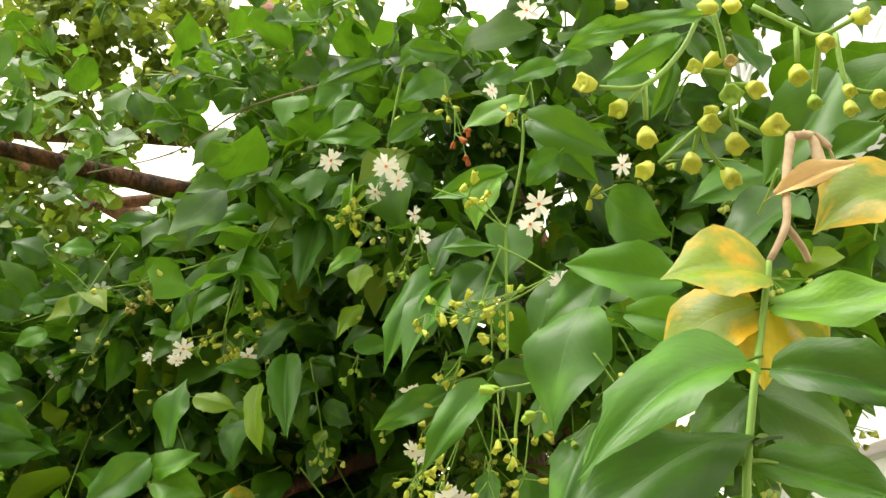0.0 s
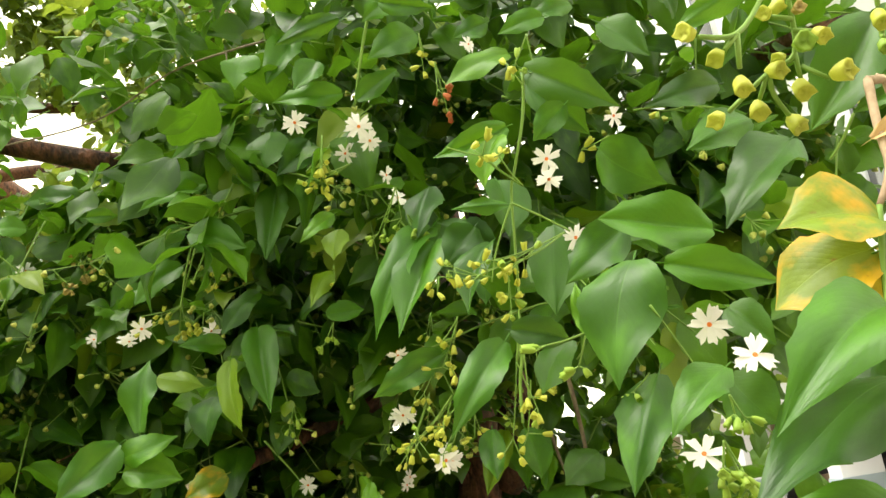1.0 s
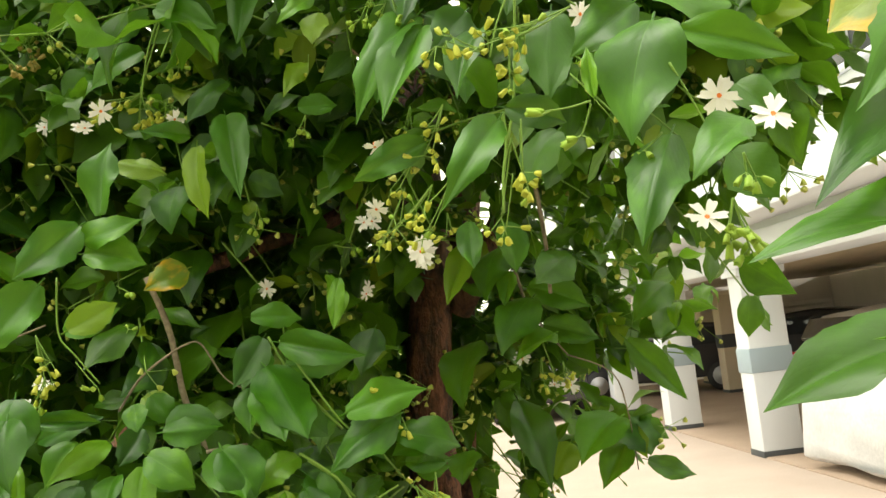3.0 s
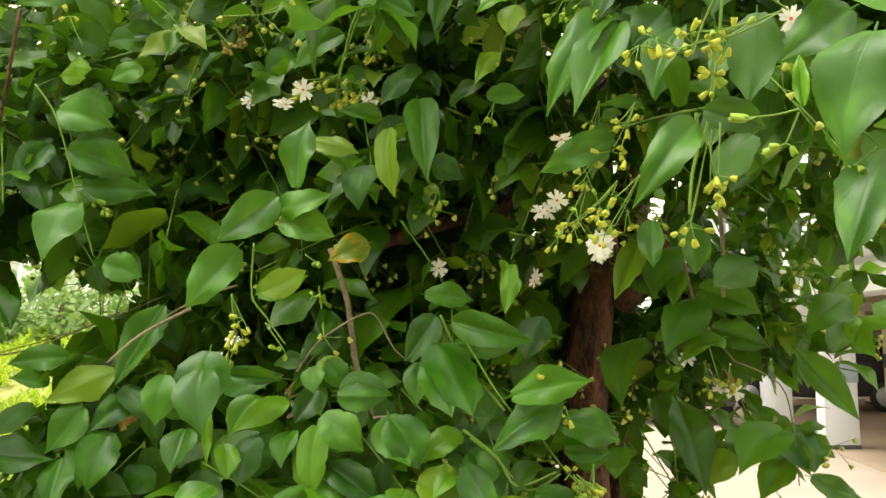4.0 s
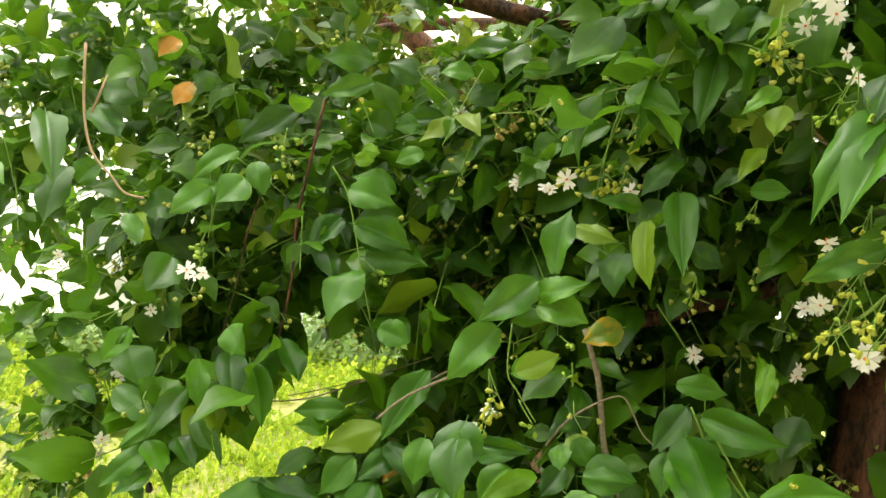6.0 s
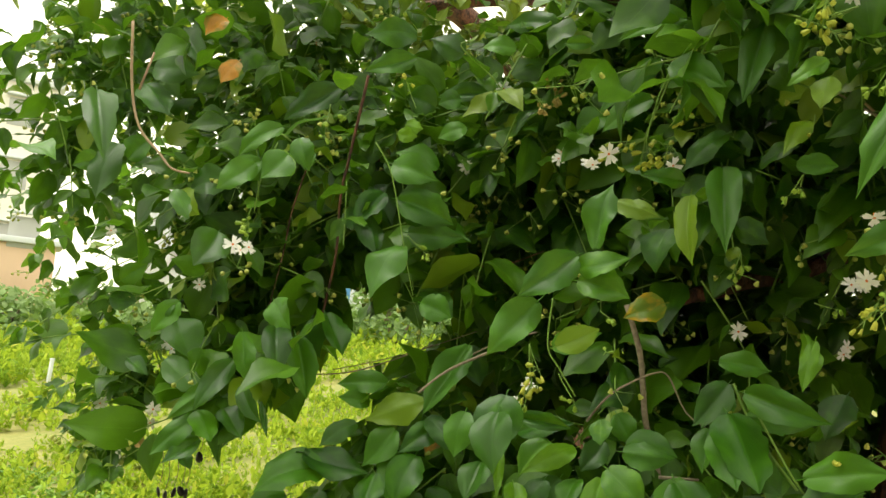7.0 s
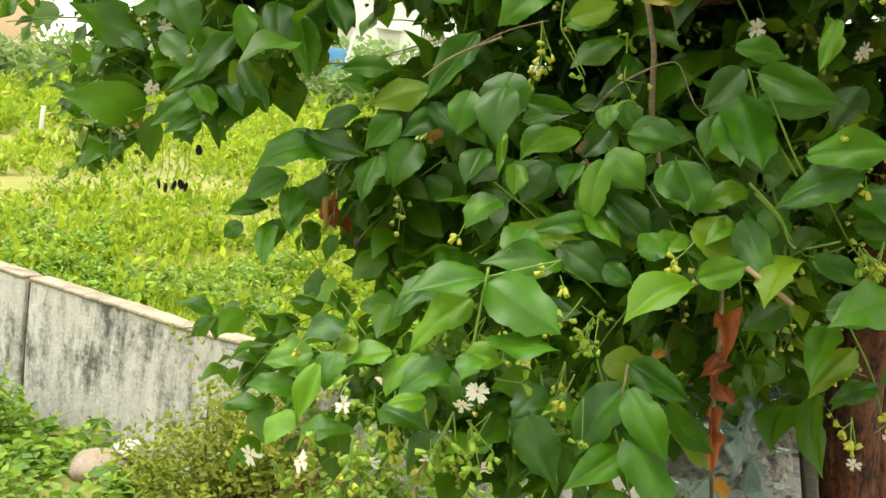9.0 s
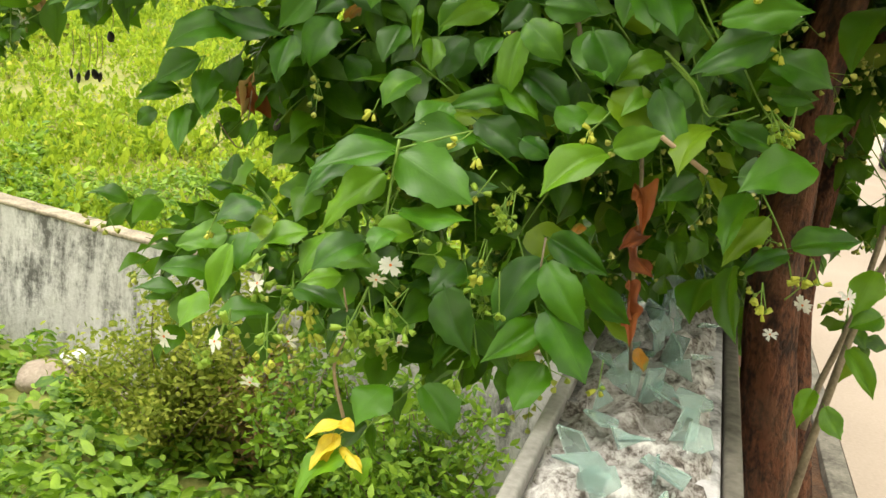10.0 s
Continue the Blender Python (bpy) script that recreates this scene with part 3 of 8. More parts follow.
def build_block():
    block = thing("apartment_building", "white apartment block raised on pillars over parking", "building", at=(0, 0, 0))
    pillar_data = None
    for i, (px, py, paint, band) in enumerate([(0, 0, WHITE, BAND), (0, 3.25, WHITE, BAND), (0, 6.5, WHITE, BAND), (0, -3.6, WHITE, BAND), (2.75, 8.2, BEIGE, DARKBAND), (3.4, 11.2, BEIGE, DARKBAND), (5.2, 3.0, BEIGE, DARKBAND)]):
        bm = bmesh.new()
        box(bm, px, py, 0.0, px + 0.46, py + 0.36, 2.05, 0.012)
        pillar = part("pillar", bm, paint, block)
        bm = bmesh.new()
        box(bm, px - 0.012, py - 0.012, 0.92, px + 0.472, py + 0.372, 1.19, 0.006)
        part("painted_band", bm, band, pillar, "grey-blue painted band")
        bm = bmesh.new()
        box(bm, px - 0.05, py - 0.05, 2.0, px + 0.51, py + 0.41, 2.08, 0.008)
        part("capital", bm, paint, pillar)
        bm = bmesh.new()
        box(bm, px - 0.006, py - 0.006, 0.0, px + 0.466, py + 0.366, 0.07, 0.004)
        part("skirting", bm, DARKBAND, pillar)
    bm = bmesh.new()
    box(bm, -0.06, -4.5, 2.083, 0.52, 13.2, 2.42, 0.01)
    part("beam", bm, WHITE, block)
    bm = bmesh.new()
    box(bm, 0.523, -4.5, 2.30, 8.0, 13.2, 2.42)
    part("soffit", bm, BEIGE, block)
    bm = bmesh.new()
    box(bm, 0.0, -4.5, 2.424, 8.0, 12, 11.0, 0.01)
    shell = part("wall", bm, WHITE, block)
    bm = bmesh.new()
    box(bm, -0.5, -4.6, 2.50, 0.0, 12.1, 2.60, 0.01)
    box(bm, -0.5, -4.6, 5.5, -0.003, 12.1, 5.6, 0.01)
    part("ledge", bm, WHITE, block)
    for fl in range(3):
        for k in range(4):
            y, z = -3.6 + 3.9 * k, 3.5 + 2.9 * fl
            bm = bmesh.new()
            box(bm, -0.02, y, z, 0.05, y + 1.3, z + 1.2, 0.01)
            win = part("window", bm, WINDOW, block)
            bm = bmesh.new()
            for x0, y0, y1, z0, z1 in ((0, y - 0.06, y, z - 0.06, z + 1.26), (0, y + 1.3, y + 1.36, z - 0.06, z + 1.26), (0, y, y + 1.3, z + 1.2, z + 1.26), (0, y, y + 1.3, z - 0.06, z)):
                box(bm, -0.05, y0, z0, 0.03, y1, z1)
            box(bm, -0.045, y + 0.62, z, 0.02, y + 0.68, z + 1.2)
            part("frame", bm, WHITE, win)
    bm = bmesh.new()
    box(bm, 7.6, -4.5, 0, 7.8, 13.0, 2.3)
    box(bm, 0.6, 13.0, 0, 7.6, 13.2, 2.3)
    part("back_wall", bm, CREAM, block, "cream rear wall of the parking bay")
    for k in range(9):
        bm = bmesh.new()
        box(bm, 0.8, 12.90, 0.35 + 0.16 * k, 7.5, 12.97, 0.45 + 0.16 * k, 0.006)
        part("grille_slat", bm, CREAM, block)
    block.matrix_world = BLOCK
    bm = bmesh.new()
    box(bm, 0.02, -4.5, -0.05, 8.0, 13.2, 0.012)
    floor = tagged(mesh_object("floor_parking", bm, FLOORTILE), "brown parking floor under the building", "floor", kind="structure")
    floor.matrix_world = BLOCK
    flat(floor)


build_block()


def lofted(profile, half, tuck=0.86):
    """A car body: the profile (y, z) swept over its width, drawn in at the sides."""
    bm = bmesh.new()
    rings = []
    for s in (-1.0, -0.93, -0.6, 0.0, 0.6, 0.93, 1.0):
        k = tuck if abs(s) == 1.0 else (0.97 if abs(s) > 0.9 else 1.0)
        mz = sum(p[1] for p in profile) / len(profile)
        rings.append([bm.verts.new((s * half * (1 - 0.16 * max(0, z - 0.85) / 0.6), y * (0.985 if abs(s) == 1 else 1), mz + (z - mz) * k)) for y, z in profile])
    n = len(profile)
    for q, t in zip(rings, rings[1:]):
        for i in range(n):
            bm.faces.new((q[i], q[(i + 1) % n], t[(i + 1) % n], t[i]))
    bm.faces.new(rings[0][::-1])
    bm.faces.new(rings[-1])
    return bm


CAR = [(-2.0, 0.35), (-2.05, 0.6), (-1.98, 0.92), (-1.75, 1.0), (-1.45, 1.42), (-0.6, 1.5), (0.25, 1.44), (0.95, 0.98), (1.75, 0.86), (2.0, 0.66), (1.98, 0.35), (0, 0.25)]


def build_car(paint, label, m):
    car = thing("parked_car", label, "car", "parked cars")
    body = part("body", lofted(CAR, 0.84), paint, car)
    bm = bmesh.new()
    box(bm, -0.62, -1.86, 1.0, 0.62, -1.55, 1.33, 0.02)
    glass = part("rear_window", bm, WINDOW, car)
    glass.matrix_local = Matrix.Translation((0, 0.08, 0)) @ pose(0, -1.7, 1.16, -34) @ Matrix.Translation((0, 1.7, -1.16))
    for s in (-1, 1):
        bm = bmesh.new()
        box(bm, min(s * 0.62, s * 0.82), -2.06, 0.74, max(s * 0.62, s * 0.82), -1.88, 0.95, 0.02)
        part("tail_lamp", bm, REDLENS, car, "red tail lamp")
        bm = bmesh.new()
        box(bm, min(s * 0.79, s * 0.80), -1.3, 1.0, max(s * 0.79, s * 0.80), 0.4, 1.36, 0.002)
        part("side_window", bm, WINDOW, car)
        for y in (-1.3, 1.3):
            bm = bmesh.new()
            bmesh.ops.create_cone(bm, cap_ends=True, segments=24, radius1=0.32, radius2=0.32, depth=0.2)
            bmesh.ops.bevel(bm, geom=[e for e in bm.edges if len(e.link_faces) == 2 and e.calc_face_angle() > 1], offset=0.03, segments=2, affect="EDGES")
            wheel = part("wheel", bm, TYRE, car)
            wheel.matrix_local = pose(s * 0.76, y, 0.32, 0, 90, 0)
            bm = bmesh.new()
            bmesh.ops.create_cone(bm, cap_ends=True, segments=20, radius1=0.2, radius2=0.17, depth=0.03)
            part("rim", bm, CARSILVER, wheel).matrix_local = pose(0, 0, s * 0.1)
    bm = bmesh.new()
    box(bm, -0.8, -2.12, 0.34, 0.8, -1.95, 0.6, 0.05)
    part("bumper", bm, paint, car)
    car.matrix_world = m
    return car


build_car(CARSILVER, "silver parked car with red tail lamps", BLOCK @ pose(3.65, 2.05, 0.015, 0, 0, -90))
build_car(CARGREY, "dark grey parked car under the building", BLOCK @ pose(2.0, 10.2, 0.015, 0, 0, 70))
build_car(CARGREY, "dark grey parked hatchback under the building", BLOCK @ pose(5.0, 9.6, 0.015, 0, 0, 40))
build_car(CARGREY, "dark grey parked car beside the drive", BLOCK @ pose(-1.3, 8.6, 0.005, 0, 0, 0))


def build_covered_car():
    prof = [(-2.1, 0.06), (-2.2, 0.4), (-2.12, 0.85), (-1.9, 1.02), (-1.5, 1.36), (-0.6, 1.5), (0.3, 1.46), (1.0, 1.08), (1.8, 0.95), (2.12, 0.7), (2.15, 0.06), (0, 0.03)]
    bm = lofted(prof, 0.95, 0.9)
    bmesh.ops.subdivide_edges(bm, edges=bm.edges[:], cuts=3, use_grid_fill=True, smooth=0.6)
    for v in bm.verts:
        low = max(0.0, 1.0 - v.co.z)
        v.co.x += 0.05 * low * math.sin(v.co.y * 17 + 2 * noise.noise((v.co.y, v.co.z * 2, 0)))
        v.co.y += 0.05 * low * math.sin(v.co.x * 17 + 2 * noise.noise((v.co.x, v.co.z * 2, 3)))
        v.co.z += 0.015 * noise.noise((v.co.x * 4, v.co.y * 4, v.co.z * 4))
        v.co.z = max(v.co.z, 0.015)
    car = tagged(mesh_object("covered_car", bm, COVER), "parked car under a creased white cloth cover", "car")
    car.matrix_world = BLOCK @ pose(1.12, -3.05, 0.0, 0, 0, 3)


build_covered_car()


# ---- buildings beyond the waste plot ----
def build_house(name, label, w, d, h, paint, m, rows=2, cols=3):
    house = thing(name, label, "building", "distant houses")
    bm = bmesh.new()
    box(bm, -w / 2, 0, -1.5, w / 2, d, h, 0.05)
    part("wall", bm, paint, house)
    bm = bmesh.new()
    box(bm, -w / 2 - 0.3, -0.3, h, w / 2 + 0.3, d + 0.3, h + 0.25, 0.03)
    part("roof", bm, WHITE, house)
    for j in range(rows):
        for i in range(cols):
            x, z = -w / 2 + w * (i + 0.5) / cols, 0.9 + j * 3.0
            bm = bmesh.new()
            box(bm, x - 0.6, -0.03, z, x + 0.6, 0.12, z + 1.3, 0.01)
            # pane colour carries the glare of the far houses
            win = part("window", bm, GLAREPANE, house)
            bm = bmesh.new()
            box(bm, x - 0.75, -0.4, z + 1.4, x + 0.75, 0.0, z + 1.5, 0.02)
            part("sunshade", bm, WHITE, win)
    house.matrix_world = m
    return house


build_house("house", "cream rendered house with sunshades over the windows", 12, 7, 9.0, CREAM, pose(-34.5, 31.0, 3.4, 0, 0, 46), 3, 4)
build_house("house", "white rendered house beyond the field", 8, 7, 6.5, WHITE, pose(-27.0, 46.0, 3.8, 0, 0, 30), 2, 2)
build_house("house", "low shed with a faded orange painted wall", 2.6, 3, 1.1, ORANGEWALL, pose(-27.0, 30.5, 3.3, 0, 0, 42), 1, 1)
build_house("house", "pale house seen between the leaves", 8, 6, 6.0, WHITE, pose(-16.5, 47.0, 3.8, 0, 0, 15), 2, 3)


def build_post(x, y, z, h, lean, paint, label):
    bm = bmesh.new()
    w = 0.022 + 0.015 * h
    box(bm, -w, -w, -0.3, w, w, h, 0.006)
    box(bm, -w * 1.2, -w * 1.2, h, w * 1.2, w * 1.2, h + 0.02, 0.004)
    post = tagged(mesh_object("fence_post", bm, paint), label, "post", "posts in the field")
    post.matrix_world = pose(x, y, z, 0, lean, 0)


build_post(-9.85, 12.0, 0.72, 0.20, 3, WHITE, "short white-painted post standing in the weeds")
build_post(-11.4, 28.0, 2.2, 1.9, 9, WHITE, "leaning white-painted post at the field's edge")
build_post(-12.4, 28.3, 2.2, 1.6, -4, WHITE, "white-painted post beside a blue sheet")
bm = bmesh.new()
box(bm, -0.45, -0.02, 0, 0.45, 0.02, 1.0, 0.01)
bmesh.ops.subdivide_edges(bm, edges=bm.edges[:], cuts=5, use_grid_fill=True)
for v in bm.verts:
    v.co.y += 0.06 * math.sin(v.co.x * 14) * (1.1 - v.co.z)
tarp = tagged(mesh_object("tarpaulin", bm, BLUE), "blue plastic sheet hung beside a post", "sheet")
tarp.matrix_world = pose(-11.9, 28.2, 2.5, 0, 0, 20)

# ---- the flowering tree ----
tree = thing("flowering_tree", "leafy white-flowered jasmine tree growing beside the wall", "tree")
SHAPES = [(0.36, 0.18, 0.05, 0.38, 0.9), (0.50, 0.28, 0.06, 0.36, 1.0), (0.20, 0.14, 0.08, 0.42, 0.85), (-0.25, 0.22, 0.07, 0.40, 0.9), (0.55, 0.16, 0.05, 0.37, 1.0), (0.26, -0.08, 0.09, 0.39, 0.9), (0.34, 0.36, 0.06, 0.36, 1.05), (0.60, 0.22, 0.05, 0.40, 0.85), (0.10, 0.32, 0.09, 0.35, 1.0), (0.45, 0.08, 0.07, 0.42, 0.85), (0.30, 0.24, 0.10, 0.38, 0.95), (-0.40, 0.30, 0.06, 0.37, 0.95), (0.22, 0.42, 0.08, 0.41, 0.9)]
LEAF_DATA = [blade_mesh("leaf", 8, 16, f, c, w, s, wd, tp) for s, (f, c, w, wd, tp) in enumerate(SHAPES)]
CRUMPLED = [blade_mesh("leaf", 8, 16, f, c, w, 70 + i, 0.42, 1.0) for i, (f, c, w) in enumerate([(1.3, 0.55, 0.26), (-1.1, -0.45, 0.30), (0.9, 0.70, 0.34), (1.5, -0.35, 0.22)])]
TINTS = dict(g=GREEN, d=DEEPSHADE, f=FRESHSHEEN, s=YELLOWING, y=YELLOW, o=ORANGE, b=DRY, t=TAN)
TINT_LABEL = dict(f="fresh light green leaf, tint also used for sheen", s="green leaf turning yellow", y="bright yellow leaf", o="orange-brown leaf", b="dry curled brown leaf", t="withered tan leaf")
LEAF_KINDS = {}
leaf_count = [0]


def leaf(bx, by, bz, tx, ty, tz, width, twist=0, tint="g"):
    """One leaf from its base to its tip, in metres."""
    k = leaf_count[0] % len(LEAF_DATA)
    leaf_count[0] += 1
    limp = tint not in "bt" or width < 0.012      # a narrow withered leaf hangs limp, not crumpled
    if (k, tint, limp) not in LEAF_KINDS:
        data = (LEAF_DATA[k] if limp else CRUMPLED[k % len(CRUMPLED)]).copy()
        data.materials.append(TINTS[tint])
        LEAF_KINDS[(k, tint, limp)] = data
    ob = new("leaf", LEAF_KINDS[(k, tint, limp)])
    face = (-0.2, -0.5, 0.85) if by < 1.03 and bx < -0.3 else (0, -0.75, 0.65)      # the lowest shoots turn up to the light
    m = leaf_frame((bx, by, bz), (tx, ty, tz), width * 1.06, twist, face)
    ob.parent = tree
    ob.matrix_local = Matrix(np.vstack([m, [0, 0, 0, 1]]).tolist())
    if tint in TINT_LABEL:
        ob["label"] = TINT_LABEL[tint]
    return ob


def flower_mesh(petals, seed):
    r = random.Random(seed)
    bm = bmesh.new()
    for k in range(petals):
        a = 2 * math.pi * k / petals + r.uniform(-0.2, 0.2)
        wide, lift, skew = r.uniform(0.19, 0.27), r.uniform(-0.42, 0.30), r.uniform(-0.18, 0.18)
        rows = []
        for v, w in ((0.02, 0.09), (0.14, 0.16), (0.28, 0.215), (0.42, wide)):
            rows.append([(v, -w / 2, lift * v), (v, 0, lift * v - 0.012), (v, w / 2, lift * v)])
        tipz = lift * 0.5
        rows.append([(0.50 + skew * 0.4, -wide * 0.36, tipz - 0.03), (0.44, 0, tipz - 0.01), (0.50 - skew * 0.4, wide * 0.36, tipz - 0.03)])
        turn = Matrix.Rotation(a, 3, "Z")
        made = [[bm.verts.new(turn @ Vector(p)) for p in row] for row in rows]
        for q, t in zip(made, made[1:]):
            for i in range(2):
                bm.faces.new((q[i], q[i + 1], t[i + 1], t[i]))
    data = bpy.data.meshes.new("flower")
    bm.to_mesh(data)
    bm.free()
    data.materials.append(PETAL)
    return data


def throat_mesh():
    bm = bmesh.new()
    tube(bm, [(0, 0, -0.30), (0, 0.01, -0.15), (0, 0, 0.016)], 0.022, 0.062, 8)
    data = bpy.data.meshes.new("tube")
    bm.to_mesh(data)
    bm.free()
    data.materials.append(THROAT)
    return data


FLOWERS, TUBE = [flower_mesh(6 + s % 3, s) for s in range(5)], throat_mesh()
flower_count = [0]


def flower(x, y, z, size=0.030, facing=(0, -1, 0.2)):
    k = flower_count[0]
    flower_count[0] += 1
    ob = new("flower", FLOWERS[k % len(FLOWERS)])
    ob.parent = tree
    turn = Vector(facing).to_track_quat("Z", "Y").to_matrix().to_4x4()
    ob.matrix_local = Matrix.Translation((x, y, z)) @ turn @ Matrix.Rotation(k * 1.7, 4, "Z") @ Matrix.Diagonal((size, size, size, 1))
    ob["label"] = "white pinwheel flower with an orange centre"
    eye = new("tube", TUBE)
    eye.parent = ob
    eye["label"] = "orange corolla tube"
    return ob


def bud_mesh(seed, material, name="bud"):
    """A small squared calyx cup with a lipped, lobed rim."""
    r = random.Random(seed)
    bm = bmesh.new()
    rings = []
    for z, rad in ((0.0, 0.10), (0.10, 0.28), (0.34, 0.43), (0.68, 0.49), (0.93, 0.54), (0.94, 0.40), (0.84, 0.26), (0.90, 0.08)):
        ring = []
        for k in range(10):
            a = 2 * math.pi * k / 10
            w = 0.84 * rad * (1 + 0.12 * math.cos(4 * a) + r.uniform(-0.04, 0.04))
            ring.append(bm.verts.new((math.cos(a) * w, math.sin(a) * w, z + (0.08 * math.cos(4 * a) if z > 0.8 else 0))))
        rings.append(ring)
    for q, t in zip(rings, rings[1:]):
        for k in range(10):
            bm.faces.new((q[k], q[(k + 1) % 10], t[(k + 1) % 10], t[k]))
    bm.faces.new(rings[0][::-1])
    bm.faces.new(rings[-1])
    data = bpy.data.meshes.new(name)
    bm.to_mesh(data)
    bm.free()
    data.materials.append(material)
    for poly in data.polygons:
        poly.use_smooth = True
    return data


BUDS = dict(y=[bud_mesh(s, BUD) for s in range(3)], g=[bud_mesh(s, GREENBUD) for s in range(3)], r=[bud_mesh(s, RUSTBUD) for s in range(2)], w=[bud_mesh(s, TANBUD) for s in range(2)])


def buds(x, y, z, dx, dy, dz, count=6, reach=0.05, size=0.008, tint="y", seed=0):
    """A forking spray of stalks with a bud on each end, from its root along a direction."""
    r = random.Random(seed * 7 + count)
    root, way = Vector((x, y, z)), Vector((dx, dy, dz)).normalized()
    bm = bmesh.new()
    ends, forks = [], max(1, round(count / 3))
    for f in range(forks):
        node = root + way * reach * (0.35 + 0.65 * (f + 1) / forks) + Vector((r.uniform(-1, 1), r.uniform(-1, 1), r.uniform(-0.6, 0.6))) * reach * 0.26
        tube(bm, [root, (root + node) / 2 + Vector((0, 0, -0.03 * reach)), node], size * 0.11, size * 0.08, 5)
        for k in range(min(3, count - len(ends))):
            side = Vector((r.uniform(-1, 1), r.uniform(-1, 1), r.uniform(-1, 0.5))).normalized()
            d = (way * 0.5 + side).normalized()
            tip = node + d * max(reach * r.uniform(0.12, 0.34), size * 0.7)
            tube(bm, [node, tip], size * 0.08, size * 0.07, 5)
            ends.append((tip, d))
    spray = part("flower_stalk", bm, STALK, tree)
    for k, (tip, d) in enumerate(ends):
        ob = new("bud", BUDS[tint][k % len(BUDS[tint])] if r.random() > 0.08 or tint in "rw" else BUDS["g"][0])
        ob.parent = spray
        s = size * r.uniform(0.75, 1.15)
        ob.matrix_local = Matrix.Translation(tip - d * s * 0.2) @ (d + Vector((r.gauss(0, 0.4), r.gauss(0, 0.4), r.gauss(0, 0.4)))).to_track_quat("Z", "Y").to_matrix().to_4x4() @ Matrix.Diagonal((s * 0.9, s * 0.9, s * r.uniform(0.9, 1.6), 1))
    return spray


def spray(stems, cups, r0):
    """A spray with its own fork: stalk lines, and a cup at each end (place, size, tint)."""
    bm = bmesh.new()
    for line in stems:
        tube(bm, line, r0 * 1.2, r0, 6)
    stalk = part("flower_stalk", bm, STALK, tree)
    ends = [Vector(q) for line in stems for q in line]
    for k, (x, y, z, size, tint) in enumerate(cups):
        size *= 0.78
        here = Vector((x, y, z))
        root = min(ends, key=lambda q: (q - here).length)
        d = (here - root + Vector((0, -0.35, -0.25)) * size).normalized()
        ob = new("bud", BUDS[tint][k % len(BUDS[tint])])
        ob.parent = stalk
        ob.matrix_local = Matrix.Translation(here - d * size * 0.45) @ d.to_track_quat("Z", "Y").to_matrix().to_4x4() @ Matrix.Diagonal((size, size, size, 1))
    return stalk


twig_rng = random.Random(21)


def twig(points, r0, r1, material=None, name="twig", sides=7):
    bm = bmesh.new()
    tube(bm, points, r0, r1, sides, 0.12, twig_rng)
    return part(name, bm, material or TWIGBARK, tree)


# trunk and limbs
bm = bmesh.new()
tube(bm, [(0.35, 1.62, -0.15), (0.31, 1.62, 0.25), (0.245, 1.62, 0.6), (0.194, 1.62, 0.86), (0.150, 1.62, 1.1), (0.138, 1.62, 1.3), (0.138, 1.62, 1.5), (0.160, 1.62, 1.67), (0.172, 1.63, 1.76), (0.18, 1.66, 1.9), (0.19, 1.72, 2.2)], 0.056, 0.029, 28, 0.11, random.Random(2))
part("trunk", bm, BARK, tree, "brown fissured trunk")
bm = bmesh.new()
tube(bm, [(0.42, 1.68, -0.15), (0.37, 1.66, 0.25), (0.275, 1.665, 0.72), (0.222, 1.68, 0.98), (0.205, 1.72, 1.2), (0.25, 1.78, 1.6), (0.36, 1.86, 2.1)], 0.034, 0.018, 20, 0.12, random.Random(8))
part("stem", bm, BARK, tree, "second dark stem grown against the trunk")


def limb(points, r0, r1):
    bm = bmesh.new()
    tube(bm, points, r0, r1, 10, 0.08, twig_rng)
    return part("limb", bm, BARK, tree)


PATTERNS = [blade(4, 7, f, c, w, 40 + i, wd, tp) for i, (f, c, w, wd, tp) in enumerate([(0.30, 0.14, 0.06, 0.40, 0.9), (0.5, 0.28, 0.07, 0.37, 1.0), (0.1, 0.12, 0.09, 0.41, 0.85), (-0.30, 0.24, 0.08, 0.39, 0.9), (0.35, 0.42, 0.07, 0.37, 1.0), (0.2, -0.06, 0.10, 0.40, 0.9)])]
shoot_rng = random.Random(77)
crown_mats, crown_pick, crown_stems = [], [], bmesh.new()
spray_stems, spray_cups = bmesh.new(), bmesh.new()


def before_trunk(p):
    """The gap in the leaves through which the bare trunk shows."""
    u = (p.y - 0.1) / 1.52
    return 0.4 < u < 1.03 and p.z < 1.70 and abs(p.x + 0.2 - 0.35 * u) < 0.075 * u + 0.02


OPENINGS = []


def opening(near, far, r0, r1):
    """A gap between the boughs, widening away from the wall."""
    OPENINGS.append((Vector(near), Vector(far), r0, r1))


def in_opening(p):
    for a, b, r0, r1 in OPENINGS:
        d = b - a
        f = (p - a).dot(d) / d.length_squared
        if -0.05 < f < 1.05 and (p - a - d * f).length < r0 + (r1 - r0) * f:
            return True
    return False


def clump(cx, cy, cz, rx, ry, rz, count, size=0.075, droop=0.75, store=None):
    """A mass of hanging leafy shoots filling an ellipsoid: opposite leaf pairs, drooping tips."""
    r = shoot_rng
    mats, pick = store or (crown_mats, crown_pick)
    made = 0
    while made < count:
        while True:
            o = Vector((r.uniform(-1, 1), r.uniform(-1, 1), r.uniform(-1, 1)))
            if o.length < 1:
                break
        p = Vector((cx + o.x * rx, cy + o.y * ry, cz + o.z * rz))
        way = Vector((r.gauss(0, 0.9), r.gauss(-0.35, 0.5), r.gauss(-droop * 0.7, 0.5))).normalized()
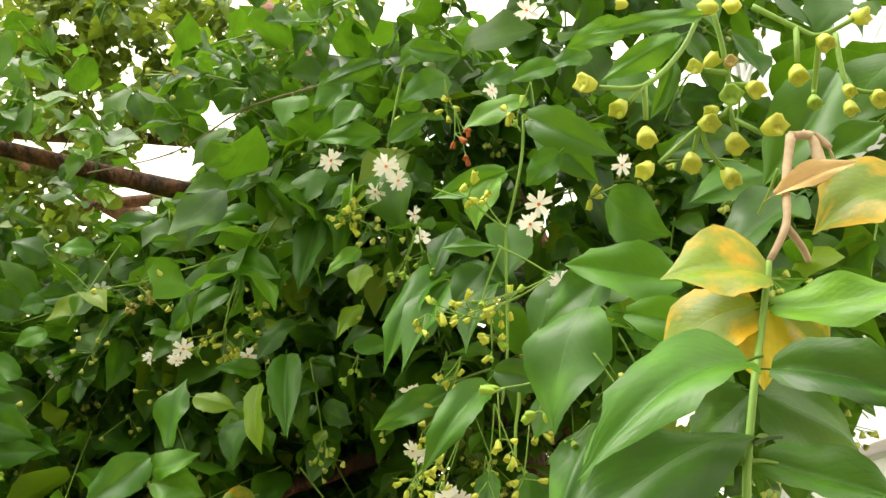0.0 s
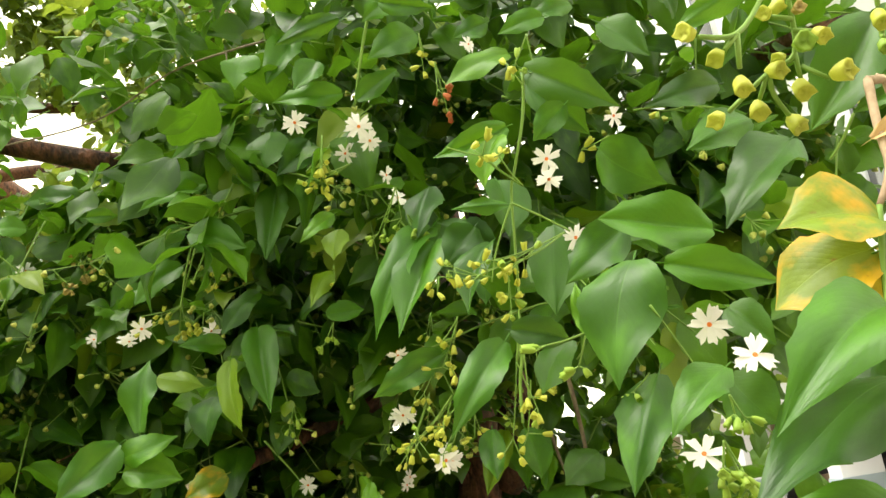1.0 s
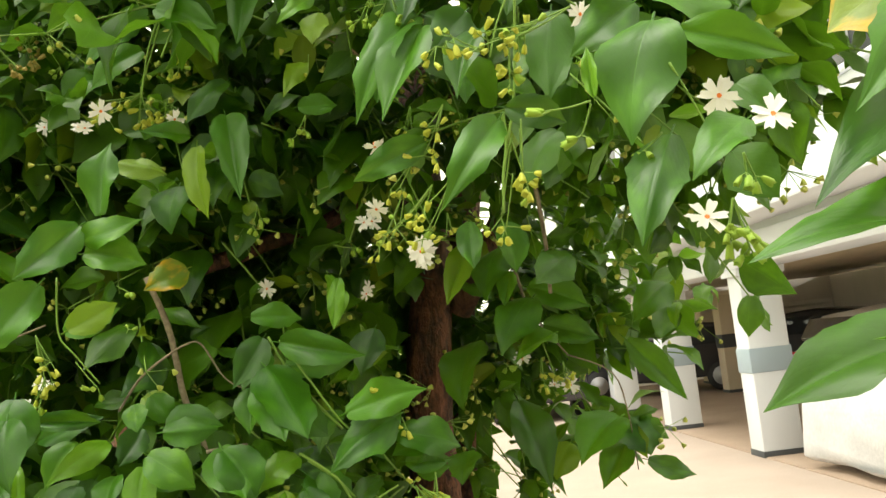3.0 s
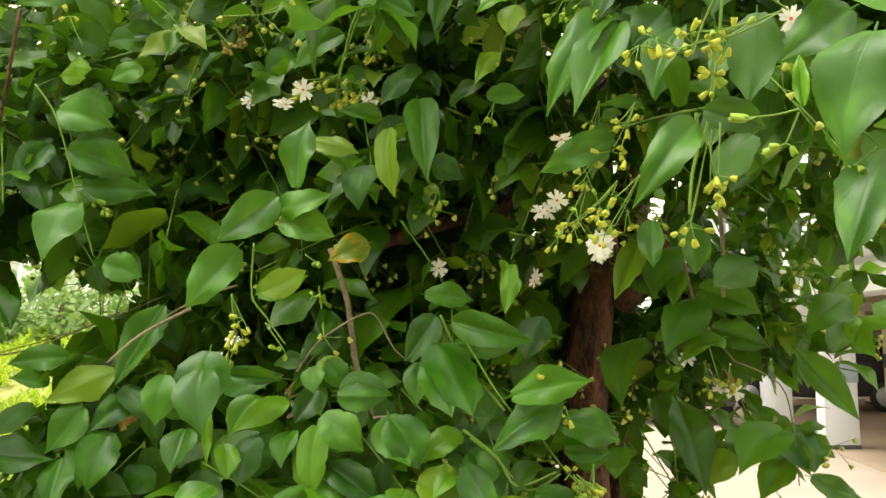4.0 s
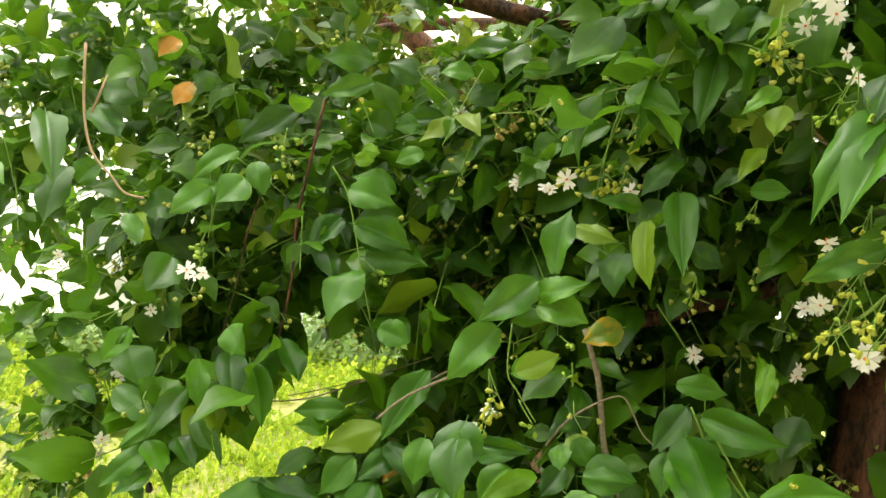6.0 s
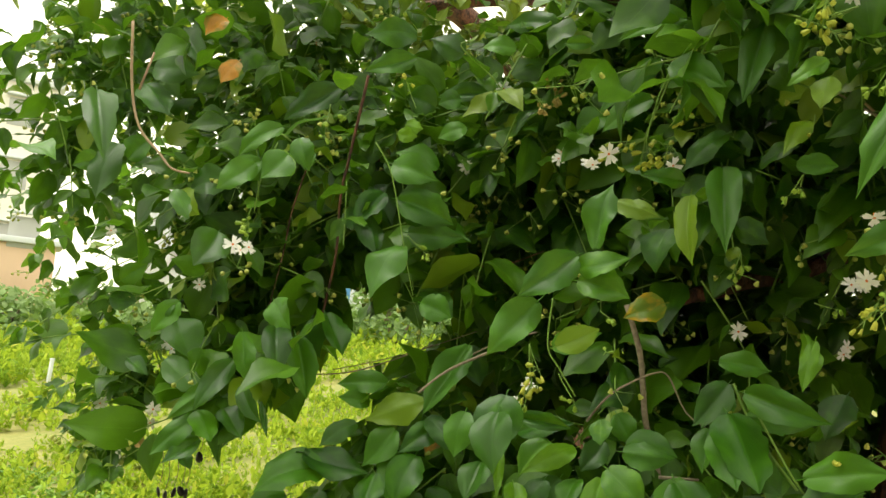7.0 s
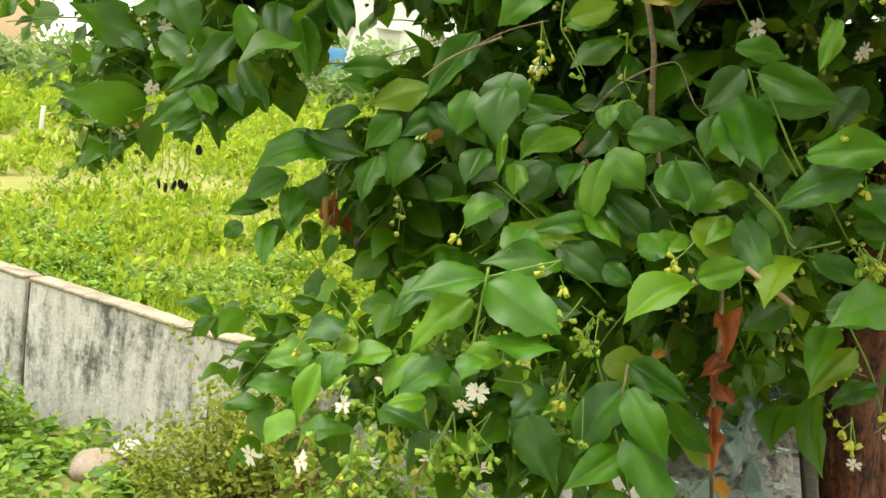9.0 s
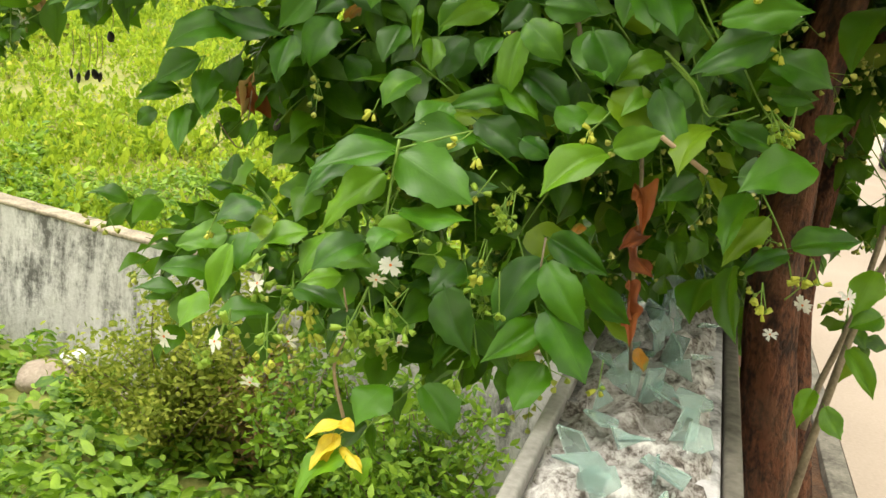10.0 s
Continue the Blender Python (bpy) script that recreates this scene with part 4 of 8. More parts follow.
        nodes = r.randint(2, 4)
        gap = size * r.uniform(0.55, 0.9)
        q = p.copy()
        spin = r.uniform(0, math.pi)
        scale = r.choice((0.6, 0.8, 0.95, 1.05, 1.15))
        gap *= scale
        start = p.copy()
        for k in range(nodes):
            side = way.cross(Vector((0.3, 0.2, 1))).normalized()
            side = Matrix.Rotation(spin + (math.pi / 2) * k, 3, way) @ side
            last = k == nodes - 1
            for s in ((1, -1, 0) if last else (1, -1)):
                d = (way * 0.65 + side * s * 1.05 + Vector((0, -0.15, -0.40 * droop))) if s else (way + Vector((0, 0, -0.3)))
                d.normalize()
                length = size * scale * r.uniform(0.65, 1.25) * (0.8 if last else 1)
                b = q + d * length * 0.12
                made += 1
                mid = b + d * length * 0.5
                if in_opening(mid) or (store is None and before_trunk(b)):
                    continue
                mats.append(leaf_frame(b, b + d * length, length * r.uniform(0.46, 0.66), r.gauss(0, 32), (r.gauss(0, 0.35), -0.55, 0.9)))
                pick.append(r.randrange(len(PATTERNS)))
            q = q + way * gap
            way = (way + Vector((r.gauss(0, 0.15), r.gauss(0, 0.15), -0.18))).normalized()
        if store is None and r.random() < 0.34 and not in_opening(q):
            for k in range(r.randint(3, 8)):       # small sprays of spent cups
                e = q + Vector((r.gauss(0, 0.016), r.gauss(-0.006, 0.016), r.gauss(-0.010, 0.014)))
                tube(spray_stems, [q, e], 0.0006, 0.0005, 3)
                a = Vector((r.gauss(0, 1), r.gauss(0, 1), r.gauss(-0.5, 1))).normalized()
                tube(spray_cups, [e, e + a * 0.003, e + a * 0.0065], 0.0013, 0.0040, 6)
        if store is None and not (before_trunk(start) or before_trunk(q) or in_opening(start) or in_opening(q)):
            tube(crown_stems, [start, (start + q) / 2 + Vector((0, 0, 0.004)), q], 0.0016, 0.001, 4)


POD = None


def seed_pod(x, y, z, hang):
    """A flat black pod on a thin hanging stalk."""
    global POD
    bm = bmesh.new()
    tube(bm, [(x, y, z + hang), (x + 0.004, y, z + hang * 0.5), (x, y, z + 0.012)], 0.0008, 0.0007, 4)
    stalk = part("pod_stalk", bm, TWIGBARK, tree)
    if POD is None:
        bm = bmesh.new()
        bmesh.ops.create_uvsphere(bm, u_segments=10, v_segments=8, radius=1.0)
        for v in bm.verts:
            v.co.x *= 0.0058 * (1.15 - 0.25 * v.co.z)
            v.co.y *= 0.003
            v.co.z *= 0.0095
        ob = part("seed_pod", bm, SEED, stalk, "flat black seed pod")
        POD = ob.data
    else:
        ob = new("seed_pod", POD)
        ob.parent = stalk
        ob["label"] = "flat black seed pod"
    ob.matrix_local = pose(x, y, z, twig_rng.uniform(-20, 20), twig_rng.uniform(-25, 25), twig_rng.uniform(0, 180))


for px, pz in ((-1.065, 1.350), (-1.055, 1.344), (-1.043, 1.350), (-1.033, 1.353), (-1.026, 1.349)):
    seed_pod(px, 1.467 + (px + 1.045) * 0.6, pz, 0.07)
seed_pod(-0.985, 1.44, 1.420, 0.05)
seed_pod(-0.62, 1.27, 1.340, 0.04)

# limbs
limb([(-0.244, 1.360, 1.721), (-0.209, 1.420, 1.745), (-0.157, 1.470, 1.765), (-0.111, 1.510, 1.786), (-0.039, 1.550, 1.805), (0.052, 1.590, 1.850), (0.132, 1.630, 1.862)], 0.011, 0.015)
limb([(-0.192, 1.699, 1.805), (-0.323, 1.698, 1.908), (-0.587, 1.711, 1.962), (-0.891, 1.727, 2.016)], 0.016, 0.008)
limb([(0.246, 1.806, 1.656), (0.266, 1.699, 2.030), (0.173, 1.626, 2.359), (0.026, 1.589, 2.591)], 0.03, 0.014)
limb([(0.202, 1.604, 1.657), (0.372, 1.300, 2.004), (0.475, 1.073, 2.123), (0.520, 0.895, 2.098)], 0.025, 0.01)
limb([(-0.097, 1.741, 2.609), (-0.205, 1.865, 2.728), (-0.339, 1.959, 2.934)], 0.022, 0.03)
limb([(0.265, 1.781, 1.723), (-0.161, 1.647, 2.198), (-0.569, 1.562, 2.331), (-0.875, 1.502, 2.401)], 0.026, 0.012)

# gaps between the boughs
opening((-0.50, 0.80, 1.59), (-1.23, 2.58, 1.49), 0.034, 0.119)
opening((-0.54, 0.80, 1.53), (-1.38, 2.58, 1.29), 0.043, 0.149)
opening((-0.48, 0.80, 1.64), (-1.16, 2.57, 1.66), 0.020, 0.069)
opening((-0.67, 0.77, 1.64), (-1.84, 2.46, 1.68), 0.016, 0.056)
opening((-0.66, 0.78, 1.54), (-1.80, 2.51, 1.32), 0.021, 0.074)
opening((-0.61, 0.80, 1.50), (-1.62, 2.56, 1.17), 0.038, 0.132)
opening((-0.51, 0.88, 1.61), (-1.24, 2.80, 1.61), 0.029, 0.099)
opening((-0.51, 0.89, 1.56), (-1.25, 2.82, 1.47), 0.026, 0.091)
opening((-0.47, 0.88, 1.63), (-1.12, 2.79, 1.68), 0.025, 0.086)
opening((-0.43, 0.88, 1.63), (-0.98, 2.77, 1.70), 0.013, 0.046)
opening((-0.51, 0.88, 1.66), (-1.25, 2.78, 1.81), 0.014, 0.050)
opening((-0.42, 0.87, 1.65), (-0.92, 2.76, 1.78), 0.011, 0.040)
opening((-0.37, 0.87, 1.66), (-0.77, 2.75, 1.81), 0.007, 0.023)
opening((-0.25, 0.86, 1.63), (-0.36, 2.73, 1.70), 0.006, 0.020)
opening((-0.25, 0.86, 1.65), (-0.35, 2.72, 1.77), 0.005, 0.017)
opening((-0.31, 0.77, 1.91), (-0.98, 2.44, 2.54), 0.022, 0.073)
opening((-0.34, 0.76, 1.95), (-1.07, 2.40, 2.68), 0.018, 0.060)
opening((-0.27, 0.78, 1.88), (-0.85, 2.47, 2.44), 0.015, 0.051)
opening((-0.21, 0.77, 1.91), (-0.63, 2.43, 2.52), 0.010, 0.032)
opening((-0.35, 0.80, 1.85), (-1.10, 2.52, 2.34), 0.016, 0.054)
opening((-0.24, 0.76, 1.94), (-0.75, 2.40, 2.63), 0.011, 0.038)
opening((-0.17, 0.76, 1.94), (-0.51, 2.38, 2.65), 0.008, 0.025)
opening((-0.31, 0.80, 1.83), (-0.96, 2.53, 2.27), 0.011, 0.038)
opening((0.03, 0.87, 1.51), (0.61, 2.77, 1.26), 0.019, 0.066)
opening((0.07, 0.86, 1.60), (0.74, 2.74, 1.57), 0.006, 0.021)
opening((0.12, 0.86, 1.61), (0.92, 2.73, 1.60), 0.007, 0.023)
opening((0.05, 0.85, 1.68), (0.69, 2.70, 1.86), 0.008, 0.026)
opening((0.14, 0.85, 1.66), (0.98, 2.71, 1.80), 0.008, 0.026)
opening((-0.67, 0.76, 1.68), (-1.83, 2.44, 1.81), 0.014, 0.050)
opening((-0.62, 0.78, 1.64), (-1.65, 2.49, 1.68), 0.012, 0.043)
opening((-0.64, 0.78, 1.60), (-1.74, 2.49, 1.54), 0.014, 0.050)
opening((-0.46, 0.80, 1.41), (-1.22, 2.55, 1.20), 0.017, 0.060)
opening((-0.44, 0.79, 1.37), (-1.14, 2.53, 1.06), 0.015, 0.053)
opening((-0.44, 0.78, 1.32), (-1.15, 2.49, 0.91), 0.013, 0.046)
opening((-0.38, 0.78, 1.28), (-0.95, 2.49, 0.78), 0.010, 0.036)
opening((-0.34, 0.78, 1.25), (-0.80, 2.49, 0.67), 0.010, 0.033)
opening((-0.49, 0.79, 1.73), (-1.20, 2.53, 1.97), 0.009, 0.030)
opening((-0.44, 0.80, 1.66), (-1.04, 2.58, 1.74), 0.016, 0.056)
opening((-0.64, 0.77, 1.68), (-1.74, 2.46, 1.82), 0.010, 0.036)
opening((-0.41, 0.81, 1.64), (-0.91, 2.61, 1.68), 0.010, 0.036)
opening((-0.195, 0.80, 1.675), (-0.185, 1.46, 1.735), 0.016, 0.036)
opening((-0.165, 0.80, 1.683), (-0.120, 1.50, 1.762), 0.019, 0.040)
opening((0.02, 0.86, 1.47), (0.58, 2.68, 1.15), 0.014, 0.050)
opening((0.09, 0.85, 1.47), (0.82, 2.64, 1.15), 0.026, 0.091)
opening((0.14, 0.83, 1.53), (0.96, 2.59, 1.35), 0.010, 0.036)
opening((0.06, 0.85, 1.50), (0.71, 2.65, 1.25), 0.010, 0.033)
opening((-0.23, 0.77, 1.97), (-1.32, 4.60, 3.76), 0.028, 0.157)
opening((-0.25, 0.77, 1.94), (-1.48, 4.60, 3.57), 0.023, 0.127)
opening((-0.18, 0.77, 2.02), (-1.04, 4.60, 4.05), 0.023, 0.127)
opening((-0.27, 0.77, 1.93), (-1.60, 4.60, 3.46), 0.015, 0.074)
opening((-0.35, 0.77, 1.99), (-2.10, 4.60, 3.88), 0.019, 0.097)
opening((-0.32, 0.77, 2.00), (-1.91, 4.60, 3.90), 0.015, 0.074)
opening((-0.32, 0.77, 2.11), (-1.92, 4.60, 4.65), 0.012, 0.059)
opening((-0.26, 0.77, 2.07), (-1.50, 4.60, 4.41), 0.011, 0.053)
opening((-0.26, 0.77, 2.06), (-1.55, 4.60, 4.29), 0.012, 0.055)
opening((-0.32, 0.77, 2.01), (-1.93, 4.60, 3.99), 0.009, 0.041)
opening((-0.16, 0.77, 2.13), (-0.91, 4.60, 4.77), 0.015, 0.074)
opening((-0.07, 0.77, 2.08), (-0.35, 4.60, 4.43), 0.014, 0.068)
opening((-0.26, 0.77, 2.04), (-1.50, 4.60, 4.17), 0.011, 0.049)
opening((-0.29, 0.77, 1.94), (-1.74, 4.60, 3.54), 0.011, 0.053)
opening((-0.22, 0.77, 1.98), (-1.26, 4.60, 3.78), 0.020, 0.112)
opening((-0.28, 0.77, 2.09), (-1.63, 4.60, 4.51), 0.008, 0.030)
opening((-0.23, 0.77, 2.09), (-1.34, 4.60, 4.51), 0.009, 0.038)
opening((-0.32, 0.77, 2.06), (-1.94, 4.60, 4.29), 0.009, 0.038)
opening((-0.35, 0.77, 2.06), (-2.13, 4.60, 4.29), 0.009, 0.038)
opening((-0.13, 0.77, 2.01), (-0.70, 4.60, 4.01), 0.008, 0.034)
opening((-0.20, 0.77, 1.97), (-1.17, 4.60, 3.74), 0.015, 0.074)
opening((-0.74, 0.80, 1.70), (-2.08, 2.60, 1.91), 0.011, 0.038)
opening((-0.68, 0.80, 1.70), (-1.86, 2.60, 1.93), 0.012, 0.042)
opening((-0.87, 0.80, 1.77), (-2.54, 2.60, 2.16), 0.012, 0.042)
opening((-0.73, 0.80, 1.66), (-2.04, 2.60, 1.77), 0.006, 0.020)
opening((-0.79, 0.80, 1.83), (-2.25, 2.60, 2.37), 0.009, 0.031)
opening((-0.77, 0.80, 1.89), (-2.20, 2.60, 2.60), 0.006, 0.023)
opening((-0.80, 0.80, 1.65), (-2.30, 2.60, 1.74), 0.011, 0.037)
opening((-0.83, 0.80, 1.68), (-2.40, 2.60, 1.84), 0.006, 0.021)
opening((-0.76, 0.80, 1.86), (-2.15, 2.60, 2.49), 0.005, 0.017)
opening((-0.71, 0.80, 1.84), (-1.97, 2.60, 2.41), 0.006, 0.023)
opening((-0.67, 0.80, 1.67), (-1.82, 2.60, 1.81), 0.007, 0.025)
opening((-0.68, 0.80, 1.75), (-1.87, 2.60, 2.11), 0.010, 0.035)
opening((-0.82, 0.80, 1.64), (-2.35, 2.60, 1.71), 0.010, 0.035)
opening((-0.67, 0.80, 1.66), (-1.83, 2.60, 1.79), 0.007, 0.025)
opening((-0.81, 0.80, 1.85), (-2.33, 2.60, 2.45), 0.006, 0.021)
opening((-0.87, 0.80, 1.81), (-2.53, 2.60, 2.32), 0.009, 0.033)
opening((-0.87, 0.80, 1.71), (-2.53, 2.60, 1.95), 0.007, 0.026)
opening((-0.80, 0.80, 1.67), (-2.29, 2.60, 1.83), 0.008, 0.030)
opening((-0.81, 0.80, 1.76), (-2.33, 2.60, 2.15), 0.010, 0.036)
opening((-0.85, 0.80, 1.63), (-2.45, 2.60, 1.67), 0.005, 0.017)
opening((-0.71, 0.80, 1.67), (-1.98, 2.60, 1.82), 0.005, 0.017)
opening((-0.72, 0.80, 1.80), (-2.01, 2.60, 2.27), 0.009, 0.032)
opening((-0.89, 0.80, 1.88), (-2.61, 2.60, 2.57), 0.006, 0.022)
opening((-0.69, 0.80, 1.84), (-1.91, 2.60, 2.42), 0.011, 0.037)
opening((-0.67, 0.80, 1.65), (-1.85, 2.60, 1.75), 0.007, 0.026)
opening((-0.80, 0.80, 1.75), (-2.29, 2.60, 2.11), 0.011, 0.038)
opening((-0.84, 0.80, 1.69), (-2.44, 2.60, 1.89), 0.011, 0.038)
opening((-0.72, 0.80, 1.89), (-2.00, 2.60, 2.57), 0.012, 0.042)
opening((-0.86, 0.80, 1.80), (-2.51, 2.60, 2.28), 0.009, 0.033)
opening((-0.69, 0.80, 1.80), (-1.92, 2.60, 2.29), 0.012, 0.042)
opening((-0.77, 0.80, 1.81), (-2.18, 2.60, 2.31), 0.007, 0.025)
opening((-0.85, 0.80, 1.88), (-2.48, 2.60, 2.54), 0.006, 0.021)
opening((-0.72, 0.80, 1.63), (-2.00, 2.60, 1.68), 0.006, 0.021)
opening((-0.85, 0.80, 1.62), (-2.45, 2.60, 1.66), 0.009, 0.031)
opening((-0.61, 0.80, 1.70), (-1.64, 2.60, 1.93), 0.005, 0.018)
opening((-0.56, 0.80, 1.68), (-1.45, 2.60, 1.85), 0.005, 0.016)
opening((-0.65, 0.80, 1.62), (-1.76, 2.60, 1.64), 0.003, 0.012)
opening((-0.59, 0.80, 1.63), (-1.57, 2.60, 1.69), 0.004, 0.013)
opening((-0.56, 0.80, 1.62), (-1.47, 2.60, 1.65), 0.005, 0.018)
opening((-0.57, 0.80, 1.72), (-1.48, 2.60, 2.00), 0.005, 0.016)
opening((-0.64, 0.80, 1.63), (-1.72, 2.60, 1.68), 0.004, 0.015)
opening((-0.60, 0.80, 1.61), (-1.58, 2.60, 1.62), 0.006, 0.020)
opening((-0.54, 0.80, 1.68), (-1.39, 2.60, 1.86), 0.005, 0.017)
opening((-0.57, 0.80, 1.68), (-1.49, 2.60, 1.84), 0.004, 0.015)
opening((-0.61, 0.80, 1.71), (-1.65, 2.60, 1.97), 0.004, 0.016)
opening((-0.53, 0.80, 1.62), (-1.36, 2.60, 1.66), 0.005, 0.018)
opening((-0.60, 0.80, 1.69), (-1.59, 2.60, 1.90), 0.004, 0.013)
opening((-0.62, 0.80, 1.64), (-1.67, 2.60, 1.71), 0.006, 0.021)
opening((-0.58, 0.80, 1.76), (-1.54, 2.60, 2.10), 0.004, 0.014)
opening((-0.48, 0.80, 1.79), (-1.20, 2.60, 2.20), 0.004, 0.014)
opening((-0.58, 0.80, 1.78), (-1.55, 2.60, 2.16), 0.003, 0.010)
opening((-0.55, 0.80, 1.77), (-1.41, 2.60, 2.12), 0.004, 0.013)
opening((-0.60, 0.80, 1.73), (-1.60, 2.60, 1.99), 0.004, 0.013)
opening((-0.53, 0.80, 1.93), (-1.37, 2.60, 2.67), 0.003, 0.012)
opening((-0.62, 0.80, 1.78), (-1.67, 2.60, 2.18), 0.003, 0.012)
opening((-0.45, 0.80, 1.80), (-1.07, 2.60, 2.21), 0.004, 0.014)
opening((-0.59, 0.80, 1.79), (-1.57, 2.60, 2.20), 0.004, 0.013)
opening((-0.45, 0.80, 1.86), (-1.08, 2.60, 2.42), 0.004, 0.014)
opening((-0.43, 0.80, 1.79), (-1.01, 2.60, 2.19), 0.004, 0.015)
opening((-0.41, 0.80, 1.82), (-0.94, 2.60, 2.31), 0.003, 0.012)
opening((-0.64, 0.80, 1.75), (-1.75, 2.60, 2.06), 0.004, 0.015)
opening((-0.55, 0.80, 1.78), (-1.42, 2.60, 2.17), 0.004, 0.013)
opening((-0.48, 0.80, 1.89), (-1.19, 2.60, 2.55), 0.004, 0.014)
opening((-0.52, 0.80, 1.79), (-1.32, 2.60, 2.19), 0.003, 0.011)
opening((0.07, 0.80, 1.65), (0.77, 2.60, 1.77), 0.006, 0.022)
opening((0.08, 0.80, 1.78), (0.82, 2.60, 2.24), 0.004, 0.016)
opening((0.05, 0.80, 1.67), (0.69, 2.60, 1.84), 0.005, 0.016)
opening((0.08, 0.80, 1.68), (0.80, 2.60, 1.86), 0.004, 0.014)
opening((0.05, 0.80, 1.75), (0.71, 2.60, 2.11), 0.004, 0.014)
opening((0.01, 0.80, 1.73), (0.56, 2.60, 2.05), 0.005, 0.016)
opening((0.02, 0.80, 1.78), (0.59, 2.60, 2.23), 0.006, 0.020)
opening((0.04, 0.80, 1.68), (0.67, 2.60, 1.87), 0.006, 0.021)
opening((-0.41, 0.75, 1.31), (-0.94, 2.40, 0.80), 0.009, 0.031)
opening((-0.48, 0.75, 1.38), (-1.19, 2.40, 1.05), 0.007, 0.026)
opening((-0.45, 0.75, 1.28), (-1.06, 2.40, 0.70), 0.009, 0.031)
opening((-0.39, 0.75, 1.33), (-0.86, 2.40, 0.86), 0.009, 0.031)
opening((-0.48, 0.75, 1.33), (-1.17, 2.40, 0.85), 0.006, 0.022)
opening((-0.34, 0.75, 1.40), (-0.70, 2.40, 1.11), 0.010, 0.034)
opening((-0.49, 0.75, 1.29), (-1.20, 2.40, 0.73), 0.007, 0.025)
opening((-0.42, 0.75, 1.28), (-0.97, 2.40, 0.70), 0.005, 0.019)
opening((-0.49, 0.75, 1.26), (-1.20, 2.40, 0.62), 0.008, 0.028)
opening((-0.48, 0.75, 1.25), (-1.17, 2.40, 0.59), 0.010, 0.036)
opening((-0.48, 0.75, 1.33), (-1.19, 2.40, 0.85), 0.006, 0.021)
opening((-0.44, 0.75, 1.31), (-1.04, 2.40, 0.79), 0.006, 0.022)
opening((-0.38, 0.75, 1.40), (-0.83, 2.40, 1.09), 0.006, 0.022)
opening((-0.35, 0.75, 1.36), (-0.73, 2.40, 0.95), 0.008, 0.026)
opening((-0.39, 0.75, 1.34), (-0.87, 2.40, 0.89), 0.007, 0.026)
opening((-0.49, 0.75, 1.28), (-1.23, 2.40, 0.70), 0.011, 0.037)
opening((-0.34, 0.75, 1.35), (-0.82, 2.40, 1.00), 0.007, 0.024)
opening((-0.46, 0.75, 1.33), (-1.22, 2.40, 0.92), 0.008, 0.029)
opening((-0.51, 0.75, 1.39), (-1.41, 2.40, 1.14), 0.007, 0.024)
opening((-0.43, 0.75, 1.31), (-1.12, 2.40, 0.87), 0.008, 0.026)
opening((-0.52, 0.75, 1.30), (-1.45, 2.40, 0.81), 0.007, 0.025)
opening((-0.43, 0.75, 1.40), (-1.14, 2.40, 1.18), 0.007, 0.025)
opening((-0.45, 0.75, 1.32), (-1.20, 2.40, 0.88), 0.006, 0.020)
opening((-0.43, 0.75, 1.41), (-1.12, 2.40, 1.21), 0.008, 0.029)
opening((-0.24, 0.75, 1.36), (-0.46, 2.40, 1.02), 0.004, 0.016)
opening((-0.18, 0.75, 1.40), (-0.26, 2.40, 1.17), 0.005, 0.017)
opening((-0.22, 0.75, 1.36), (-0.40, 2.40, 1.03), 0.005, 0.017)
opening((-0.14, 0.75, 1.34), (-0.11, 2.40, 0.97), 0.006, 0.021)
opening((-0.21, 0.75, 1.26), (-0.36, 2.40, 0.69), 0.005, 0.016)
opening((-0.21, 0.75, 1.29), (-0.37, 2.40, 0.78), 0.006, 0.021)

# masses of foliage along the limbs, and some overhead added only to shade them
clump(0.13, 1.43, 2.14, 0.37, 0.20, 0.35, 1430, 0.075, 0.75)
clump(-0.26, 1.60, 1.97, 0.31, 0.20, 0.25, 1040, 0.075, 0.75)
clump(0.38, 1.21, 2.00, 0.22, 0.18, 0.26, 715, 0.075, 0.75)
clump(0.47, 1.03, 2.02, 0.16, 0.15, 0.17, 338, 0.075, 0.75)
clump(0.23, 1.18, 2.35, 0.43, 0.20, 0.18, 450, 0.075, 0.75)
# overhead and out of view: added to cut top light inside the crown
clump(0.24, 1.08, 2.63, 0.58, 0.30, 0.21, 420, 0.075, 0.75)
clump(-0.25, 1.62, 2.35, 0.28, 0.20, 0.30, 650, 0.075, 0.75)
clump(-0.34, 1.80, 1.90, 0.42, 0.20, 0.35, 1170, 0.075, 0.75)
clump(-0.29, 1.67, 1.54, 0.31, 0.15, 0.22, 546, 0.075, 0.75)
clump(-0.02, 1.63, 1.55, 0.29, 0.20, 0.29, 910, 0.075, 0.75)
clump(-0.03, 1.84, 1.99, 0.45, 0.20, 0.33, 910, 0.075, 0.75)
clump(0.37, 1.63, 1.78, 0.11, 0.15, 0.28, 230, 0.075, 0.75)
clump(0.34, 1.47, 1.45, 0.06, 0.10, 0.09, 30, 0.075, 0.75)
clump(-0.81, 1.71, 2.10, 0.47, 0.25, 0.29, 1430, 0.075, 0.75)
clump(-1.03, 1.57, 2.50, 0.56, 0.30, 0.28, 760, 0.075, 0.75)
clump(-0.95, 1.47, 1.77, 0.19, 0.18, 0.25, 546, 0.075, 0.75)
clump(-1.25, 1.54, 1.98, 0.14, 0.20, 0.18, 260, 0.06, 0.75)
clump(-1.71, 2.03, 1.99, 0.28, 0.30, 0.22, 160, 0.06, 0.75)
clump(-0.55, 1.78, 1.92, 0.42, 0.20, 0.33, 1170, 0.075, 0.75)
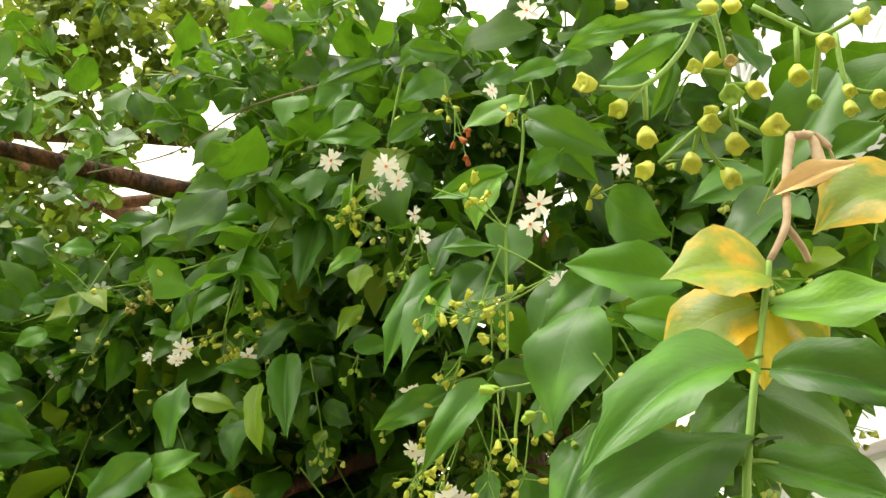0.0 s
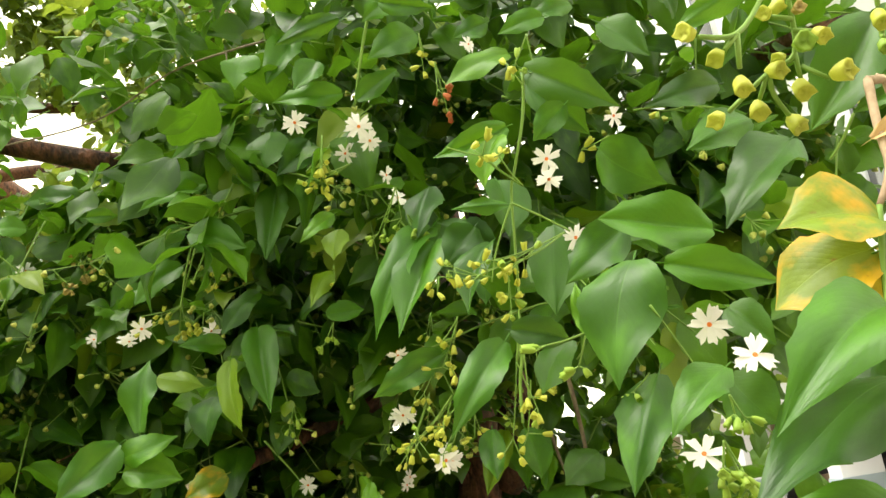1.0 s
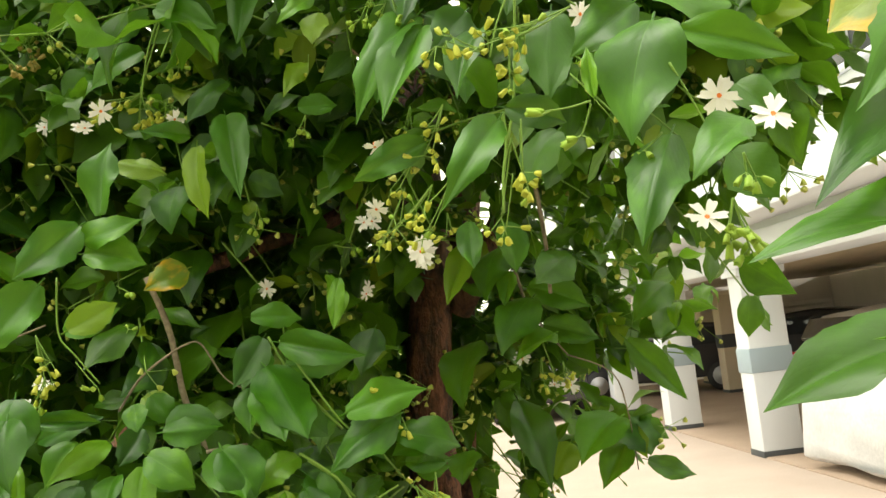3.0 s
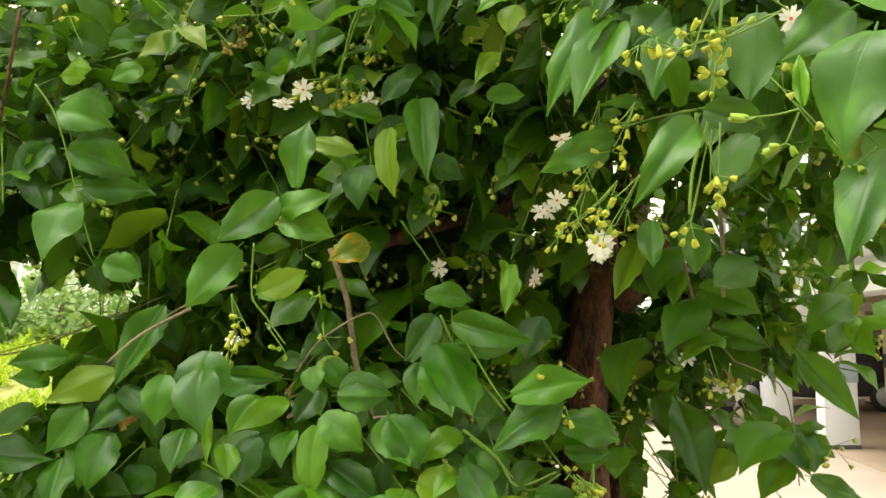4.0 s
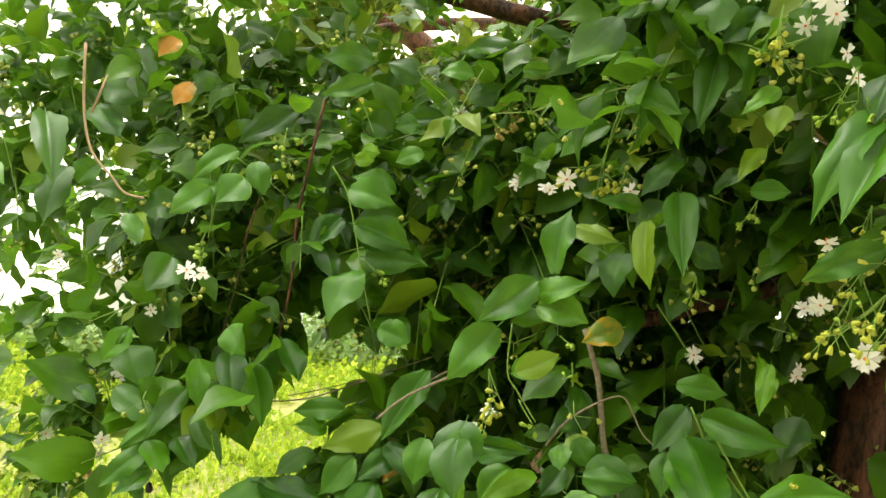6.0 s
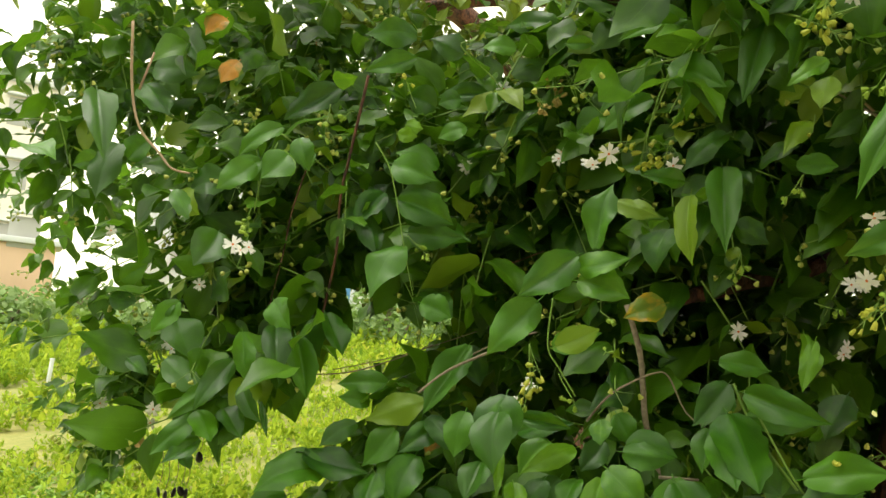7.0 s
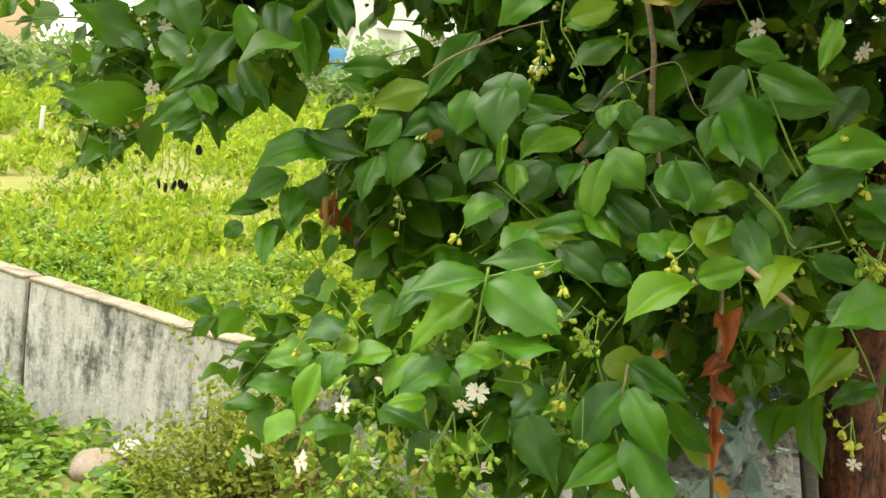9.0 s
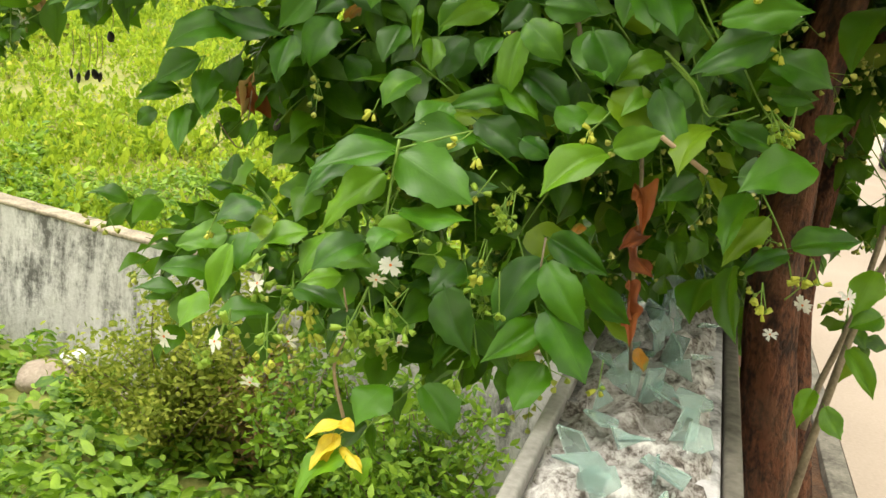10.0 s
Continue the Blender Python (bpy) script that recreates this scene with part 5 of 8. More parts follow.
clump(-0.48, 1.53, 1.43, 0.27, 0.18, 0.22, 780, 0.075, 0.75)
clump(-0.24, 1.61, 1.32, 0.32, 0.15, 0.27, 845, 0.075, 0.75)
clump(-0.50, 1.20, 1.20, 0.15, 0.10, 0.09, 170, 0.06, 0.75)
clump(-0.04, 1.68, 1.57, 0.24, 0.20, 0.24, 585, 0.075, 0.75)
clump(-0.27, 1.35, 1.14, 0.11, 0.08, 0.09, 90, 0.075, 0.75)
clump(0.26, 1.54, 1.14, 0.05, 0.08, 0.12, 16, 0.075, 0.75)
# two unseen canopy masses, added to keep zenith light off the leaves
clump(0.22, 0.79, 2.87, 0.63, 0.50, 0.29, 220, 0.075, 0.75)
clump(-0.85, 1.16, 2.70, 0.58, 0.50, 0.29, 260, 0.075, 0.75)
clump(-0.76, 1.37, 1.97, 0.37, 0.10, 0.20, 170, 0.075, 0.75)
clump(-0.43, 1.46, 2.08, 0.28, 0.10, 0.17, 110, 0.075, 0.75)
clump(-0.51, 1.49, 1.89, 0.29, 0.10, 0.23, 130, 0.075, 0.75)
clump(-0.19, 1.32, 1.56, 0.23, 0.06, 0.14, 90, 0.075, 0.75)
clump(-0.55, 1.40, 1.50, 0.10, 0.06, 0.10, 40, 0.075, 0.75)
clump(-0.71, 1.43, 1.85, 0.28, 0.10, 0.21, 110, 0.075, 0.75)
clump(-0.63, 1.34, 1.45, 0.08, 0.06, 0.10, 30, 0.075, 0.75)
clump(-0.18, 1.42, 1.80, 0.19, 0.08, 0.17, 45, 0.075, 0.75)
clump(-0.28, 1.28, 1.44, 0.26, 0.06, 0.17, 110, 0.075, 0.75)
clump(-0.26, 1.20, 1.19, 0.12, 0.05, 0.11, 40, 0.075, 0.75)
clump(-0.05, 1.13, 2.10, 0.24, 0.08, 0.16, 120, 0.075, 0.75)
clump(0.18, 0.97, 1.98, 0.16, 0.06, 0.16, 70, 0.075, 0.75)
clump(-0.15, 1.35, 1.86, 0.26, 0.08, 0.16, 90, 0.075, 0.75)
clump(-0.36, 1.53, 2.11, 0.23, 0.10, 0.14, 120, 0.075, 0.75)
clump(-0.60, 1.18, 1.22, 0.15, 0.06, 0.08, 90, 0.065, 0.75)
clump(0.20, 1.73, 1.52, 0.13, 0.12, 0.17, 200, 0.075, 0.75)
clump(0.10, 1.59, 1.44, 0.05, 0.08, 0.13, 50, 0.075, 0.75)
clump(0.23, 2.04, 1.65, 0.19, 0.10, 0.27, 260, 0.075, 0.75)
clump(-0.00, 1.91, 1.14, 0.19, 0.10, 0.13, 260, 0.075, 0.75)
clump(-1.27, 1.56, 2.20, 0.13, 0.12, 0.12, 150, 0.075, 0.75)
clump(-0.02, 1.45, 2.53, 0.20, 0.12, 0.12, 160, 0.075, 0.75)
clump(0.26, 1.85, 1.31, 0.09, 0.10, 0.14, 150, 0.075, 0.75)
clump(0.13, 2.04, 1.13, 0.13, 0.08, 0.12, 130, 0.075, 0.75)
clump(0.02, 1.85, 1.08, 0.08, 0.06, 0.07, 60, 0.06, 0.75)
clump(-0.18, 1.87, 2.07, 0.37, 0.10, 0.22, 330, 0.075, 0.75)
# extra upper foliage, added to darken the leaves below
clump(-0.18, 1.34, 2.32, 0.33, 0.30, 0.16, 380, 0.075, 0.75)
clump(-0.69, 1.48, 2.00, 0.29, 0.10, 0.15, 200, 0.075, 0.75)
clump(-1.06, 1.29, 1.46, 0.04, 0.05, 0.05, 70, 0.034, 0.75)
clump(-1.06, 1.34, 1.53, 0.05, 0.05, 0.05, 50, 0.045, 0.75)
clump(-1.10, 1.41, 1.66, 0.11, 0.10, 0.10, 240, 0.05, 0.75)
clump(-1.10, 1.35, 1.55, 0.06, 0.10, 0.08, 70, 0.04, 0.75)
clump(-0.86, 1.32, 1.65, 0.09, 0.08, 0.13, 90, 0.085, 0.75)
clump(-1.03, 1.43, 1.74, 0.13, 0.10, 0.09, 150, 0.07, 0.75)
clump(-1.26, 1.37, 2.07, 0.11, 0.10, 0.11, 170, 0.06, 0.75)
clump(0.29, 1.81, 1.64, 0.07, 0.05, 0.06, 60, 0.075, 0.75)
clump(0.40, 1.64, 1.69, 0.08, 0.08, 0.11, 110, 0.075, 0.75)
clump(0.50, 1.71, 1.77, 0.09, 0.08, 0.10, 90, 0.075, 0.75)
clump(0.26, 1.97, 1.64, 0.07, 0.05, 0.06, 60, 0.075, 0.75)
clump(0.13, 1.34, 1.16, 0.03, 0.06, 0.08, 12, 0.06, 0.75)
clump(0.12, 1.45, 1.23, 0.04, 0.06, 0.05, 14, 0.06, 0.75)

# twigs and stalks
twig([(-0.274, 1.250, 1.719), (-0.254, 1.254, 1.661), (-0.247, 1.258, 1.618), (-0.240, 1.262, 1.567), (-0.220, 1.267, 1.502), (-0.211, 1.271, 1.458), (-0.206, 1.278, 1.386)], 0.0037, 0.0044, TWIGBARK)
twig([(-0.315, 1.248, 1.563), (-0.290, 1.243, 1.597), (-0.262, 1.239, 1.618), (-0.233, 1.235, 1.633), (-0.215, 1.234, 1.631), (-0.191, 1.237, 1.588), (-0.162, 1.237, 1.567), (-0.148, 1.239, 1.538)], 0.0016, 0.0009, TWIGBARK)
twig([(-0.129, 1.108, 1.624), (-0.104, 1.110, 1.582), (-0.079, 1.112, 1.541), (-0.063, 1.114, 1.519)], 0.0014, 0.0012, STALK)
twig([(-0.120, 1.089, 1.503), (-0.083, 1.089, 1.472), (-0.062, 1.091, 1.441), (-0.019, 1.086, 1.456)], 0.0016, 0.0011, STALK)
twig([(-0.219, 1.227, 1.505), (-0.171, 1.223, 1.508)], 0.0023, 0.0016, TWIGBARK)
twig([(-0.765, 1.459, 1.589), (-0.691, 1.452, 1.609), (-0.608, 1.443, 1.636), (-0.517, 1.433, 1.672)], 0.0009, 0.0008, TWIGBARK)
twig([(-0.555, 1.294, 1.578), (-0.496, 1.285, 1.628), (-0.445, 1.278, 1.657), (-0.394, 1.273, 1.674)], 0.0010, 0.0012, TWIGBARK)
twig([(-0.673, 1.394, 1.973), (-0.649, 1.401, 1.883), (-0.634, 1.408, 1.802), (-0.622, 1.414, 1.729)], 0.0012, 0.0009, STALK)
twig([(-0.230, 1.157, 2.013), (-0.246, 1.162, 1.972), (-0.258, 1.168, 1.918)], 0.0014, 0.0011, STALK)
twig([(-0.351, 1.115, 1.712), (-0.354, 1.121, 1.655), (-0.339, 1.122, 1.630), (-0.317, 1.124, 1.598)], 0.0012, 0.0009, STALK)
twig([(-0.039, 1.166, 1.983), (0.006, 1.166, 1.955), (0.062, 1.165, 1.923)], 0.0012, 0.0020, TWIGBARK)
twig([(0.075, 0.874, 1.802), (0.076, 0.877, 1.771), (0.071, 0.880, 1.746), (0.068, 0.883, 1.711)], 0.0020, 0.0014, STALK)
twig([(0.213, 1.324, 1.730), (0.223, 1.329, 1.677), (0.240, 1.333, 1.629), (0.287, 1.336, 1.565)], 0.0027, 0.0012, TWIGBARK)
twig([(0.291, 1.346, 1.565), (0.355, 1.344, 1.532), (0.374, 1.349, 1.468), (0.382, 1.357, 1.388)], 0.0012, 0.0009, TWIGBARK)
twig([(0.229, 1.303, 1.628), (0.246, 1.308, 1.566), (0.256, 1.311, 1.535)], 0.0011, 0.0008, STALK)
twig([(-0.518, 1.365, 2.241), (-0.377, 1.335, 2.256), (-0.264, 1.300, 2.307), (-0.180, 1.280, 2.324), (-0.122, 1.267, 2.331)], 0.0012, 0.0020, TWIGBARK)
twig([(-0.178, 1.233, 2.299), (-0.179, 1.246, 2.254)], 0.0012, 0.0008, TWIGBARK)
twig([(-0.009, 0.930, 2.175), (-0.023, 0.946, 2.130), (-0.037, 0.964, 2.073)], 0.0019, 0.0014, STALK)
twig([(-0.228, 1.163, 2.015), (-0.240, 1.174, 1.983), (-0.258, 1.190, 1.938)], 0.0012, 0.0009, STALK)
twig([(0.082, 0.734, 1.985), (0.078, 0.745, 1.949), (0.067, 0.758, 1.909), (0.062, 0.765, 1.887), (0.059, 0.789, 1.801), (0.052, 0.803, 1.756)], 0.0014, 0.0011, STALK)
twig([(0.051, 0.729, 1.871), (0.074, 0.729, 1.857), (0.094, 0.729, 1.843)], 0.0009, 0.0008, STALK)
twig([(0.056, 0.748, 1.877), (0.041, 0.760, 1.844), (0.034, 0.768, 1.818)], 0.0009, 0.0008, STALK)
twig([(0.198, 1.147, 1.787), (0.210, 1.166, 1.711), (0.214, 1.182, 1.649)], 0.0031, 0.0023, TWIGBARK)
twig([(0.090, 0.597, 1.753), (0.103, 0.600, 1.731), (0.115, 0.604, 1.710)], 0.0008, 0.0006, STALK)
twig([(-0.022, 1.230, 2.014), (0.019, 1.234, 1.975)], 0.0023, 0.0019, PALETWIG)
twig([(-0.824, 0.901, 1.981), (-0.822, 0.911, 1.909), (-0.811, 0.919, 1.862), (-0.786, 0.927, 1.834), (-0.770, 0.931, 1.817), (-0.749, 0.936, 1.813)], 0.0017, 0.0012, PALETWIG)
twig([(-0.813, 0.913, 1.904), (-0.797, 0.910, 1.947)], 0.0016, 0.0012, PALETWIG)
twig([(-0.680, 1.275, 2.039), (-0.703, 1.288, 1.914), (-0.713, 1.294, 1.856), (-0.716, 1.305, 1.766), (-0.732, 1.314, 1.674)], 0.0025, 0.0019, BARK)
twig([(-0.765, 1.295, 1.932), (-0.794, 1.303, 1.838), (-0.807, 1.311, 1.762), (-0.827, 1.319, 1.669)], 0.0014, 0.0009, BARK)
twig([(-0.610, 1.368, 1.805), (-0.542, 1.383, 1.785), (-0.490, 1.393, 1.771), (-0.415, 1.401, 1.802)], 0.0012, 0.0009, BARK)
twig([(-0.635, 1.216, 1.922), (-0.610, 1.226, 1.878), (-0.586, 1.244, 1.772), (-0.571, 1.254, 1.711)], 0.0012, 0.0009, STALK)
twig([(-0.524, 1.293, 2.099), (-0.544, 1.291, 2.090), (-0.501, 1.303, 2.052), (-0.480, 1.310, 2.029)], 0.0012, 0.0009, STALK)
twig([(-0.767, 1.176, 1.908), (-0.787, 1.178, 1.861), (-0.796, 1.184, 1.807)], 0.0012, 0.0009, STALK)
twig([(-0.770, 1.322, 1.586), (-0.732, 1.333, 1.585), (-0.683, 1.345, 1.594), (-0.626, 1.360, 1.617), (-0.570, 1.373, 1.644)], 0.0011, 0.0012, TWIGBARK)
twig([(-0.543, 1.229, 1.578), (-0.505, 1.237, 1.612), (-0.448, 1.251, 1.644)], 0.0016, 0.0020, TWIGBARK)
twig([(-0.109, 1.055, 1.415), (-0.056, 1.070, 1.383)], 0.0028, 0.0030, PALETWIG)
twig([(-0.361, 0.937, 1.386), (-0.362, 0.928, 1.344), (-0.362, 0.919, 1.299)], 0.0016, 0.0016, STALK)
twig([(-0.360, 0.935, 1.377), (-0.324, 0.946, 1.391), (-0.293, 0.956, 1.403)], 0.0012, 0.0009, STALK)
twig([(-0.139, 1.162, 1.630), (-0.113, 1.157, 1.577), (-0.065, 1.156, 1.517)], 0.0017, 0.0016, STALK)
twig([(-0.110, 1.110, 1.492), (-0.081, 1.111, 1.468), (-0.047, 1.112, 1.433), (-0.007, 1.124, 1.448)], 0.0016, 0.0011, STALK)
twig([(-0.031, 1.128, 1.494), (0.001, 1.126, 1.449), (0.038, 1.128, 1.417)], 0.0012, 0.0009, STALK)
twig([(-0.214, 1.076, 1.284), (-0.214, 1.066, 1.233)], 0.0014, 0.0011, TWIGBARK)
twig([(-0.424, 1.012, 1.203), (-0.412, 1.005, 1.154), (-0.421, 0.995, 1.115), (-0.402, 0.988, 1.060)], 0.0011, 0.0023, PALETWIG)
twig([(-0.129, 1.228, 1.428), (-0.114, 1.211, 1.325), (-0.106, 1.193, 1.222), (-0.090, 1.175, 1.113)], 0.0031, 0.0023, TWIGBARK)
twig([(0.017, 1.144, 1.360), (0.051, 1.141, 1.308), (0.069, 1.136, 1.260)], 0.0012, 0.0009, STALK)
twig([(0.179, 1.389, 0.998), (0.192, 1.407, 1.065), (0.224, 1.438, 1.167), (0.248, 1.475, 1.300)], 0.0055, 0.0045, TWIGBARK)
twig([(0.165, 1.312, 0.907), (0.187, 1.347, 1.035), (0.217, 1.387, 1.180), (0.253, 1.422, 1.295)], 0.0068, 0.0050, TWIGBARK)
twig([(-0.694, 1.238, 1.338), (-0.657, 1.240, 1.304), (-0.655, 1.256, 1.383)], 0.0012, 0.0008, TWIGBARK)
twig([(-0.616, 1.256, 1.341), (-0.592, 1.269, 1.376), (-0.558, 1.282, 1.405)], 0.0011, 0.0008, STALK)
twig([(-0.637, 1.274, 1.457), (-0.611, 1.286, 1.484), (-0.575, 1.297, 1.501)], 0.0012, 0.0009, STALK)

# the sprig that hangs nearest, with its withered top
twig([(0.099, 0.402, 1.650), (0.105, 0.409, 1.668), (0.117, 0.419, 1.700), (0.131, 0.429, 1.735), (0.138, 0.432, 1.756)], 0.0019, 0.0015, STALK)
twig([(0.138, 0.432, 1.756), (0.150, 0.434, 1.774), (0.158, 0.443, 1.799), (0.172, 0.458, 1.829)], 0.0015, 0.0025, PALETWIG)
twig([(0.172, 0.458, 1.829), (0.186, 0.462, 1.831), (0.192, 0.460, 1.823)], 0.0028, 0.0016, PALETWIG)
twig([(0.185, 0.462, 1.830), (0.185, 0.460, 1.821), (0.184, 0.458, 1.811)], 0.0022, 0.0036, PALETWIG)
twig([(0.181, 0.462, 1.834), (0.192, 0.464, 1.828), (0.194, 0.462, 1.815)], 0.0010, 0.0007, PALETWIG)
twig([(0.151, 0.436, 1.773), (0.158, 0.440, 1.765), (0.161, 0.442, 1.758)], 0.0020, 0.0016, PALETWIG)
twig([(0.096, 0.408, 1.668), (0.106, 0.409, 1.668), (0.117, 0.409, 1.667)], 0.0012, 0.0012, STALK)
twig([(0.168, 0.470, 1.817), (0.165, 0.480, 1.807), (0.162, 0.490, 1.800)], 0.0009, 0.0008, STALK)
leaf(0.150, 0.440, 1.791, 0.196, 0.445, 1.808, 0.010, 20, "t")
twig([(0.099, 0.402, 1.650), (0.094, 0.398, 1.632), (0.083, 0.388, 1.597), (0.073, 0.380, 1.565)], 0.0019, 0.0021, STALK)
leaf(0.137, 0.431, 1.748, 0.090, 0.440, 1.752, 0.043, -12, "s")
leaf(0.130, 0.434, 1.737, 0.089, 0.456, 1.718, 0.044, -10, "s")
leaf(0.131, 0.432, 1.734, 0.124, 0.428, 1.698, 0.021, 8, "y")
leaf(0.134, 0.434, 1.735, 0.163, 0.445, 1.712, 0.026, 25, "s")
leaf(0.133, 0.428, 1.735, 0.187, 0.400, 1.731, 0.027, 20, "f")
leaf(0.113, 0.411, 1.708, 0.032, 0.378, 1.662, 0.035, -4, "g")
leaf(0.124, 0.417, 1.705, 0.173, 0.395, 1.685, 0.027, 20, "d")
leaf(0.112, 0.411, 1.676, 0.015, 0.384, 1.631, 0.030, 14, "d")
leaf(0.109, 0.410, 1.668, 0.162, 0.400, 1.647, 0.025, 20, "d")
# two leaves behind the sprig, their shadow carried by the dark tint
leaf(0.119, 0.430, 1.698, 0.098, 0.455, 1.677, 0.027, -30, "d")
leaf(0.122, 0.430, 1.697, 0.173, 0.455, 1.673, 0.033, 35, "d")
leaf(0.102, 0.406, 1.620, 0.002, 0.408, 1.616, 0.030, -8, "g")
leaf(0.260, 0.600, 1.570, 0.130, 0.615, 1.537, 0.058, 5, "d")
leaf(0.075, 0.400, 1.574, 0.018, 0.370, 1.586, 0.010, -30, "f")
leaf(0.134, 0.450, 1.896, 0.073, 0.445, 1.884, 0.011, -60, "g")
leaf(0.129, 0.470, 1.897, 0.085, 0.480, 1.876, 0.015, -50, "g")
leaf(0.126, 0.480, 1.887, 0.112, 0.490, 1.857, 0.011, -40, "g")
leaf(0.110, 0.500, 1.924, 0.073, 0.500, 1.910, 0.016, -40, "f")
leaf(0.226, 0.450, 1.797, 0.174, 0.460, 1.777, 0.046, -10, "s")
leaf(0.238, 0.520, 1.899, 0.190, 0.540, 1.836, 0.041, -15, "d")
leaf(0.282, 0.520, 1.909, 0.242, 0.550, 1.868, 0.038, -15, "d")
leaf(0.246, 0.500, 1.854, 0.206, 0.520, 1.837, 0.018, -20, "d")

# the outer leaves
leaf(-0.045, 0.998, 2.107, -0.124, 1.005, 2.105, 0.027, -50, "g")
leaf(-0.041, 0.975, 2.189, -0.115, 0.983, 2.164, 0.024, -62, "g")
leaf(0.034, 0.923, 2.134, -0.022, 0.920, 2.105, 0.035, -47, "g")
leaf(-0.035, 0.952, 2.075, 0.013, 0.948, 2.107, 0.024, 35, "g")
leaf(-0.008, 0.875, 2.145, 0.046, 0.867, 2.130, 0.022, 63, "g")
leaf(-0.179, 1.122, 2.130, -0.254, 1.135, 2.100, 0.030, -35, "g")
leaf(-0.128, 1.069, 2.098, -0.141, 1.062, 2.047, 0.050, 12, "g")
leaf(-0.086, 1.066, 2.082, -0.128, 1.063, 2.040, 0.033, -41, "g")
leaf(-0.150, 1.132, 2.074, -0.206, 1.141, 2.048, 0.043, -31, "g")
leaf(-0.217, 1.193, 2.089, -0.304, 1.211, 2.068, 0.040, -28, "g")
leaf(-0.228, 1.162, 2.018, -0.167, 1.156, 2.008, 0.040, 77, "g")
leaf(-0.246, 1.164, 2.025, -0.287, 1.166, 1.987, 0.024, -43, "g")
leaf(-0.128, 1.085, 2.039, -0.149, 1.059, 1.939, 0.033, 5, "d")
leaf(-0.072, 0.990, 1.963, -0.111, 0.989, 1.934, 0.019, -26, "f")
leaf(-0.068, 0.994, 1.947, -0.078, 0.984, 1.910, 0.027, 11, "g")
leaf(-0.251, 1.168, 2.012, -0.319, 1.176, 1.955, 0.032, -26, "g")
leaf(-0.253, 1.178, 1.978, -0.316, 1.198, 1.938, 0.040, -20, "g")
leaf(-0.326, 1.344, 1.999, -0.374, 1.342, 1.972, 0.043, -21, "g")
leaf(-0.426, 1.468, 2.189, -0.524, 1.491, 2.198, 0.044, -39, "g")
leaf(-0.362, 1.414, 2.150, -0.404, 1.414, 2.123, 0.041, -26, "g")
leaf(0.066, 0.758, 1.948, -0.000, 0.759, 1.926, 0.024, -51, "g")
leaf(0.107, 0.719, 1.947, 0.078, 0.729, 1.921, 0.023, -36, "g")
leaf(0.085, 0.742, 1.993, 0.159, 0.728, 1.944, 0.033, 56, "d")
leaf(0.106, 0.807, 2.012, 0.157, 0.805, 1.953, 0.033, 53, "d")
leaf(0.166, 0.814, 1.943, 0.215, 0.793, 1.895, 0.049, 74, "g")
leaf(0.166, 0.641, 1.809, 0.087, 0.648, 1.827, 0.041, -22, "g")
leaf(0.301, 0.727, 1.903, 0.209, 0.702, 1.823, 0.052, 4, "d")
leaf(0.296, 0.770, 1.941, 0.221, 0.759, 1.912, 0.038, -30, "g")
leaf(0.295, 0.808, 1.995, 0.217, 0.809, 1.978, 0.032, -53, "d")
leaf(0.122, 0.770, 2.057, 0.079, 0.776, 2.045, 0.022, -45, "g")
leaf(0.057, 0.752, 1.938, 0.036, 0.748, 1.891, 0.032, 12, "f")
leaf(0.102, 0.828, 2.053, 0.037, 0.833, 2.027, 0.031, -24, "f")
leaf(0.049, 0.730, 1.870, 0.003, 0.734, 1.872, 0.012, -30, "g")
leaf(0.023, 0.936, 1.904, -0.032, 0.897, 1.804, 0.050, 19, "g")
leaf(0.011, 0.918, 1.789, -0.061, 0.918, 1.755, 0.029, -38, "g")
leaf(0.039, 0.780, 1.771, -0.019, 0.765, 1.698, 0.031, -16, "g")
leaf(0.045, 0.777, 1.779, 0.092, 0.770, 1.763, 0.026, 46, "d")
leaf(0.094, 0.618, 1.787, 0.062, 0.604, 1.704, 0.050, 18, "g")
leaf(0.065, 0.655, 1.750, 0.067, 0.662, 1.787, 0.010, -21, "f")
leaf(0.129, 0.704, 1.835, 0.077, 0.714, 1.797, 0.036, -24, "g")
leaf(0.091, 0.608, 1.712, 0.054, 0.592, 1.642, 0.033, 15, "g")
leaf(0.108, 0.554, 1.705, 0.063, 0.543, 1.670, 0.025, -1, "g")
leaf(0.122, 0.634, 1.787, 0.193, 0.616, 1.761, 0.027, 41, "g")
leaf(0.171, 0.655, 1.755, 0.190, 0.637, 1.722, 0.029, 20, "d")
leaf(0.157, 0.650, 1.707, 0.178, 0.635, 1.671, 0.035, 33, "d")
leaf(0.112, 0.822, 1.876, 0.094, 0.806, 1.791, 0.042, 14, "d")
leaf(0.066, 0.818, 1.922, 0.063, 0.799, 1.863, 0.043, -19, "d")
leaf(0.053, 0.879, 1.900, 0.020, 0.881, 1.865, 0.035, -18, "d")
leaf(0.017, 0.916, 2.172, -0.022, 0.923, 2.151, 0.029, -44, "g")
leaf(-0.070, 0.992, 2.145, -0.099, 0.980, 2.106, 0.031, -20, "g")
leaf(-0.145, 1.047, 2.188, -0.164, 1.037, 2.140, 0.043, 2, "g")
leaf(-0.088, 1.077, 2.231, -0.128, 1.053, 2.152, 0.037, -3, "g")
leaf(0.097, 0.866, 2.109, 0.060, 0.872, 2.096, 0.024, -47, "g")
leaf(0.032, 0.967, 1.976, 0.007, 0.942, 1.913, 0.038, 20, "d")
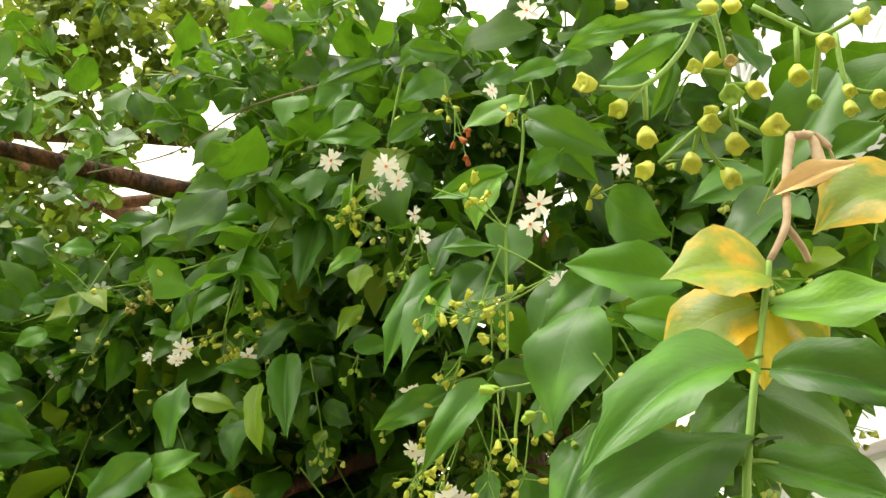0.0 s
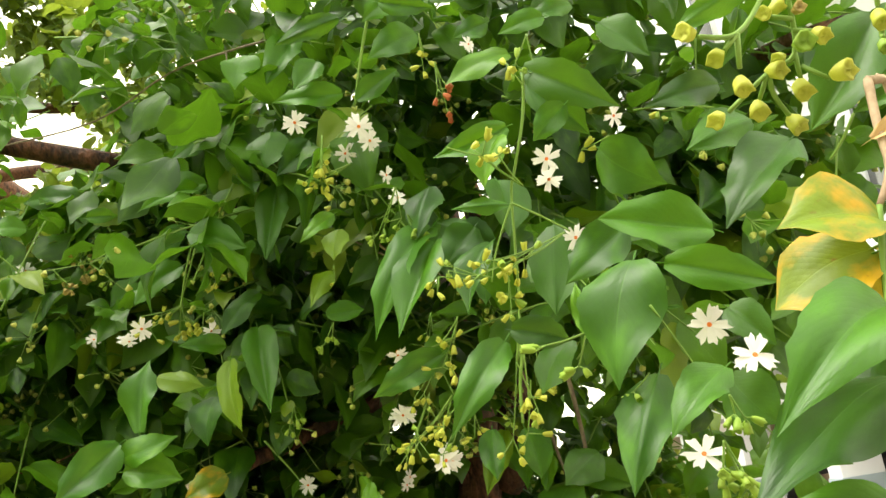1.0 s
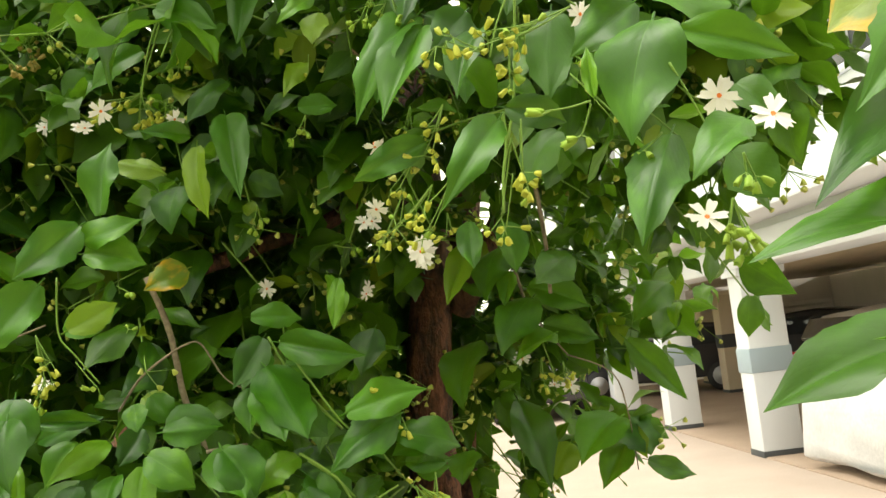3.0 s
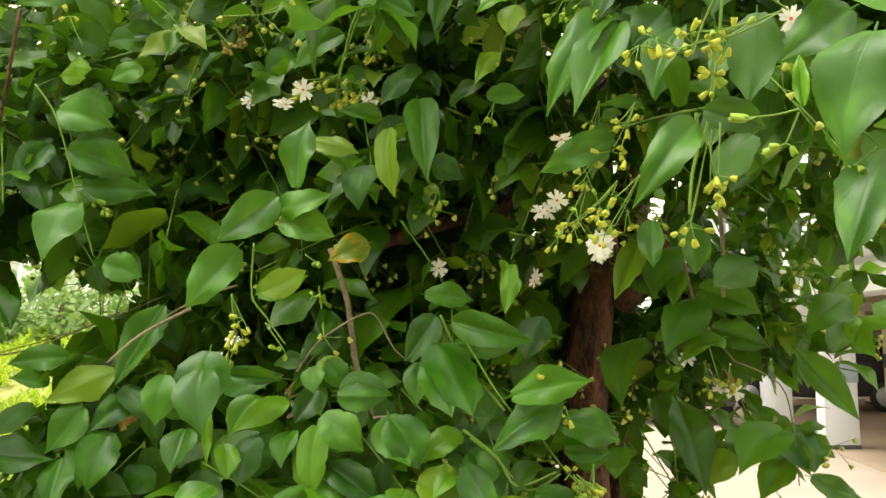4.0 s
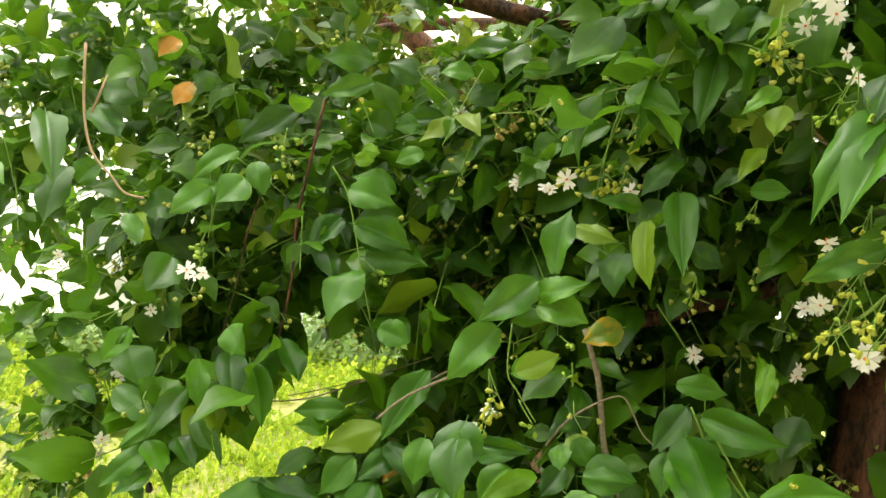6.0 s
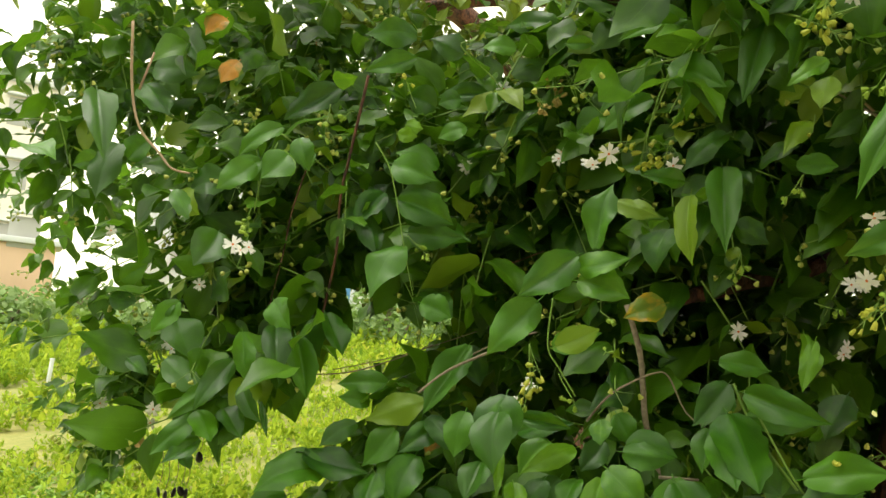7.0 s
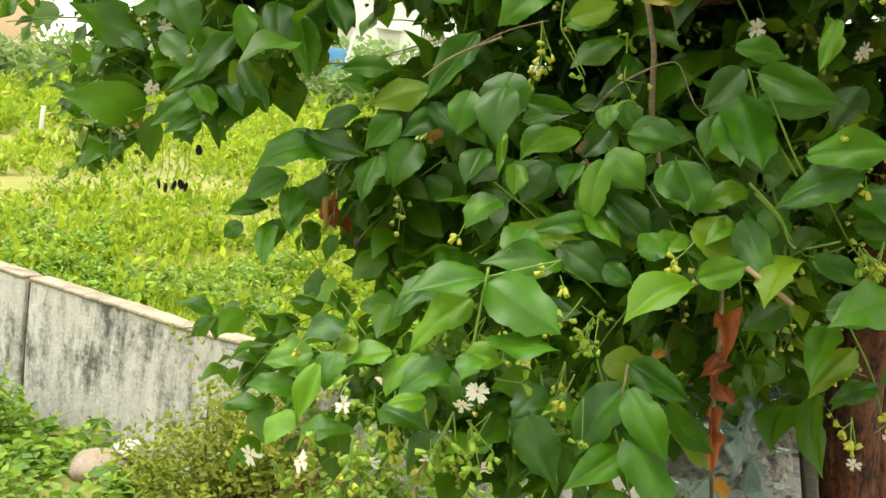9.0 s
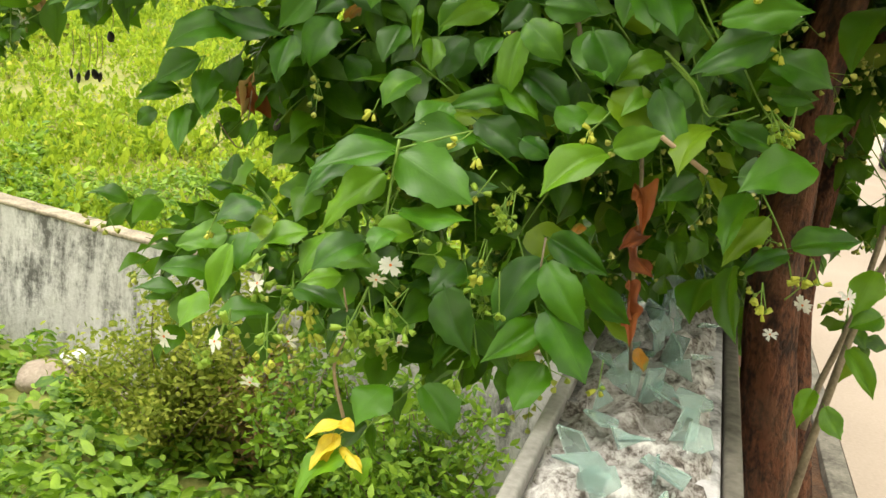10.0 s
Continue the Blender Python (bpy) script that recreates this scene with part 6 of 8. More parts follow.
leaf(0.165, 0.806, 2.088, 0.117, 0.805, 2.072, 0.020, -45, "g")
leaf(0.171, 0.765, 2.044, 0.205, 0.751, 2.000, 0.034, 26, "d")
leaf(0.067, 0.881, 1.882, 0.028, 0.853, 1.809, 0.035, 21, "d")
leaf(0.116, 0.849, 1.776, 0.084, 0.859, 1.731, 0.040, 15, "d")
leaf(0.163, 0.973, 1.677, 0.123, 0.977, 1.650, 0.041, 2, "d")
leaf(0.080, 0.927, 1.708, 0.088, 0.928, 1.659, 0.031, 1, "g")
leaf(0.049, 0.932, 1.712, 0.042, 0.911, 1.665, 0.024, 13, "g")
leaf(0.027, 0.965, 1.930, -0.050, 0.937, 1.811, 0.043, 4, "g")
leaf(0.236, 1.329, 1.668, 0.316, 1.306, 1.631, 0.044, 34, "g")
leaf(0.223, 1.281, 1.649, 0.162, 1.254, 1.575, 0.055, 11, "g")
leaf(0.254, 1.333, 1.613, 0.327, 1.310, 1.584, 0.040, 40, "g")
leaf(0.251, 1.285, 1.599, 0.182, 1.258, 1.567, 0.039, 12, "f")
leaf(0.474, 1.364, 1.656, 0.402, 1.352, 1.602, 0.053, 5, "g")
leaf(0.485, 1.366, 1.625, 0.465, 1.343, 1.585, 0.022, 32, "f")
leaf(0.399, 1.377, 1.577, 0.469, 1.344, 1.479, 0.040, 27, "g")
leaf(0.356, 1.340, 1.468, 0.273, 1.303, 1.413, 0.067, 12, "g")
leaf(0.286, 1.369, 1.438, 0.253, 1.356, 1.391, 0.045, 5, "g")
leaf(0.386, 1.369, 1.462, 0.391, 1.327, 1.410, 0.066, 7, "g")
leaf(0.368, 1.364, 1.425, 0.317, 1.342, 1.370, 0.050, 23, "g")
leaf(0.393, 1.344, 1.402, 0.456, 1.322, 1.374, 0.034, 18, "g")
leaf(0.224, 1.397, 1.505, 0.239, 1.337, 1.379, 0.055, 4, "d")
leaf(0.139, 1.279, 1.729, 0.097, 1.257, 1.649, 0.036, 1, "g")
leaf(0.192, 1.296, 1.723, 0.153, 1.264, 1.649, 0.052, 32, "g")
leaf(0.196, 1.279, 1.689, 0.181, 1.275, 1.642, 0.027, 38, "f")
leaf(-0.070, 1.062, 1.540, 0.014, 1.042, 1.556, 0.038, 17, "g")
leaf(-0.020, 1.059, 1.530, -0.093, 1.058, 1.481, 0.047, 8, "g")
leaf(-0.012, 1.111, 1.509, 0.058, 1.103, 1.485, 0.043, 8, "g")
leaf(-0.004, 1.114, 1.476, 0.048, 1.108, 1.473, 0.026, 30, "g")
leaf(-0.129, 1.108, 1.621, -0.040, 1.084, 1.597, 0.036, 34, "g")
leaf(-0.060, 1.097, 1.684, -0.072, 1.086, 1.627, 0.018, 4, "f")
leaf(-0.097, 1.120, 1.476, -0.108, 1.106, 1.419, 0.045, 32, "g")
leaf(-0.259, 1.176, 1.542, -0.196, 1.174, 1.536, 0.042, 1, "g")
leaf(-0.278, 1.180, 1.512, -0.231, 1.161, 1.471, 0.050, -6, "f")
leaf(-0.284, 1.182, 1.492, -0.293, 1.156, 1.421, 0.041, 21, "f")
leaf(-0.198, 1.124, 1.513, -0.168, 1.110, 1.458, 0.049, 3, "g")
leaf(-0.401, 1.130, 1.591, -0.410, 1.113, 1.514, 0.055, -5, "g")
leaf(-0.491, 1.282, 1.648, -0.533, 1.228, 1.550, 0.042, -0, "g")
leaf(-0.565, 1.346, 1.563, -0.637, 1.325, 1.522, 0.040, -24, "g")
leaf(-0.561, 1.252, 1.494, -0.568, 1.212, 1.429, 0.049, -15, "g")
leaf(-0.531, 1.245, 1.545, -0.473, 1.231, 1.502, 0.034, 2, "d")
leaf(-0.402, 1.236, 1.541, -0.327, 1.216, 1.560, 0.033, 12, "g")
leaf(-0.355, 1.213, 1.534, -0.391, 1.195, 1.486, 0.036, -2, "f")
leaf(-0.341, 1.217, 1.490, -0.378, 1.206, 1.432, 0.039, -18, "d")
leaf(-0.274, 1.185, 1.459, -0.218, 1.179, 1.423, 0.036, 5, "d")
leaf(-0.285, 1.244, 1.577, -0.253, 1.229, 1.539, 0.033, 9, "g")
leaf(-0.369, 1.116, 1.707, -0.421, 1.092, 1.638, 0.044, -23, "g")
leaf(-0.348, 1.120, 1.654, -0.291, 1.129, 1.676, 0.031, 29, "g")
leaf(-0.322, 1.110, 1.734, -0.260, 1.103, 1.717, 0.039, 21, "f")
leaf(-0.322, 1.109, 1.748, -0.259, 1.081, 1.762, 0.032, 35, "f")
leaf(-0.325, 1.108, 1.764, -0.386, 1.075, 1.709, 0.043, -26, "g")
leaf(-0.303, 1.105, 1.773, -0.289, 1.124, 1.856, 0.038, -23, "g")
leaf(-0.287, 1.148, 1.838, -0.233, 1.138, 1.819, 0.028, 17, "g")
leaf(-0.223, 1.146, 1.807, -0.234, 1.128, 1.750, 0.044, 18, "g")
leaf(-0.199, 1.091, 1.838, -0.192, 1.078, 1.756, 0.033, 34, "g")
leaf(-0.166, 1.086, 1.869, -0.159, 1.040, 1.767, 0.037, -5, "d")
leaf(-0.162, 1.131, 1.922, -0.209, 1.128, 1.874, 0.033, -8, "g")
leaf(-0.623, 1.373, 1.841, -0.514, 1.336, 1.802, 0.048, 30, "g")
leaf(-0.594, 1.379, 1.764, -0.507, 1.374, 1.774, 0.045, 16, "g")
leaf(-0.693, 1.419, 1.939, -0.601, 1.402, 1.902, 0.038, 26, "g")
leaf(-0.685, 1.411, 2.005, -0.622, 1.395, 1.993, 0.026, 23, "f")
leaf(-0.510, 1.346, 2.035, -0.591, 1.348, 2.028, 0.031, -34, "g")
leaf(-0.585, 1.357, 1.979, -0.537, 1.340, 1.961, 0.024, 31, "g")
leaf(-0.590, 1.333, 1.717, -0.524, 1.310, 1.686, 0.050, -4, "g")
leaf(-0.224, 1.215, 1.722, -0.274, 1.205, 1.699, 0.037, -29, "s")
leaf(-0.525, 1.298, 1.512, -0.539, 1.290, 1.492, 0.016, 2, "o")
leaf(-0.166, 1.076, 1.969, -0.169, 1.069, 1.931, 0.028, 32, "g")
leaf(-0.229, 1.059, 1.981, -0.167, 1.046, 1.952, 0.039, 27, "g")
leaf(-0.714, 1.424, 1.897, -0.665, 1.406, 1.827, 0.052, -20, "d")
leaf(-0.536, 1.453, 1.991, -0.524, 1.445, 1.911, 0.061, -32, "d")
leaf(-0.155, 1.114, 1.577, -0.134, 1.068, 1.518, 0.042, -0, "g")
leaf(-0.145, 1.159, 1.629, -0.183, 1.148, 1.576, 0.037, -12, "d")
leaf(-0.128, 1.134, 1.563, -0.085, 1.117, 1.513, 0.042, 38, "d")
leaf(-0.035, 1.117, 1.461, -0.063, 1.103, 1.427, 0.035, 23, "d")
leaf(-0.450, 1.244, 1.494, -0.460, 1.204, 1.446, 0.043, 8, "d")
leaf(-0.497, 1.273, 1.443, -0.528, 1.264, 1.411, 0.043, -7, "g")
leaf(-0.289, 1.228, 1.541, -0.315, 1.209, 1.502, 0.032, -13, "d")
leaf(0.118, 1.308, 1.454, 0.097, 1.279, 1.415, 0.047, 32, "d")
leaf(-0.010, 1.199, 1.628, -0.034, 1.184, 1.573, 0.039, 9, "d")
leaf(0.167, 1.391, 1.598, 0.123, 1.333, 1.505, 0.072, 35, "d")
leaf(0.012, 1.070, 1.904, -0.007, 1.048, 1.865, 0.023, 2, "g")
leaf(0.067, 1.011, 1.942, 0.105, 0.999, 1.901, 0.039, 39, "d")
leaf(0.097, 1.013, 1.900, 0.079, 1.001, 1.847, 0.031, 16, "g")
leaf(-0.794, 1.175, 1.879, -0.814, 1.165, 1.853, 0.041, -41, "g")
leaf(-0.743, 1.182, 1.887, -0.774, 1.161, 1.864, 0.045, -27, "f")
leaf(-0.726, 1.182, 1.911, -0.719, 1.172, 1.868, 0.031, -29, "g")
leaf(-0.770, 1.192, 1.936, -0.830, 1.179, 1.885, 0.034, -30, "g")
leaf(-0.790, 1.175, 1.882, -0.841, 1.148, 1.835, 0.037, -39, "g")
leaf(-0.610, 1.279, 2.101, -0.686, 1.262, 2.099, 0.042, -39, "g")
leaf(-0.610, 1.283, 2.069, -0.678, 1.255, 2.039, 0.033, -32, "g")
leaf(-0.713, 1.222, 2.016, -0.676, 1.226, 2.022, 0.031, 96, "f")
leaf(-0.539, 1.293, 2.078, -0.591, 1.288, 2.101, 0.041, -28, "d")
leaf(-0.442, 1.210, 2.056, -0.488, 1.206, 2.056, 0.028, -34, "g")
leaf(-0.540, 1.302, 2.012, -0.572, 1.295, 2.001, 0.033, -39, "g")
leaf(-0.591, 1.345, 2.011, -0.641, 1.343, 2.028, 0.046, -47, "d")
leaf(-0.517, 1.262, 1.958, -0.555, 1.254, 1.939, 0.028, -36, "g")
leaf(-0.604, 1.248, 1.956, -0.577, 1.249, 1.951, 0.022, 41, "f")
leaf(-0.616, 1.255, 1.884, -0.557, 1.253, 1.872, 0.032, 22, "g")
leaf(-0.606, 1.261, 1.850, -0.533, 1.271, 1.826, 0.061, 11, "g")
leaf(-0.592, 1.269, 1.803, -0.511, 1.282, 1.801, 0.043, 43, "g")
leaf(-0.648, 1.303, 1.865, -0.678, 1.262, 1.806, 0.040, -21, "g")
leaf(-0.568, 1.311, 1.907, -0.637, 1.305, 1.928, 0.041, -14, "g")
leaf(-0.740, 1.317, 2.035, -0.817, 1.282, 1.970, 0.042, -26, "d")
leaf(-0.893, 1.261, 1.876, -0.946, 1.251, 1.847, 0.051, -31, "d")
leaf(-0.877, 1.117, 1.821, -0.840, 1.115, 1.791, 0.039, 49, "g")
leaf(-1.078, 1.308, 2.063, -0.995, 1.317, 2.054, 0.055, 26, "d")
leaf(-1.088, 1.395, 2.164, -1.002, 1.349, 2.070, 0.043, 2, "d")
leaf(-0.905, 1.228, 2.114, -0.925, 1.209, 2.080, 0.034, -33, "o")
leaf(-0.881, 1.240, 2.050, -0.899, 1.225, 2.010, 0.033, -27, "o")
leaf(-1.094, 1.309, 2.035, -1.026, 1.291, 1.977, 0.055, -14, "g")
leaf(-1.049, 1.233, 1.890, -1.017, 1.244, 1.928, 0.042, 33, "g")
leaf(-0.533, 1.509, 2.004, -0.498, 1.471, 1.901, 0.066, -21, "d")
leaf(-0.224, 1.192, 2.081, -0.300, 1.158, 2.045, 0.028, -29, "g")
leaf(-0.382, 1.268, 2.084, -0.342, 1.272, 2.084, 0.020, 51, "g")
leaf(-0.078, 1.084, 1.925, -0.106, 1.054, 1.877, 0.021, -13, "g")
leaf(-0.088, 1.088, 1.876, -0.044, 1.090, 1.877, 0.024, 45, "g")
leaf(-0.207, 1.151, 1.867, -0.259, 1.129, 1.868, 0.024, -38, "g")
leaf(0.041, 0.983, 1.937, 0.084, 0.966, 1.904, 0.030, 53, "d")
leaf(-0.923, 0.860, 1.820, -0.859, 0.850, 1.805, 0.036, -19, "g")
leaf(-1.038, 1.125, 1.968, -0.964, 1.065, 1.849, 0.044, -27, "d")
leaf(-1.055, 1.177, 1.876, -1.091, 1.158, 1.862, 0.031, -56, "g")
leaf(-1.033, 1.182, 1.903, -1.037, 1.152, 1.813, 0.052, -12, "d")
leaf(-0.859, 1.078, 1.818, -0.829, 1.071, 1.778, 0.026, -13, "g")
leaf(-0.740, 1.158, 1.887, -0.766, 1.135, 1.848, 0.046, -27, "g")
leaf(-0.783, 1.148, 1.872, -0.817, 1.111, 1.827, 0.037, -29, "g")
leaf(-0.727, 1.161, 1.912, -0.707, 1.163, 1.866, 0.032, -2, "g")
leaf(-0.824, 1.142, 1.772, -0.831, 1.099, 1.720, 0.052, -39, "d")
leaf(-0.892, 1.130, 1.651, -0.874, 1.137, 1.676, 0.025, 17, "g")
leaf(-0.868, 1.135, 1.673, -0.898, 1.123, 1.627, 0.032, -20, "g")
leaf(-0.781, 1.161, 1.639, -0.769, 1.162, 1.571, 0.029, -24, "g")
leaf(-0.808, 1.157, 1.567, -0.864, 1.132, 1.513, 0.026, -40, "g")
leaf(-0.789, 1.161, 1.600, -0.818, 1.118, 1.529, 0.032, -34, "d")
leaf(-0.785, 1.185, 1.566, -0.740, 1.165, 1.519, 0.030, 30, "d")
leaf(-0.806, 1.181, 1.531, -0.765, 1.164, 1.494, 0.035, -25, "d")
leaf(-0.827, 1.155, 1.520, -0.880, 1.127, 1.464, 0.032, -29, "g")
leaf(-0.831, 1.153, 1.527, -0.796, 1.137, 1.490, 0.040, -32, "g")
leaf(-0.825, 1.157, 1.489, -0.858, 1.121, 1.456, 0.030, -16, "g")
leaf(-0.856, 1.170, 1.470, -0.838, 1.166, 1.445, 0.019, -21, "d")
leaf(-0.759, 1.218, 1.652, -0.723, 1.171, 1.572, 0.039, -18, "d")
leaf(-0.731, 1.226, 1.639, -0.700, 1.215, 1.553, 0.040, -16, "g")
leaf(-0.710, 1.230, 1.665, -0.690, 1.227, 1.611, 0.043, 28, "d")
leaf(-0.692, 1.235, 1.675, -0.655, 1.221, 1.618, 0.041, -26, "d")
leaf(-0.743, 1.169, 1.685, -0.706, 1.152, 1.648, 0.040, 26, "g")
leaf(-0.757, 1.193, 1.546, -0.728, 1.163, 1.500, 0.010, -18, "d")
leaf(-1.014, 1.254, 1.627, -1.079, 1.220, 1.594, 0.031, -46, "g")
leaf(-0.989, 1.211, 1.585, -0.949, 1.205, 1.563, 0.024, -9, "g")
leaf(-0.994, 1.267, 1.487, -0.975, 1.250, 1.452, 0.020, -30, "t")
leaf(-0.926, 1.225, 1.649, -0.882, 1.210, 1.594, 0.057, -27, "d")
leaf(-0.909, 1.181, 1.590, -0.840, 1.172, 1.549, 0.040, 5, "d")
leaf(-1.010, 1.199, 1.699, -0.976, 1.214, 1.728, 0.030, 61, "g")
leaf(-1.055, 1.240, 1.675, -1.012, 1.249, 1.670, 0.031, 34, "g")
leaf(-0.616, 1.243, 1.897, -0.546, 1.250, 1.875, 0.046, 23, "g")
leaf(-0.605, 1.249, 1.846, -0.524, 1.268, 1.816, 0.049, 29, "g")
leaf(-0.596, 1.255, 1.780, -0.616, 1.204, 1.699, 0.051, -0, "g")
leaf(-0.554, 1.240, 1.701, -0.510, 1.246, 1.683, 0.039, 27, "g")
leaf(-0.612, 1.242, 1.941, -0.584, 1.249, 1.940, 0.022, 49, "f")
leaf(-0.667, 1.285, 1.831, -0.632, 1.256, 1.762, 0.040, -23, "d")
leaf(-0.698, 1.278, 1.811, -0.669, 1.290, 1.832, 0.033, 28, "g")
leaf(-0.599, 1.265, 1.584, -0.672, 1.253, 1.577, 0.034, -26, "g")
leaf(-0.622, 1.260, 1.554, -0.663, 1.237, 1.560, 0.025, -30, "g")
leaf(-0.638, 1.258, 1.525, -0.680, 1.230, 1.490, 0.034, -11, "d")
leaf(-0.540, 1.251, 1.566, -0.618, 1.235, 1.532, 0.043, -17, "g")
leaf(-0.575, 1.244, 1.524, -0.613, 1.227, 1.471, 0.044, -18, "g")
leaf(-0.687, 1.195, 1.484, -0.598, 1.223, 1.463, 0.051, -4, "d")
leaf(-0.657, 1.204, 1.467, -0.743, 1.168, 1.426, 0.065, -2, "g")
leaf(-0.713, 1.212, 1.421, -0.765, 1.188, 1.379, 0.052, -3, "g")
leaf(-0.736, 1.208, 1.373, -0.786, 1.186, 1.368, 0.027, -5, "g")
leaf(-0.724, 1.212, 1.358, -0.713, 1.185, 1.318, 0.036, 6, "g")
leaf(-0.697, 1.217, 1.407, -0.687, 1.172, 1.355, 0.039, -9, "g")
leaf(-0.590, 1.222, 1.466, -0.591, 1.183, 1.403, 0.038, 8, "g")
leaf(-0.540, 1.234, 1.494, -0.557, 1.206, 1.427, 0.048, -17, "g")
leaf(-0.519, 1.258, 1.533, -0.561, 1.223, 1.496, 0.035, -30, "g")
leaf(-0.688, 1.250, 1.420, -0.664, 1.224, 1.380, 0.057, 20, "d")
leaf(-0.782, 1.229, 1.340, -0.807, 1.223, 1.317, 0.027, -23, "g")
leaf(-0.674, 1.306, 1.400, -0.669, 1.256, 1.343, 0.016, -2, "t")
leaf(-0.685, 1.304, 1.386, -0.662, 1.290, 1.346, 0.031, 12, "b")
leaf(-0.656, 1.313, 1.376, -0.677, 1.293, 1.356, 0.032, -1, "b")
leaf(-0.529, 1.288, 1.515, -0.540, 1.277, 1.489, 0.013, -16, "o")
leaf(-0.396, 1.186, 1.562, -0.327, 1.191, 1.555, 0.022, 29, "g")
leaf(-0.321, 1.188, 1.532, -0.382, 1.150, 1.497, 0.027, -29, "f")
leaf(-0.292, 1.193, 1.570, -0.289, 1.174, 1.540, 0.027, 18, "f")
leaf(-0.275, 1.218, 1.578, -0.254, 1.220, 1.541, 0.031, 14, "g")
leaf(-0.260, 1.152, 1.538, -0.201, 1.157, 1.534, 0.032, 22, "g")
leaf(-0.277, 1.149, 1.516, -0.229, 1.134, 1.477, 0.043, 10, "f")
leaf(-0.283, 1.158, 1.504, -0.287, 1.135, 1.424, 0.037, 7, "f")
leaf(-0.315, 1.191, 1.494, -0.324, 1.153, 1.456, 0.032, 11, "g")
leaf(-0.355, 1.181, 1.490, -0.375, 1.163, 1.435, 0.044, 12, "d")
leaf(-0.145, 1.128, 1.596, -0.111, 1.069, 1.518, 0.063, -12, "g")
leaf(-0.163, 1.176, 1.574, -0.169, 1.155, 1.522, 0.036, 20, "g")
leaf(-0.200, 1.138, 1.516, -0.178, 1.099, 1.463, 0.050, 8, "g")
leaf(-0.118, 1.141, 1.494, -0.165, 1.129, 1.461, 0.033, -6, "f")
leaf(-0.112, 1.123, 1.475, -0.074, 1.121, 1.424, 0.049, -5, "g")
leaf(-0.052, 1.104, 1.540, 0.018, 1.118, 1.553, 0.036, 25, "g")
leaf(-0.008, 1.117, 1.535, -0.078, 1.093, 1.481, 0.042, 1, "g")
leaf(-0.156, 1.174, 1.655, -0.096, 1.179, 1.647, 0.028, 24, "g")
leaf(-0.123, 1.134, 1.595, -0.039, 1.161, 1.597, 0.032, 32, "g")
leaf(-0.066, 1.144, 1.693, -0.065, 1.116, 1.632, 0.023, -25, "f")
leaf(-0.337, 1.073, 1.654, -0.291, 1.096, 1.679, 0.030, 37, "g")
leaf(-0.405, 1.111, 1.571, -0.399, 1.081, 1.501, 0.049, 5, "d")
leaf(-0.455, 1.149, 1.565, -0.462, 1.137, 1.509, 0.038, -10, "g")
leaf(-0.261, 1.167, 1.449, -0.212, 1.164, 1.417, 0.043, 48, "d")
leaf(-0.291, 1.160, 1.419, -0.236, 1.172, 1.385, 0.037, 39, "g")
leaf(-0.386, 1.156, 1.407, -0.291, 1.166, 1.405, 0.044, -2, "g")
leaf(-0.405, 1.170, 1.437, -0.437, 1.141, 1.395, 0.047, 9, "f")
leaf(-0.392, 1.171, 1.483, -0.384, 1.146, 1.446, 0.028, -18, "f")
leaf(-0.411, 1.164, 1.520, -0.404, 1.134, 1.465, 0.014, -14, "f")
leaf(-0.182, 1.127, 1.434, -0.198, 1.101, 1.411, 0.037, 7, "f")
leaf(-0.170, 1.109, 1.445, -0.115, 1.120, 1.420, 0.050, 7, "g")
leaf(-0.141, 1.232, 1.616, -0.172, 1.184, 1.572, 0.039, 17, "d")
leaf(-0.066, 1.205, 1.536, -0.093, 1.156, 1.492, 0.038, 11, "d")
leaf(-0.156, 1.059, 1.395, -0.105, 1.064, 1.419, 0.034, 26, "f")
leaf(-0.163, 1.087, 1.385, -0.226, 1.045, 1.332, 0.052, 11, "f")
leaf(-0.257, 1.080, 1.353, -0.336, 1.088, 1.392, 0.006, -1, "g")
leaf(-0.359, 0.935, 1.372, -0.277, 0.916, 1.337, 0.057, 19, "g")
leaf(-0.366, 0.954, 1.371, -0.443, 0.909, 1.346, 0.053, -3, "g")
leaf(-0.345, 0.907, 1.322, -0.274, 0.911, 1.323, 0.046, -7, "g")
leaf(-0.350, 0.902, 1.302, -0.361, 0.879, 1.282, 0.031, -5, "g")
leaf(-0.366, 0.908, 1.300, -0.329, 0.912, 1.298, 0.030, 19, "f")
leaf(-0.300, 1.024, 1.387, -0.383, 0.996, 1.379, 0.040, -0, "g")
leaf(-0.347, 1.072, 1.417, -0.364, 1.031, 1.386, 0.042, 10, "g")
leaf(-0.381, 0.966, 1.347, -0.433, 0.944, 1.281, 0.043, -17, "f")
leaf(-0.426, 0.990, 1.360, -0.458, 0.950, 1.311, 0.035, -9, "g")
leaf(-0.208, 1.071, 1.256, -0.154, 1.038, 1.194, 0.043, 11, "g")
leaf(-0.213, 1.091, 1.254, -0.253, 1.046, 1.173, 0.057, 11, "g")
leaf(-0.212, 1.126, 1.273, -0.136, 1.111, 1.243, 0.038, 7, "g")
leaf(-0.163, 1.100, 1.241, -0.104, 1.083, 1.198, 0.038, 46, "g")
leaf(-0.199, 1.043, 1.209, -0.143, 1.014, 1.143, 0.060, -22, "g")
leaf(-0.206, 1.059, 1.189, -0.259, 0.998, 1.151, 0.038, -7, "g")
leaf(-0.194, 1.033, 1.151, -0.214, 0.982, 1.110, 0.044, 10, "g")
leaf(-0.298, 0.944, 1.241, -0.259, 0.918, 1.186, 0.043, 12, "d")
leaf(-0.305, 0.922, 1.143, -0.268, 0.915, 1.100, 0.041, -20, "d")
